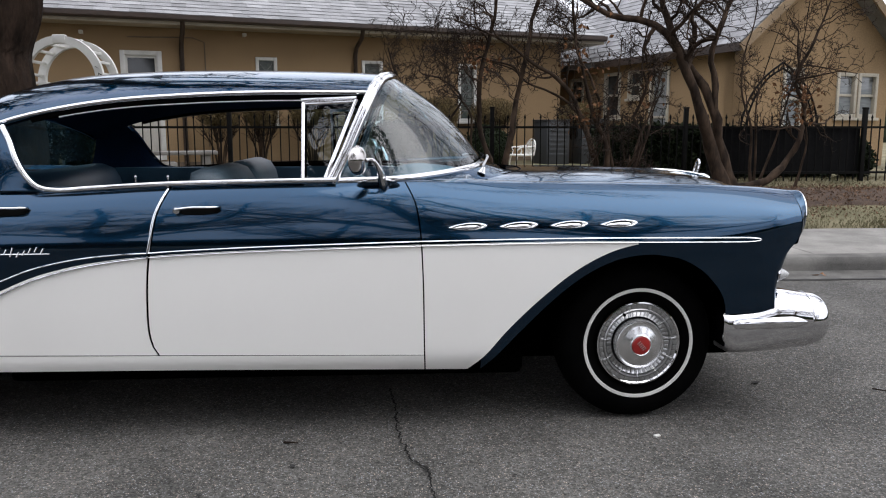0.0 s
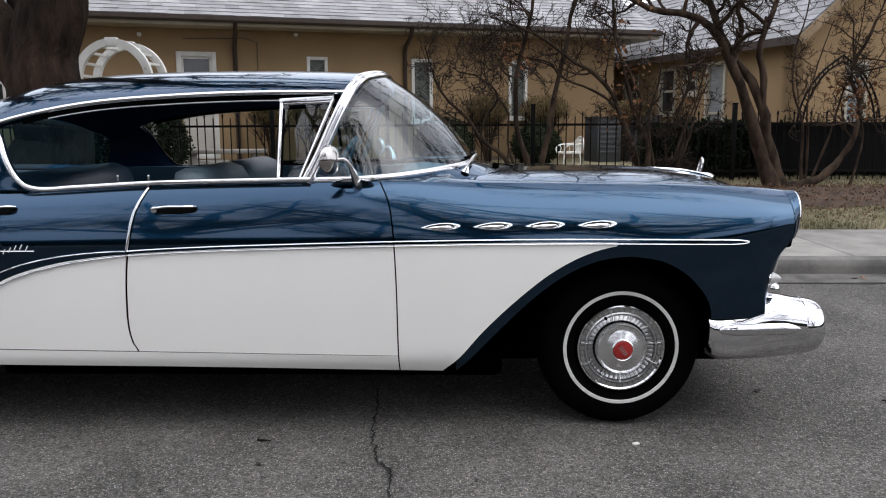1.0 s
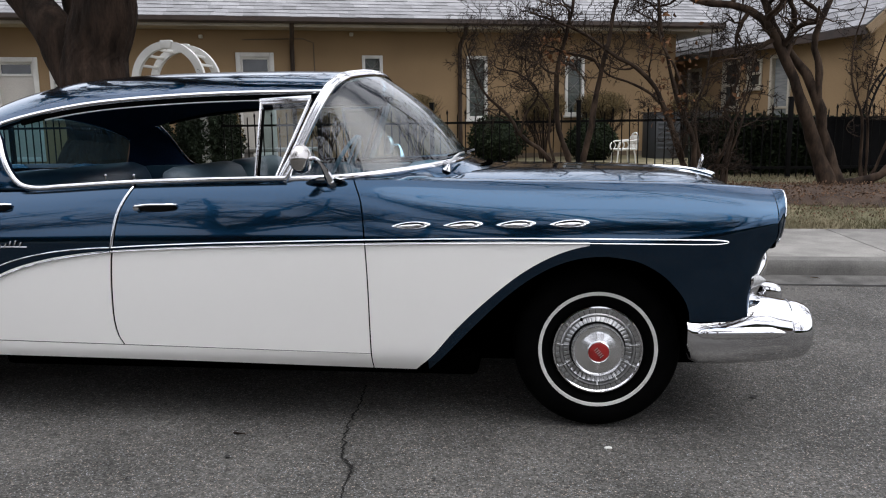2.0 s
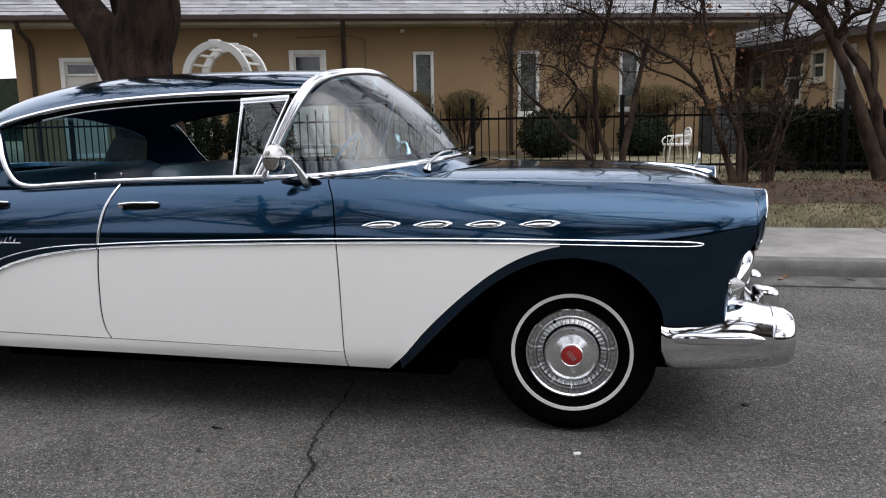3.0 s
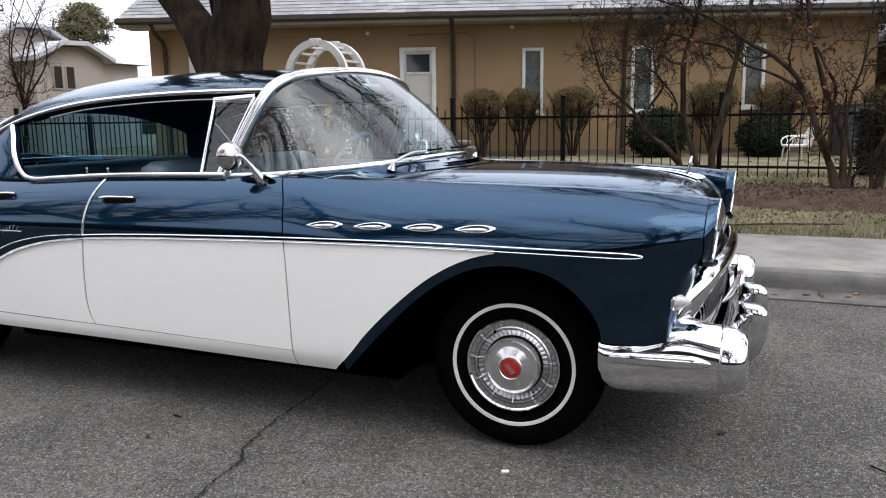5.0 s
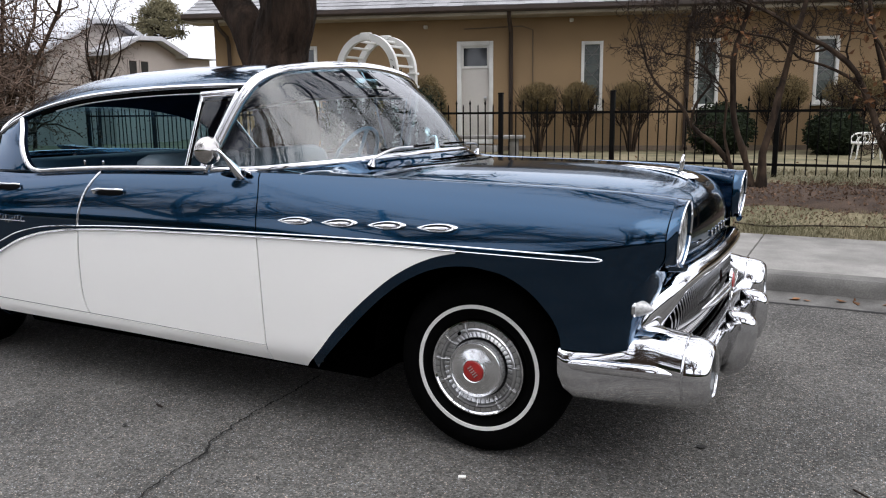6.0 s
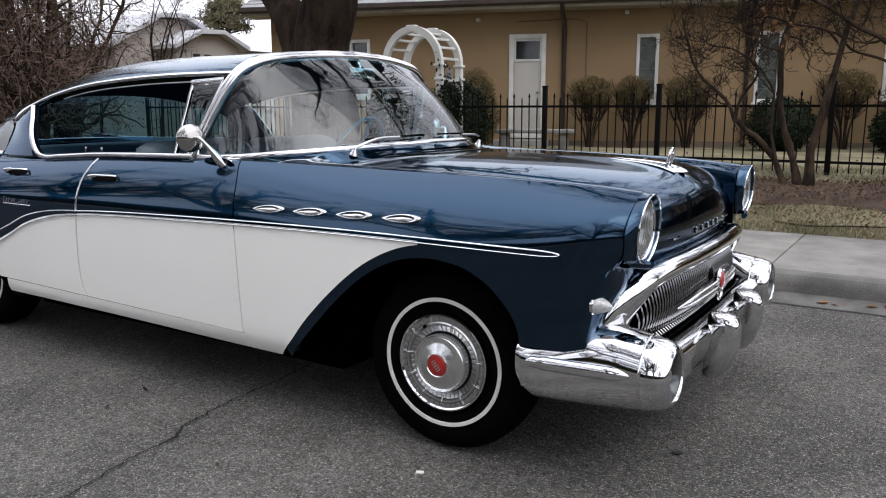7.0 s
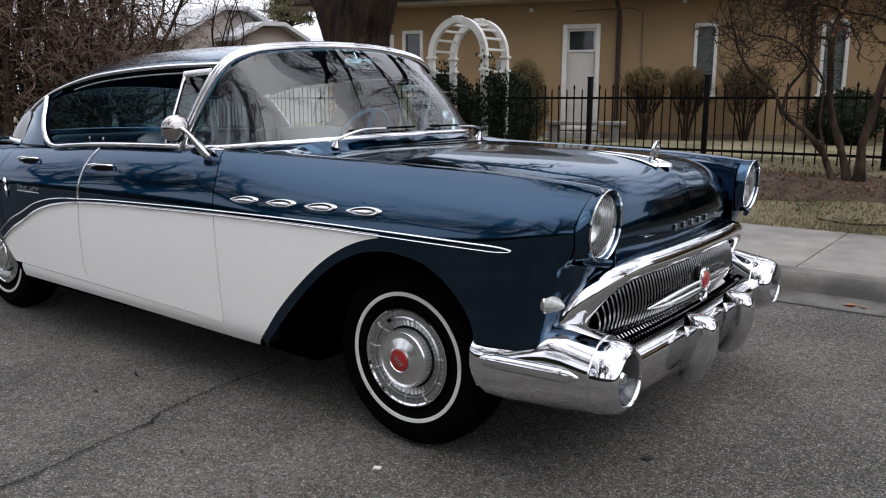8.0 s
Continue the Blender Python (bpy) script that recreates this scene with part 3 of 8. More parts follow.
    # wing towards the street, with its gable end
    W = Matrix.Translation((8.0, 0, 0)) @ Matrix.Rotation(radians(-90), 4, "Z")
    D, gz, half = 4.85, 2.36, 2.0
    side = [(-0.95, -0.3, 1.15, 1.98), (0.6, 1.26, 1.0, 2.03), (1.54, 2.06, 1.42, 2.02), (2.34, 3.0, 0.15, 2.04)]
    bm = bmesh.new()
    wall_mesh(bm, -7.7, D, gz, 0.25, side, W)
    part("wall", bm, STUCCO, house)
    sash_window(house, *side[0], W, 0.5, CREAM)
    sash_window(house, *side[1], W, 0.5, CREAM)
    sash_window(house, *side[2], W, 0.5, CREAM)
    sash_window(house, *side[3], W, 0.45, CREAM, BLIND)
    G = Matrix.Translation((8.0, -D, 0))
    gab = [(1.18, 1.70, 0.75, 1.92), (2.58, 3.12, 0.98, 1.86), (3.16, 3.70, 0.98, 1.86)]
    bm = bmesh.new()
    wall_mesh(bm, 0.0, 2 * half, gz, 0.25, gab, G)
    peak = gz + half * 0.83
    f = [bm.verts.new(G @ Vector(p)) for p in ((0, 0.0, gz), (2 * half, 0.0, gz), (half, 0.0, peak))]
    bm.faces.new(f)
    part("wall", bm, STUCCO, house, "tan stucco gable end")
    bm = bmesh.new()
    box(bm, (8.0 + 2 * half - 0.25, -D + 0.25, 0), (8.0 + 2 * half, 7.7, gz))
    part("wall", bm, STUCCO, house)
    bm = bmesh.new()
    box(bm, (9.2, -D + 0.9, 0), (11.6, -D + 1.0, gz))
    box(bm, (9.0, -D + 0.9, 0), (9.1, 1.6, gz))
    part("inner_wall", bm, HEADLINER, house)
    for o in gab:
        sash_window(house, *o, G, 0.5, CREAM, BLIND)
    bm = bmesh.new()
    ov = 0.24
    for sg in (-1, 1):
        lo = (8.0 + half + sg * (half + ov), gz - ov * 0.83)
        hi = (8.0 + half, peak)
        rows = [[(lo[0], y, lo[1] + 0.13), (hi[0], y, hi[1] + 0.13), (hi[0], y, hi[1]), (lo[0], y, lo[1])] for y in (-D - 0.4, 7.9)]
        vs = grid(bm, rows, wrap_v=True)
        bm.faces.new(vs[0])
        bm.faces.new(vs[1][::-1])
    bmesh.ops.recalc_face_normals(bm, faces=bm.faces)
    roof2 = part("roof", bm, SHINGLE, house, "steeper grey shingle roof of the gabled wing", 0)
    bm = bmesh.new()
    length = D + 8.2
    shingle_field(bm, 0, length, (-(half + ov + 0.03), 0.0), (0.0, (half + ov + 0.03) * 0.83), seed=4)
    M = Matrix.Translation((8.0 + half, -D - 0.4, peak + 0.145)) @ Matrix.Rotation(radians(-90), 4, "Z") @ Matrix.Translation((-length, 0, -(half + ov + 0.03) * 0.83))
    bmesh.ops.transform(bm, matrix=M, verts=bm.verts)
    tagged(part("shingles", bm, SHINGLES, roof2, "", 0), kind="stuff")
    bm = bmesh.new()
    for sg in (-1, 1):
        lo = Vector((8.0 + half + sg * (half + ov), -D - 0.41, gz - ov * 0.83 + 0.03))
        hi = Vector((8.0 + half, -D - 0.41, peak + 0.03))
        d = (hi - lo)
        n = Vector((-d.z, 0, d.x)).normalized() * 0.075
        rows = [[lo + n + Vector((0, y, 0)), hi + n + Vector((0, y, 0)), hi - n + Vector((0, y, 0)), lo - n + Vector((0, y, 0))] for y in (-0.02, 0.02)]
        vs = grid(bm, rows, wrap_v=True)
        bm.faces.new(vs[0])
        bm.faces.new(vs[1][::-1])
    bmesh.ops.recalc_face_normals(bm, faces=bm.faces)
    part("bargeboard", bm, material("tan_trim", (0.30, 0.22, 0.14), 0.8, scale=3), house)
    bm = bmesh.new()
    box(bm, (8.0 - ov - 0.06, -D - 0.4, gz - ov * 0.83 - 0.02), (8.0 - ov, -0.6, gz - ov * 0.83 + 0.12))
    part("gutter", bm, BROWN_METAL, house)
    return house


HOUSE = make_house()


# ---- the car: x forward from the front axle, y across, its right flank at negative y ----
ZTOP = spline([-4.45, -3.9, -3.3, -2.9, -2.43, -2.0, -1.3, -1.0, -0.5, 0.0, 0.3, 0.55, 0.73],
              [1.07, 1.04, 1.02, 1.012, 1.02, 1.04, 1.052, 1.056, 1.046, 1.036, 1.028, 1.014, 0.998])
YTOP = spline([-4.45, -3.4, -2.5, -1.3, -1.0, -0.5, 0.0, 0.5, 0.73], [0.72, 0.80, 0.862, 0.862, 0.852, 0.80, 0.775, 0.757, 0.74])
YMAX = spline([-4.45, -3.6, -3.0, -2.5, -1.9, -0.95, -0.3, 0.2, 0.45, 0.6, 0.73], [0.90, 0.985, 0.982, 0.979, 0.974, 0.970, 0.957, 0.942, 0.928, 0.912, 0.872])
SPEAR = spline([-3.0, -2.93, -2.8, -2.63, -2.5, -2.34, -2.19, -2.04, -1.74, -1.42, -0.95, -0.36, 0.49],
               [0.44, 0.49, 0.565, 0.635, 0.69, 0.733, 0.757, 0.772, 0.788, 0.798, 0.809, 0.815, 0.808])
DIAG = spline([-0.755, -0.68, -0.59, -0.44, -0.30, -0.16, -0.04, 0.1], [0.265, 0.335, 0.44, 0.585, 0.695, 0.768, 0.80, 0.81])
OPEN = spline([-0.70, -0.62, -0.53, -0.38, -0.26, -0.13, 0.0, 0.12, 0.2, 0.26, 0.31], [0.262, 0.345, 0.44, 0.585, 0.675, 0.735, 0.755, 0.742, 0.708, 0.665, 0.61])
REAR_OPEN = spline([-3.72, -3.66, -3.55, -3.4, -3.24, -3.08, -2.93, -2.84, -2.76, -2.70], [0.27, 0.40, 0.56, 0.65, 0.675, 0.635, 0.50, 0.40, 0.31, 0.265])
ROCK = spline([-2.76, -1.7, -0.72], [0.297, 0.283, 0.262])
SEAM_F = spline([0.25, 0.33, 0.65, 0.81, 0.88, 0.98, 1.07], [-0.935, -0.938, -0.943, -0.95, -0.956, -0.975, -1.02])
SEAM_R = spline([0.33, 0.37, 0.43, 0.57, 0.76, 0.82, 0.94, 1.05], [-2.0, -2.035, -2.055, -2.058, -2.042, -2.03, -2.01, -1.965])
SEAM_Q = spline([0.3, 0.5, 0.7, 0.85, 1.0], [-2.86, -2.875, -2.90, -2.93, -2.90])
NOSE = spline([0.48, 0.55, 0.62, 0.70, 0.75, 0.785, 0.82, 0.9, 1.01], [0.580, 0.575, 0.565, 0.580, 0.622, 0.658, 0.680, 0.684, 0.690])
F_EDGE = spline([0.48, 0.505, 0.53, 0.57, 0.61, 0.665, 0.708, 0.742, 0.7555], [0.352, 0.352, 0.349, 0.335, 0.31, 0.26, 0.2, 0.12, 0.0])


WAIST = spline([-0.1, 0.1, 0.35, 0.55, 0.70], [0.80, 0.80, 0.818, 0.855, 0.882])
UNDERCUT = spline([0.56, 0.63, 0.70, 0.755, 0.785, 0.82, 0.85, 0.885], [0, 0.0, 0.30, 0.62, 0.58, 0.27, 0.09, 0])


CORNER_X = spline([0.5, 0.60, 0.66, 0.70, 0.74, 0.80], [0.585, 0.605, 0.632, 0.652, 0.656, 0.652])
CORNER_Y = spline([0.5, 0.60, 0.66, 0.70, 0.74, 0.80], [0.74, 0.74, 0.70, 0.64, 0.60, 0.60])


def flank(x, z):
    """Half width of the body at a place along it and a height."""
    top, wide, mid = ZTOP(x), YMAX(x), WAIST(x)
    if z >= mid:
        u = min((z - mid) / (top - mid), 1.0)
        return YTOP(x) + (wide - YTOP(x)) * (1 - u ** 1.85) ** 0.82
    pod = min(max((x - 0.48) / 0.21, 0.0), 1.0)
    pod = pod * pod * (3 - 2 * pod)
    return wide - 0.016 * ((mid - z) / 0.46) ** 2 - 5.0 * max(0.0, 0.345 - z) ** 2 - 0.020 * pod * UNDERCUT(z)


def skin(sg, x0, x1, zb, zt, nu=24, nv=14, lift=0.0):
    """A piece of the flank between two upright edges x0(z), x1(z) and two long edges zb(x), zt(x)."""
    bm = bmesh.new()
    rows = []
    for i in range(nu + 1):
        row = []
        for j in range(nv + 1):
            z = 0.7
            for _ in range(6):
                x = x0(z) + (x1(z) - x0(z)) * i / nu
                z = zb(x) + (zt(x) - zb(x)) * j / nv
            row.append((x, sg * (flank(x, z) + lift), z))
        rows.append(row)
    grid(bm, rows, flip=sg > 0)
    return bm


def thick(ob, t=0.006):
    s = ob.modifiers.new("thickness", "SOLIDIFY")
    s.thickness, s.offset = t, -1
    e = ob.modifiers.new("crisp_rim", "EDGE_SPLIT")
    e.split_angle = radians(45)
    return ob


def mirror_pts(pts):
    return [Vector((p[0], -p[1], p[2])) for p in pts]


def chrome_line(name, parent, pts, out, w, h, label="", mat=None):
    bm = bmesh.new()
    sweep(bm, pts, out, half_round(w, h))
    return part(name, bm, mat or CHROME, parent, label)


def flank_line(sg, xs, zf, lift=0.0):
    return [Vector((x, sg * (flank(x, zf(x)) + lift), zf(x))) for x in xs]


def const(v):
    return lambda _: v


CAR = thing("car", label="two-tone blue and white classic chrome-trimmed sedan parked by the kerb", category="car")


def body_side(sg):
    gap = 0.003
    # front fender
    fender = part("front_fender", skin(sg, lambda z: SEAM_F(z) + gap, NOSE, SPEAR, ZTOP, 64, 14), PAINT_BLUE, CAR, "metallic blue front fender")
    thick(part("lower_panel", skin(sg, lambda z: SEAM_F(z) + gap, const(-0.045), lambda x: max(ROCK(x), DIAG(x)) if x > -0.755 else ROCK(x), SPEAR, 40, 14), PAINT_WHITE, fender, "white lower panel"))
    part("wheel_arch", skin(sg, const(-0.70), const(0.0), OPEN, lambda x: min(DIAG(x), SPEAR(x)), 40, 5), PAINT_BLUE, fender)
    part("fender_nose", skin(sg, F_EDGE, NOSE, const(0.490), SPEAR, 30, 24), PAINT_BLUE, fender)
    # arch lip, turned inwards
    bm = bmesh.new()
    edge = flank_line(sg, np.linspace(-0.67, 0.31, 40), OPEN) + [Vector((F_EDGE(z), sg * flank(F_EDGE(z), z), z)) for z in (0.59, 0.56, 0.53, 0.505)]
    grid(bm, [[p, p + Vector((0, -sg * 0.05, 0.0))] for p in edge], flip=sg < 0)
    thick(part("arch_lip", bm, PAINT_BLUE, fender), 0.004)
    # corner panel from the fender round to the grille
    bm = bmesh.new()
    rows = []
    for z in np.linspace(0.5, 0.80, 18):
        a = Vector((NOSE(z), sg * flank(NOSE(z), z), z))
        c = Vector((CORNER_X(z), sg * CORNER_Y(z), z))
        b = Vector((max(a.x, c.x) + 0.012, sg * (abs(a.y) - 0.03), z))
        rows.append([(1 - t) ** 2 * a + 2 * t * (1 - t) * b + t * t * c for t in np.linspace(0, 1, 16)])
    grid(bm, rows, flip=sg < 0)
    thick(part("front_corner", bm, PAINT_BLUE, CAR))
    # doors
    front = thick(part("front_door", skin(sg, lambda z: SEAM_R(z) + 1.6 * gap, lambda z: SEAM_F(z) - gap, SPEAR, ZTOP, 30, 14), PAINT_BLUE, CAR, "blue front door with white lower half"))
    thick(part("lower_panel", skin(sg, lambda z: SEAM_R(z) + 1.6 * gap, lambda z: SEAM_F(z) - gap, lambda x: 0.3235 - 0.0175 * x, SPEAR, 24, 12), PAINT_WHITE, front, "white lower panel"))
    rear = thick(part("rear_door", skin(sg, lambda z: SEAM_Q(z) + gap, lambda z: SEAM_R(z) - 1.6 * gap, SPEAR, ZTOP, 26, 14), PAINT_BLUE, CAR, "blue rear door with white lower half"))
    thick(part("lower_panel", skin(sg, const(-2.92), lambda z: SEAM_R(z) - 1.6 * gap, lambda x: max(0.3235 - 0.0175 * x, REAR_OPEN(x)) if x < -2.7 else 0.3235 - 0.0175 * x, SPEAR, 30, 12), PAINT_WHITE, rear, "white lower panel"))
    thick(part("rocker_panel", skin(sg, const(-2.74), lambda z: SEAM_F(z) - gap, ROCK, lambda x: 0.3185 - 0.0175 * x, 30, 3), PAINT_WHITE, CAR))
    thick(part("rear_fender", skin(sg, const(-4.45), lambda z: SEAM_Q(z) - gap if z > 0.5 else -2.93, lambda x: REAR_OPEN(x) if x > -3.72 else 0.30, ZTOP, 50, 14), PAINT_BLUE, CAR))
    bm = bmesh.new()
    grid(bm, [[(x, sg * (flank(x, z) - 0.010), z) for z in (0.31, 0.385)] for x in np.linspace(-2.7, -0.95, 30)], flip=sg < 0)
    part("door_shut", bm, BLACK, CAR)
    bm = bmesh.new()
    edge = flank_line(sg, np.linspace(-3.72, -2.70, 40), REAR_OPEN)
    grid(bm, [[p, p + Vector((0, -sg * 0.06, 0))] for p in edge], flip=sg < 0)
    thick(part("arch_lip", bm, PAINT_BLUE, CAR), 0.004)
    # dark shuts behind the door gaps
    for seam, z0, z1 in ((SEAM_F, 0.27, 1.05), (SEAM_R, 0.34, 1.04), (SEAM_Q, 0.5, 1.0)):
        bm = bmesh.new()
        zs = np.linspace(z0, z1, 16)
        grid(bm, [[(seam(z) - 0.02, sg * (flank(seam(z), z) - 0.012), z), (seam(z) + 0.02, sg * (flank(seam(z), z) - 0.012), z)] for z in zs], flip=sg < 0)
        part("door_shut", bm, BLACK, CAR)
    # long double spear
    for zoff, w in ((0.013, 0.0075), (-0.005, 0.007)):
        xs = list(np.linspace(-2.04, 0.40, 60)) + list(0.40 + 0.09 * np.sin(np.linspace(0.1, math.pi / 2, 14)))
        pts = flank_line(sg, xs, lambda x: SPEAR(x) + 0.004 + (zoff - 0.004) * (1 if x < 0.40 else max(0.0, 1 - ((x - 0.40) / 0.09) ** 2) ** 0.5), 0.001)
        chrome_line("side_spear", CAR, pts, (0, sg, 0), w, 0.009, "slim chrome side spear")
        wide = 1.0 if zoff > 0 else -0.35
        xs = np.linspace(-2.98, -2.046, 40)
        pts = flank_line(sg, xs, lambda x: SPEAR(x) + zoff + wide * 0.04 * (-2.046 - x) ** 0.9, 0.001)
        chrome_line("side_spear", CAR, pts, (0, sg, 0), w + 0.003, 0.01)
    # chrome edge of the rear door above the spear
    pts = [Vector((SEAM_R(z) - 0.006, sg * (flank(SEAM_R(z), z) + 0.001), z)) for z in np.linspace(0.785, 1.035, 20)]
    chrome_line("door_edge", rear, pts, (0, sg, 0), 0.012, 0.006, "chrome door edge")
    # handles
    for x0, par in ((-1.945, front), (-2.70, rear)):
        bm = bmesh.new()
        y = flank(x0 + 0.08, 0.955)
        tube(bm, path3([(x0 + 0.0, sg * (y + 0.004), 0.955), (x0 + 0.015, sg * (y + 0.032), 0.958), (x0 + 0.09, sg * (y + 0.036), 0.966), (x0 + 0.165, sg * (y + 0.03), 0.966), (x0 + 0.185, sg * (y + 0.004), 0.962)], 20), 0.0068, 8, flat=(1, 0.8))
        part("handle", bm, CHROME, par, "chrome pull handle")
        # flat black oval on the skin, drawn as the shade behind the handle
        bm = bmesh.new()
        rows = []
        for r in (1.0, 0.6, 0.0):
            rows.append([(x0 + 0.095 + 0.095 * r * math.cos(w), sg * (flank(x0 + 0.095 + 0.095 * r * math.cos(w), 0.950 + 0.017 * r * math.sin(w)) + 0.0015), 0.950 + 0.017 * r * math.sin(w)) for w in (2 * math.pi * k / 28 for k in range(28))])
        grid(bm, rows, wrap_v=True, flip=sg < 0)
        part("handle_gasket", bm, RUBBER, par, "black oval painted as the shade behind the handle")
        bm = bmesh.new()
        lathe(bm, [(0.0, 0.03), (0.008, 0.03), (0.013, 0.027), (0.017, 0.0)], 16, Matrix.Translation((x0 + 0.018, sg * y, 0.952)) @ Matrix.Rotation(radians(90) * (1 if sg < 0 else -1), 4, "X"))
        part("lock_button", bm, CHROME, par)
    # four portholes with ribs
    for k in range(4):
        xc, zc = -0.761 + 0.2117 * k, 0.880 + 0.002 * k

        def drop_ring(r, h, n=36, dx=0.0, dz=0.0, thin=1.0):
            """A teardrop outline on the fender, blunt in front and drawn to a point behind."""
            row = []
            for q in range(n):
                w = 2 * math.pi * q / n
                x = xc + dx + 0.083 * r * math.cos(w)
                z = zc + dz + thin * 0.0205 * r * math.sin(w) * (0.5 + 0.5 * math.cos(w)) ** 0.42 * (1 - 0.20 * math.cos(w)) + 0.003 * r * math.cos(w)
                row.append((x, sg * (flank(x, z) + h), z))
            return row
        bm = bmesh.new()
        grid(bm, [drop_ring(1.0, -0.001), drop_ring(0.97, 0.006), drop_ring(0.90, 0.0105), drop_ring(0.82, 0.011), drop_ring(0.74, 0.008), drop_ring(0.70, 0.001, dx=-0.002), drop_ring(0.66, 0.0005, dx=-0.003), drop_ring(0.0, 0.0005, dx=-0.004)], wrap_v=True, flip=sg < 0)
        port = part("porthole", bm, SATIN, CAR, "teardrop chrome porthole on the fender", 50)
        bm = bmesh.new()
        grid(bm, [drop_ring(0.68, 0.0004, dx=-0.003, dz=-0.0022, thin=0.80), drop_ring(0.62, 0.0070, dx=-0.003, dz=-0.0022, thin=0.78), drop_ring(0.30, 0.0100, dx=-0.003, dz=-0.0020, thin=0.78), drop_ring(0.0, 0.0105, dx=-0.003, dz=-0.002)], wrap_v=True, flip=sg < 0)
        part("rib", bm, CHROME, port)
        bm = bmesh.new()
        grid(bm, [drop_ring(0.69, 0.0014, dx=-0.002), drop_ring(0.0, 0.0012, dx=-0.004)], wrap_v=True, flip=sg < 0)
        part("recess", bm, COVER_GREY, port)
    # script badge as plain slanted bars, and an emblem behind it
    bm = bmesh.new()
    rng = random.Random(3)
    for k in range(10):
        x = -2.665 + 0.0235 * k
        hgt = 0.036 if k in (0, 4) else 0.02
        z = 0.792 + 0.010 * math.sin(k)
        y = flank(x, z)
        tube(bm, [(x, sg * (y + 0.004), z - 0.008), (x + 0.011, sg * (y + 0.004), z + hgt - 0.008)], 0.0035, 6)
    pts = [Vector((x, sg * (flank(x, 0.785) + 0.004), 0.786)) for x in np.linspace(-2.67, -2.42, 10)]
    tube(bm, pts, 0.0028, 6)
    part("badge", bm, CHROME, rear, "small chrome script badge")
    bm = bmesh.new()
    tube(bm, path3([(-2.81, sg * (flank(-2.81, 0.83) + 0.004), 0.845), (-2.80, sg * (flank(-2.8, 0.8) + 0.005), 0.80), (-2.795, sg * (flank(-2.8, 0.75) + 0.004), 0.74)], 12), [0.004, 0.01, 0.012, 0.010, 0.006, 0.006, 0.008, 0.010, 0.010, 0.008, 0.006, 0.003], 8)
    part("emblem", bm, CHROME, rear)


for side in (-1, 1):
    body_side(side)


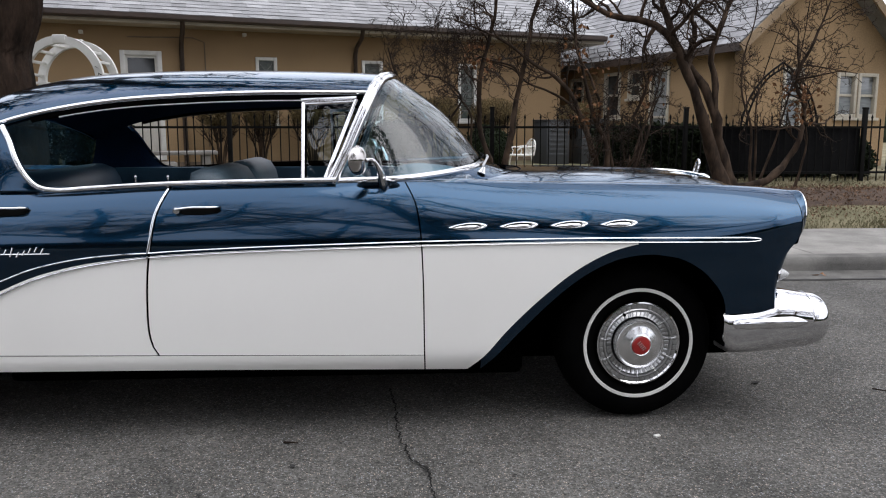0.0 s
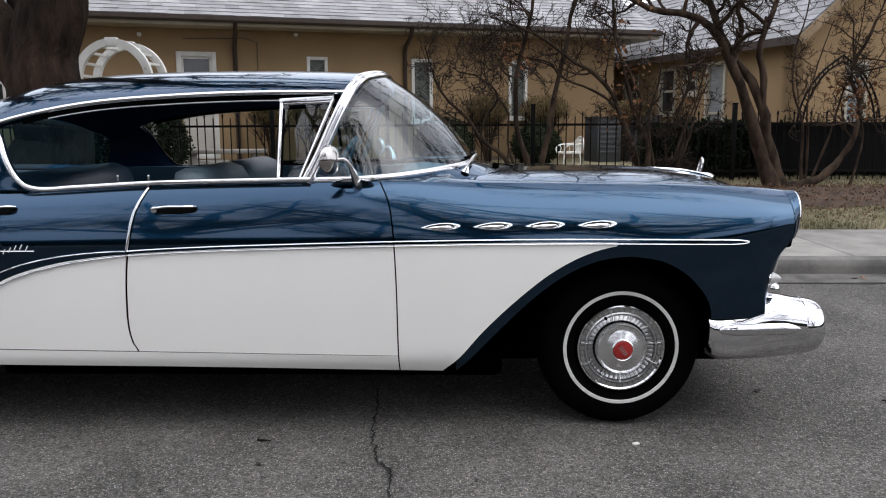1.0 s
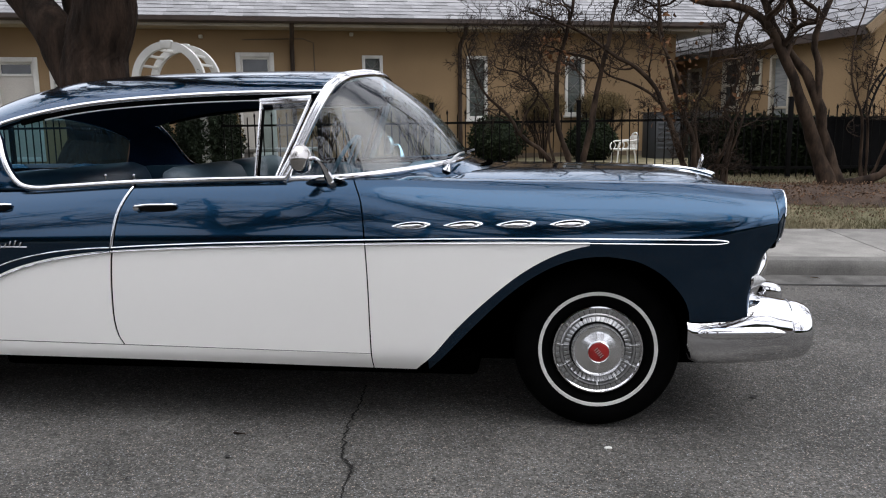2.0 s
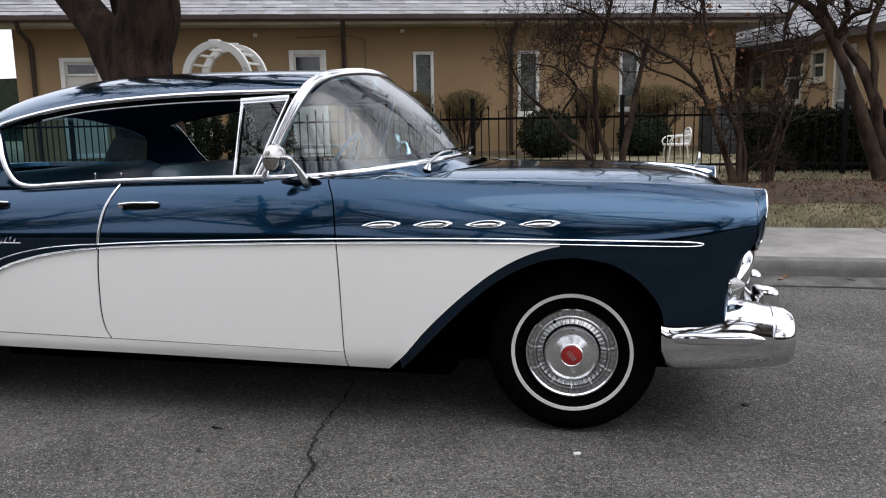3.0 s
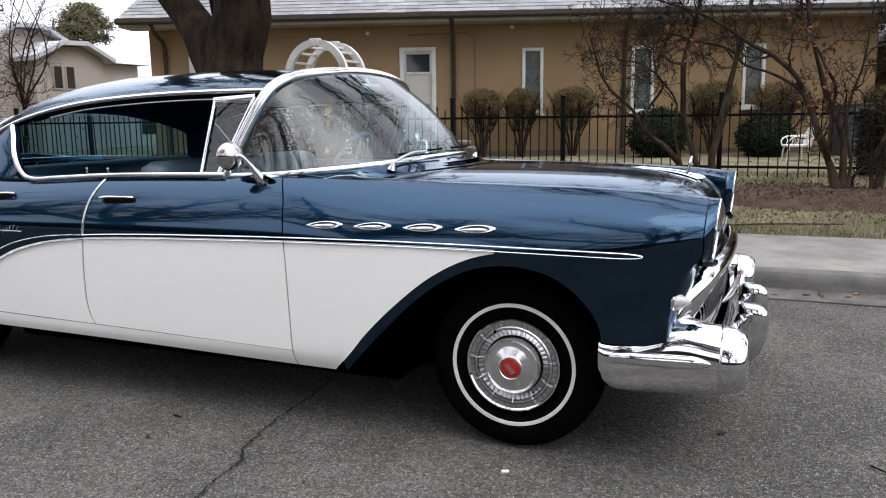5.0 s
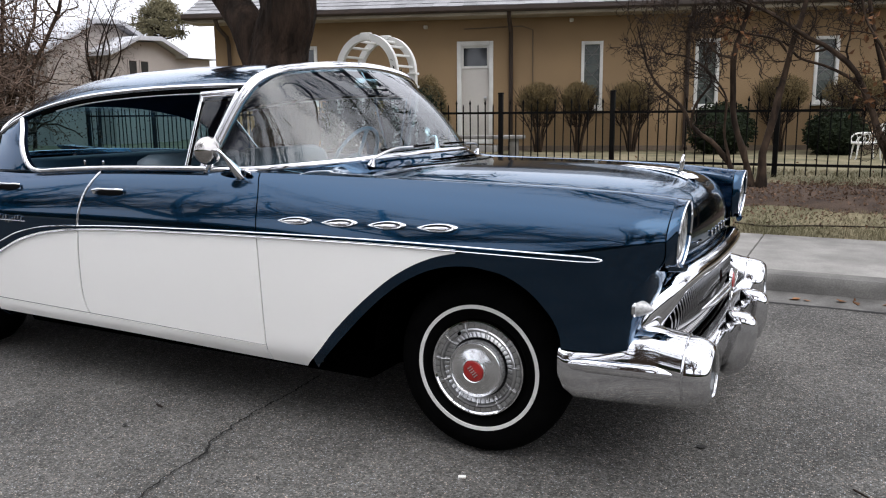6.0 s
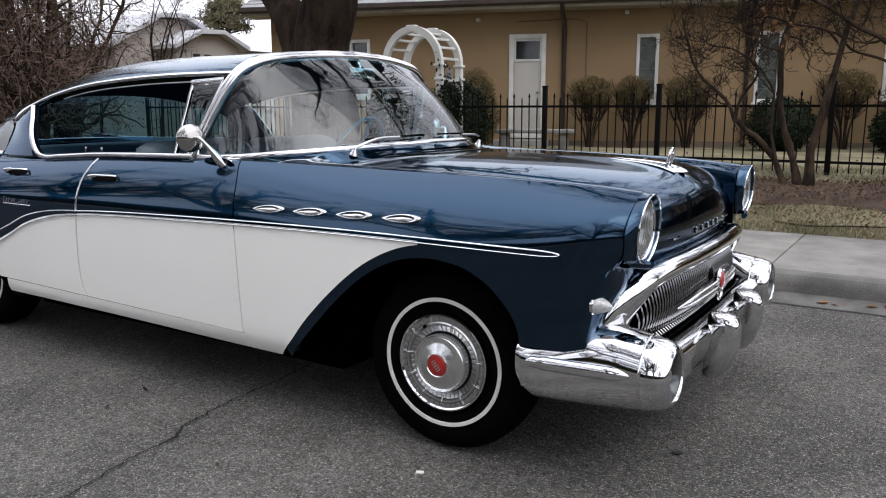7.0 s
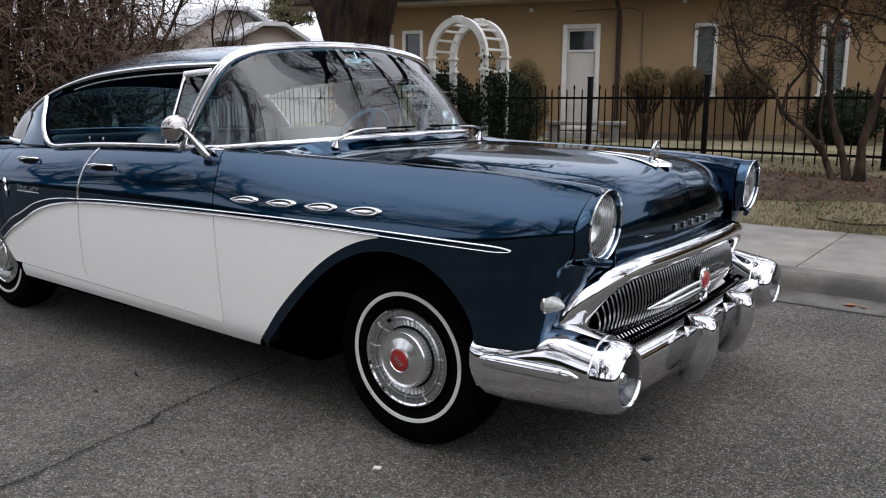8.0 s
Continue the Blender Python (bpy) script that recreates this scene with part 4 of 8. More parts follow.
def wheel(place, sg, steer=0.0):
    """Tyre with a slim white ring, full chrome cover with radial vanes and a red medallion."""
    m = Matrix.Translation(place) @ Matrix.Rotation(radians(steer), 4, "Z") @ Matrix.Rotation(radians(90) * (1 if sg < 0 else -1), 4, "X") @ Matrix.Translation((0, 0, 0.014))
    w = part("wheel", bmesh.new(), RUBBER, CAR)
    bm = bmesh.new()
    lathe(bm, [(0.19, -0.20), (0.27, -0.22), (0.325, -0.20), (0.346, -0.165), (0.350, -0.11), (0.346, -0.055), (0.328, -0.02), (0.30, -0.005), (0.27, 0.0), (0.235, -0.003), (0.205, -0.01), (0.187, -0.025), (0.182, -0.05)], 72, m)
    part("tyre", bm, RUBBER, w, "black tyre", 60)
    bm = bmesh.new()
    lathe(bm, [(0.2305, -0.010), (0.2315, 0.0005), (0.2385, 0.0015), (0.2455, 0.0005), (0.2465, -0.006)], 72, m)
    part("whitewall", bm, WHITEWALL, w, "slim white ring on the tyre", 60)
    bm = bmesh.new()
    lathe(bm, [(0.189, -0.035), (0.189, -0.008), (0.185, 0.001), (0.180, 0.002), (0.1745, -0.003), (0.174, -0.012)], 72, m)
    cover = part("wheel_cover", bm, CHROME, w, "chrome wheel cover with ribbed ring and raised dome", 40)
    bm = bmesh.new()
    lathe(bm, [(0.175, -0.011), (0.157, -0.008), (0.155, -0.010)], 72, m)
    lathe(bm, [(0.141, -0.012), (0.128, -0.023), (0.114, -0.026), (0.111, -0.030)], 72, m)
    part("groove", bm, COVER_GREY, cover, "", 40)
    bm = bmesh.new()
    lathe(bm, [(0.1565, -0.014), (0.1555, -0.003), (0.151, 0.001), (0.146, 0.000), (0.1415, -0.006), (0.1405, -0.016)], 72, m)
    part("ring", bm, BRUSHED, cover, "", 40)
    bm = bmesh.new()
    lathe(bm, [(0.110, -0.030), (0.1095, 0.010), (0.1075, 0.019), (0.1035, 0.0235), (0.0995, 0.022), (0.0965, 0.0155), (0.0935, 0.0145), (0.075, 0.0215), (0.055, 0.0285), (0.0475, 0.0310), (0.0465, 0.0365), (0.0430, 0.0385), (0.0400, 0.0355)], 72, m)
    part("hub_dome", bm, SATIN, cover, "polished dome", 40)
    bm = bmesh.new()
    lathe(bm, [(0.0405, 0.0345), (0.037, 0.0385), (0.02, 0.0420), (0.0, 0.0430)], 48, m)
    med = part("medallion", bm, RED, cover, "red enamel medallion")
    bm = bmesh.new()
    for k in range(5):
        a = -0.019 + 0.0095 * k
        box(bm, (a - 0.0020, -0.010, 0.034), (a + 0.0020, 0.010, 0.0437 - 2.0 * a * a), 0, m @ Matrix.Rotation(radians(-50), 4, "Z"))
    part("emblem", bm, CHROME, med)

    def tile(r0, r1, z0, z1, gap, n):
        """A wedge-shaped rib of the ribbed ring, proud of the groove and crowned along its middle."""
        bm = bmesh.new()
        rows = []
        for r, z in ((r0, z0), (r1, z1)):
            h = math.pi * r / n - gap
            rows.append([(r, -h, z - 0.004), (r, -h, z), (r, 0, z + 0.0018), (r, h, z), (r, h, z - 0.004)])
        vs = grid(bm, rows)
        bm.faces.new(vs[0][::-1])
        bm.faces.new(vs[1])
        bmesh.ops.recalc_face_normals(bm, faces=bm.faces)
        return bm
    for name, n, bm in (("rib", 44, tile(0.1575, 0.1735, -0.0045, -0.0035, 0.0011, 44)), ("inner_rib", 44, tile(0.117, 0.140, -0.0205, -0.0095, 0.0012, 44))):
        first = part(name, bm, BRUSHED, cover, "", 30)
        for k in range(n):
            o = first if k == 0 else new(name, first.data)
            o.parent = cover
            o.matrix_basis = m @ Matrix.Rotation(2 * math.pi * k / n, 4, "Z")
    bm = bmesh.new()
    tube(bm, [(0.172, 0, -0.001), (0.158, 0, 0.0015), (0.149, 0, 0.003), (0.140, 0, -0.004), (0.122, 0, -0.015)], [0.0014, 0.0019, 0.0021, 0.0020, 0.0016], 8)
    bar = part("spoke", bm, BRUSHED, cover)
    for k in range(11):
        o = bar if k == 0 else new("spoke", bar.data)
        o.parent = cover
        o.matrix_basis = m @ Matrix.Rotation(2 * math.pi * (k + 0.25) / 11, 4, "Z")
    # valve stem
    bm = bmesh.new()
    a = radians(118)
    tube(bm, [m @ Vector((0.15 * math.cos(a), 0.15 * math.sin(a), -0.01)), m @ Vector((0.147 * math.cos(a), 0.147 * math.sin(a), 0.012))], 0.006, 8)
    part("valve", bm, RUBBER, w)


for sg in (-1, 1):
    wheel((0, sg * 0.845, 0.347), sg, 2.0)
    wheel((-3.24, sg * 0.845, 0.347), sg)
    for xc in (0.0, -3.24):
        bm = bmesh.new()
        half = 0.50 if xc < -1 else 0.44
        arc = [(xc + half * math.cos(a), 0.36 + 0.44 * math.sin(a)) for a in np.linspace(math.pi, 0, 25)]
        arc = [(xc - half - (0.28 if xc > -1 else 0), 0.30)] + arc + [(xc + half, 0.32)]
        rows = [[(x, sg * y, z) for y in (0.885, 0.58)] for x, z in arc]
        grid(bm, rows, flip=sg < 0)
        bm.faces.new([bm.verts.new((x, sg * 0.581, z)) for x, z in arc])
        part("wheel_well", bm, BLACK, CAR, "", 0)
    bm = bmesh.new()
    tube(bm, [(0, sg * 0.5, 0.347), (0, sg * 0.8, 0.347)], 0.05, 12)
    part("axle", bm, BLACK, CAR)

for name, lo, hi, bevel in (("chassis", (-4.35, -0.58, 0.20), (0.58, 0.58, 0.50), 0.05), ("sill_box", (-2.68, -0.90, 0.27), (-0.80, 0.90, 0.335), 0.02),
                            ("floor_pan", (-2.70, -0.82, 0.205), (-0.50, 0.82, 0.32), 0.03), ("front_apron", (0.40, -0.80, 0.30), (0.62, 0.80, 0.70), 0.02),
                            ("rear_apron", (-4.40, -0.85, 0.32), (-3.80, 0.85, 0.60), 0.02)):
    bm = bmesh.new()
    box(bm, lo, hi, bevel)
    part(name, bm, BLACK, CAR, "underbody with its shade in the black colour")


# hood, cowl and fender tops
HOOD_X = [-0.40, -0.2, 0.0, 0.25, 0.45, 0.56, 0.63, 0.68, 0.705, 0.712, 0.70]
HOOD_Z = [1.073, 1.0725, 1.0695, 1.061, 1.044, 1.023, 0.992, 0.945, 0.88, 0.81, 0.735]
HOOD_W = 0.625


def hood_point(u, q):
    """u along the centre line from cowl to lip, q across from -1 to 1."""
    s = np.linspace(0, 1, len(HOOD_X))
    x, z = spline(s, HOOD_X)(u), spline(s, HOOD_Z)(u)
    back = max(0.0, 1 - u * 3.2)
    w = HOOD_W + 0.03 * back - 0.075 * max(0.0, (u - 0.55) / 0.45) ** 1.3
    x -= (0.34 * back + 0.045 * (1 - back)) * abs(q) ** 2.4
    crown = 0.040 * (1 - max(0.0, u - 0.6) * 1.6)
    ridge = 0.010 * math.exp(-(q / 0.16) ** 2) * min(1, u * 3) * (1 if u < 0.6 else max(0, 1 - (u - 0.6) * 4))
    return Vector((x, q * w, z - crown * abs(q) ** 3.6 + ridge))


bm = bmesh.new()
grid(bm, [[hood_point(u, q) for q in np.linspace(-1, 1, 41)] for u in np.linspace(0, 1, 46)])
HOOD = thick(part("hood", bm, PAINT_BLUE, CAR, "broad metallic blue hood with a rounded nose", 50), 0.008)

WS_LOW = [(-1.30, -0.845, 1.062), (-1.05, -0.835, 1.068), (-0.88, -0.745, 1.082), (-0.74, -0.58, 1.096), (-0.64, -0.36, 1.108), (-0.60, 0, 1.113)]
WS_TOP = [(-1.150, -0.735, 1.400), (-1.122, -0.665, 1.455), (-1.098, -0.56, 1.487), (-1.072, -0.40, 1.508), (-1.052, -0.2, 1.523), (-1.045, 0, 1.528)]


def both_sides(pts, n):
    half = path3(pts, n)
    return half + [Vector((p.x, -p.y, p.z)) for p in half[-2::-1]]


LOW, TOP = both_sides(WS_LOW, 25), both_sides(WS_TOP, 25)
bm = bmesh.new()
rows = []
for v in np.linspace(0, 1, 12):
    rows.append([a.lerp(b, v) + Vector((0.035, 0, 0.02)) * math.sin(math.pi * v) * (1 - abs(2 * i / 48 - 1) ** 4) for i, (a, b) in enumerate(zip(LOW, TOP))])
grid(bm, rows)
windshield = part("windshield", bm, CAR_GLASS, CAR, "wraparound windshield", 80)
windshield.visible_shadow = False
outs = [Vector((0.75, 1.0 * (p.y), 0.4)).normalized() for p in LOW]
chrome_line("windshield_frame", CAR, LOW, outs, 0.032, 0.014, "chrome lower windshield moulding")
HEADER = both_sides([(-1.318, -0.866, 1.056), (-1.265, -0.838, 1.16), (-1.212, -0.798, 1.285), (-1.168, -0.755, 1.385), (-1.140, -0.70, 1.448), (-1.112, -0.60, 1.490), (-1.082, -0.42, 1.516), (-1.06, -0.2, 1.532), (-1.053, 0, 1.537)], 40)
bm = bmesh.new()
sweep(bm, HEADER, [Vector((0.35 + 0.3 * max(0, (p.z - 1.4) / 0.13), 1.25 * p.y, 0.1 + 0.6 * max(0, (p.z - 1.4) / 0.13))).normalized() for p in HEADER], [(-0.02, -0.022), (0.002, -0.023), (0.008, -0.017), (0.010, -0.006), (0.0075, -0.002), (0.011, 0.004), (0.010, 0.014), (0.003, 0.022), (-0.02, 0.022)])
part("windshield_frame", bm, CHROME, CAR, "ribbed chrome windshield frame", 50)

# cowl between glass and hood, and the fender tops
rear_edge = [hood_point(0, q) for q in np.linspace(-1, 1, 41)]
lows = both_sides(WS_LOW[1:], 21)
bm = bmesh.new()
grid(bm, [[a.lerp(b, v) - Vector((0, 0, 0.010 * math.sin(math.pi * v))) for a, b in zip(lows, rear_edge)] for v in np.linspace(0, 1, 8)])
thick(part("cowl", bm, PAINT_BLUE, CAR, "", 60))
bm = bmesh.new()
grid(bm, [[p + Vector((-0.012, 0, 0.004)), p + Vector((0.004, 0, -0.004))] for p in rear_edge[6:-6]])
part("cowl_seal", bm, RUBBER, CAR)
bm = bmesh.new()
rows = []
for k in range(9):
    v = k / 8
    rows.append([a.lerp(b, 0.45 + 0.15 * v) + Vector((0, 0, -0.004)) for a, b in list(zip(lows, rear_edge))[14:27]])
grid(bm, rows)
part("cowl_vent", bm, BLACK, CAR)


def lamp_section(x, n=64):
    """Outline (across, up) of the fender at x, by even angles about the headlight's centre."""
    cy, cz = 0.741, 0.890
    side = [(flank(x, z), z) for z in np.linspace(ZTOP(x), 0.785, 28)]
    ring = side + [(0.775, 0.774), (0.74, 0.772), (0.665, 0.776), (0.628, 0.795), (0.614, 0.84), (0.612, 0.90), (0.622, 0.955), (0.65, 0.988), (0.69, 1.003)]
    ang = [math.atan2(z - cz, y - cy) for y, z in ring]
    rad = [math.hypot(z - cz, y - cy) for y, z in ring]
    order = np.argsort(ang)
    a, r = np.array(ang)[order], np.array(rad)[order]
    a, r = np.concatenate([a - 2 * math.pi, a, a + 2 * math.pi]), np.concatenate([r, r, r])
    got = []
    for k in range(n):
        w = 2 * math.pi * k / n
        d = float(np.interp(w, a, r))
        got.append((cy + d * math.cos(w), cz + d * math.sin(w)))
    return got


for sg in (-1, 1):
    bm = bmesh.new()
    rows = []
    inner_y = spline([-1.32, -1.05, -0.88, -0.76, -0.70, -0.5, 0.0, 0.4, 0.6, 0.70], [0.845, 0.835, 0.745, 0.66, 0.645, 0.63, 0.625, 0.62, 0.61, 0.60])
    for x in np.linspace(-1.30, 0.686, 60):
        yo, yi, zt = YTOP(x), inner_y(x), ZTOP(x)
        zi = 1.064 + 0.02 * (x + 1.3) if x < -0.72 else spline([-0.72, -0.5, 0.0, 0.4, 0.56, 0.66, 0.71], [1.055, 1.03, 1.018, 1.002, 0.992, 0.978, 0.966])(x)
        row = []
        for v in np.linspace(0, 1, 9):
            y = yo + (yi - yo) * v
            bulge = 0.014 * math.sin(math.pi * min(1, v * 1.15)) if x > -0.8 else 0.0
            row.append((x, sg * y, zt + (zi - zt) * v ** 1.6 + bulge * (1 - v)))
        rows.append(row)
    grid(bm, rows, flip=sg > 0)
    thick(part("fender_top", bm, PAINT_BLUE, CAR, "", 60))
    bm = bmesh.new()
    grid(bm, [[r[-1], (r[-1][0], r[-1][1] - sg * 0.006, r[-1][2] - 0.05), (r[-1][0], r[-1][1] - sg * 0.010, 0.74)] for r in rows[18:]], flip=sg > 0)
    thick(part("inner_fender", bm, PAINT_BLUE, CAR, "", 60), 0.004)
    # lamp housing, rim, lens
    lamp = thing("headlight")
    lamp.parent = CAR
    lamp["label"] = "round headlight in a chrome rim"
    T = Matrix.Translation((0.714, sg * 0.741, 0.890)) @ Matrix.Rotation(radians(95), 4, "Y") @ Matrix.Diagonal((1.05, 1, 1, 1))
    TL = Matrix.Translation((0.701, sg * 0.741, 0.888)) @ Matrix.Rotation(radians(92), 4, "Y") @ Matrix.Diagonal((1.03, 1, 1, 1))
    bm = bmesh.new()
    rows, n = [], 64
    ring = lamp_section(0.690)
    for s in np.linspace(0, 1, 10):
        row = []
        for k in range(n):
            w = 2 * math.pi * k / n
            a = ring[k]
            b = T @ Vector((-0.111 * math.sin(w), sg * 0.111 * math.cos(w), 0.0))
            a = Vector((min(0.690, NOSE(a[1]) + 0.004) if a[0] > 0.74 else 0.688, sg * a[0], a[1]))
            p = a.lerp(b, s)
            e = s ** 1.35
            row.append((p.x, a.y + (b.y - a.y) * e, a.z + (b.z - a.z) * e))
        rows.append(row)
    rows.append([T @ Vector((-0.109 * math.sin(2 * math.pi * k / n), sg * 0.109 * math.cos(2 * math.pi * k / n), 0.006)) for k in range(n)])
    rows.append([T @ Vector((-0.104 * math.sin(2 * math.pi * k / n), sg * 0.104 * math.cos(2 * math.pi * k / n), 0.004)) for k in range(n)])
    grid(bm, rows, wrap_v=True, flip=sg > 0)
    bmesh.ops.recalc_face_normals(bm, faces=bm.faces)
    part("housing", bm, PAINT_BLUE, lamp, "", 60)
    bm = bmesh.new()
    grid(bm, [[(x, sg * (0.741 + (y - 0.741) * f), 0.89 + (z - 0.89) * f) for y, z in ring] for x, f in ((0.62, 0.97), (0.684, 0.975))], wrap_v=True)
    part("housing_joint", bm, BLACK, lamp)
    bm = bmesh.new()
    lathe(bm, [(0.108, 0.000), (0.1100, 0.005), (0.1090, 0.0085), (0.1065, 0.009), (0.1045, 0.005), (0.104, 0.000)], 64, T)
    part("rim", bm, CHROME, lamp, "slim chrome rim", 50)
    bm = bmesh.new()
    turn = [(math.cos(2 * math.pi * k / 64), math.sin(2 * math.pi * k / 64)) for k in range(64)]
    grid(bm, [[T @ Vector((0.1042 * a, 0.1042 * b, 0.003)) for a, b in turn], [TL @ Vector((0.0995 * a, 0.0995 * b, 0.002)) for a, b in turn]], wrap_v=True)
    bmesh.ops.recalc_face_normals(bm, faces=bm.faces)
    part("hood_lining", bm, PAINT_BLUE, lamp, "dark inside of the headlight hood", 60)
    bm = bmesh.new()
    lathe(bm, [(0.1000, 0.000), (0.0990, 0.005), (0.0950, 0.007), (0.0915, 0.004), (0.0910, -0.004)], 64, TL)
    part("inner_rim", bm, CHROME, lamp, "chrome retaining ring", 50)
    bm = bmesh.new()
    lathe(bm, [(0.0915, -0.002), (0.080, 0.006), (0.06, 0.014), (0.03, 0.018), (0.0, 0.019)], 48, TL)
    part("lens", bm, LAMP_GLASS, lamp, "ribbed glass lens", 60).visible_shadow = False
    bm = bmesh.new()
    lathe(bm, [(0.0915, -0.004), (0.084, -0.040), (0.065, -0.072), (0.035, -0.086), (0.0, -0.090)], 48, TL)
    part("reflector", bm, SILVERED, lamp, "silvered reflector bowl", 60)
    bm = bmesh.new()
    for k in range(-6, 7):
        yy = k * 0.0125
        hh = math.sqrt(max(0.0, 0.086 ** 2 - yy ** 2))
        tube(bm, [TL @ Vector((v, yy, 0.0200 - 0.023 * ((v * v + yy * yy) / 0.0088))) for v in np.linspace(-hh, hh, 9)], 0.0005, 5)
    part("lens_ribs", bm, LENS, lamp)
    bm = bmesh.new()
    pts = path3([(0.53, sg * 0.885, 0.765), (0.60, sg * 0.86, 0.785), (0.66, sg * 0.82, 0.785), (0.70, sg * 0.76, 0.775), (0.715, sg * 0.70, 0.765)], 16)
    sweep(bm, pts, (0.6, sg * 0.6, -0.5), oval(0.016, 0.012, 8))
    part("lower_lip", bm, PAINT_BLUE, lamp)
    # turn lamp
    bm = bmesh.new()
    Tt = Matrix.Translation((0.592, sg * 0.868, 0.652)) @ Matrix.Scale(1.02, 4) @ Matrix.Rotation(radians(92), 4, "Y") @ Matrix.Rotation(0, 4, "Z")
    lathe(bm, [(0.036, -0.004), (0.036, 0.003), (0.033, 0.006), (0.030, 0.005)], 32, Tt)
    turn = part("turn_lamp", bm, CHROME, CAR, "bullet-shaped turn lamp")
    bm = bmesh.new()
    lathe(bm, [(0.0325, 0.004), (0.028, 0.018), (0.019, 0.038), (0.009, 0.053), (0.003, 0.059), (0.0, 0.060)], 32, Tt)
    part("lens", bm, LENS, turn)


# grille, medallion, bumper
BAND = [(0.604, -0.742, 0.530), (0.616, -0.742, 0.578), (0.642, -0.724, 0.632), (0.676, -0.668, 0.682), (0.706, -0.54, 0.711), (0.728, -0.30, 0.717), (0.736, 0, 0.718)]
band = both_sides(BAND, 26)
bm = bmesh.new()
n = len(band)
rows = []
for i, p in enumerate(band):
    t = (band[min(i + 1, n - 1)] - band[max(i - 1, 0)]).normalized()
    o = Vector((1, 0.45 * p.y, 0.25)).normalized()
    o = (o - t * o.dot(t)).normalized()
    c = t.cross(o)
    e = abs(2 * i / (n - 1) - 1)
    w = 0.038 + 0.038 * max(0, (e - 0.70) / 0.30) ** 1.15
    rows.append([p + 0.036 * math.sin(a) * o + w * math.cos(a) * c for a in (2 * math.pi * k / 16 for k in range(16))])
vs = grid(bm, rows, wrap_v=True)
bm.faces.new(vs[0][::-1])
bm.faces.new(vs[-1])
bmesh.ops.recalc_face_normals(bm, faces=bm.faces)
part("grille_surround", bm, CHROME, CAR, "thick chrome grille surround", 60)
bm = bmesh.new()
grid(bm, [[(0.664 - 0.06 * (abs(y) / 0.76) ** 6 - 0.10 * max(0.0, z - 0.72), y, z) for z in np.linspace(0.62, 0.80, 8)] for y in np.linspace(-0.76, 0.76, 33)])
bmesh.ops.recalc_face_normals(bm, faces=bm.faces)
thick(part("front_valance", bm, PAINT_BLUE, CAR, "", 60))
GRILLE_X = spline([0, 0.30, 0.54, 0.62, 0.67, 0.70], [0.726, 0.716, 0.694, 0.680, 0.664, 0.645])
bm = bmesh.new()
rows = [[(0.54, y, 0.36), (0.54, y, 0.69), (GRILLE_X(abs(y)) - 0.042, y, 0.69), (GRILLE_X(abs(y)) - 0.042, y, 0.36)] for y in np.linspace(-0.69, 0.69, 25)]
vs = grid(bm, rows, wrap_v=True)
bm.faces.new(vs[0])
bm.faces.new(vs[-1])
bmesh.ops.recalc_face_normals(bm, faces=bm.faces)
GRILLE = part("grille", bm, BLACK, CAR, "fine vertical chrome grille bars over black")
bm = bmesh.new()
rows = [[(-0.012 + 0.018 * math.sin(math.pi * v), s * 0.0030, v) for s in (-1, 1)] for v in np.linspace(0, 1, 6)]
grid(bm, [[(r[0][0], r[0][1], r[0][2]), (r[0][0] + 0.0034, 0, r[0][2]), (r[1][0], r[1][1], r[1][2])] for r in rows])
bar = part("grille_bar", bm, BAR_STEEL, GRILLE, "", 60)
grille_top = spline([-0.70, -0.66, -0.60, -0.50, -0.30, 0, 0.30, 0.50, 0.60, 0.66, 0.70], [0.56, 0.615, 0.652, 0.676, 0.686, 0.688, 0.686, 0.676, 0.652, 0.615, 0.56])
first = True
for k in range(-30, 31):
    y = k * 0.0222
    for z0, z1 in ((0.488, grille_top(y)), (0.41, 0.474)):
        if z1 - z0 < 0.02 or (z0 < 0.45 and abs(y) > 0.60):
            continue
        o = bar if first else new("grille_bar", bar.data)
        first = False
        o.parent = GRILLE
        o.matrix_basis = Matrix.Translation((GRILLE_X(abs(y)) - (0.0 if z0 > 0.45 else 0.016), y, z0)) @ Matrix.Diagonal((1.4, 1, z1 - z0, 1))
bm = bmesh.new()
sweep(bm, [(0.700 + 0.034 * (1 - (y / 0.8) ** 2), y, 0.481) for y in np.linspace(-0.66, 0.66, 30)], (1, 0, 0), oval(0.005, 0.008, 8))
part("divider", bm, BLACK, GRILLE)
for sg in (-1, 1):
    bm = bmesh.new()
    for dz in (0.013, -0.013):
        pts = path3([(0.736, sg * 0.43, 0.560), (0.756, sg * 0.34, 0.566 + dz * 0.7), (0.772, sg * 0.20, 0.574 + dz), (0.782, sg * 0.045, 0.580 + dz)], 24)
        tube(bm, pts, [0.003 + 0.0055 * min(1.0, k / 9) for k in range(24)], 10, flat=(1.0, 1.0))
    part("grille_spear", bm, SATIN, GRILLE, "double chrome spear")
Tm = Matrix.Translation((0.779, 0, 0.594)) @ Matrix.Rotation(radians(90), 4, "Y")
bm = bmesh.new()
lathe(bm, [(0.036, -0.014), (0.050, 0.000), (0.049, 0.008), (0.044, 0.011), (0.039, 0.007), (0.034, 0.008)], 40, Tm)
sweep(bm, [Tm @ Vector((0.052 + 0.026 * math.cos(a), 0.034 * math.sin(a), 0.002)) for a in np.linspace(-1.7, 1.7, 17)], (1, 0, 0), oval(0.007, 0.007, 8))
med = part("medallion", bm, CHROME, GRILLE, "round chrome medallion with red centre")
bm = bmesh.new()
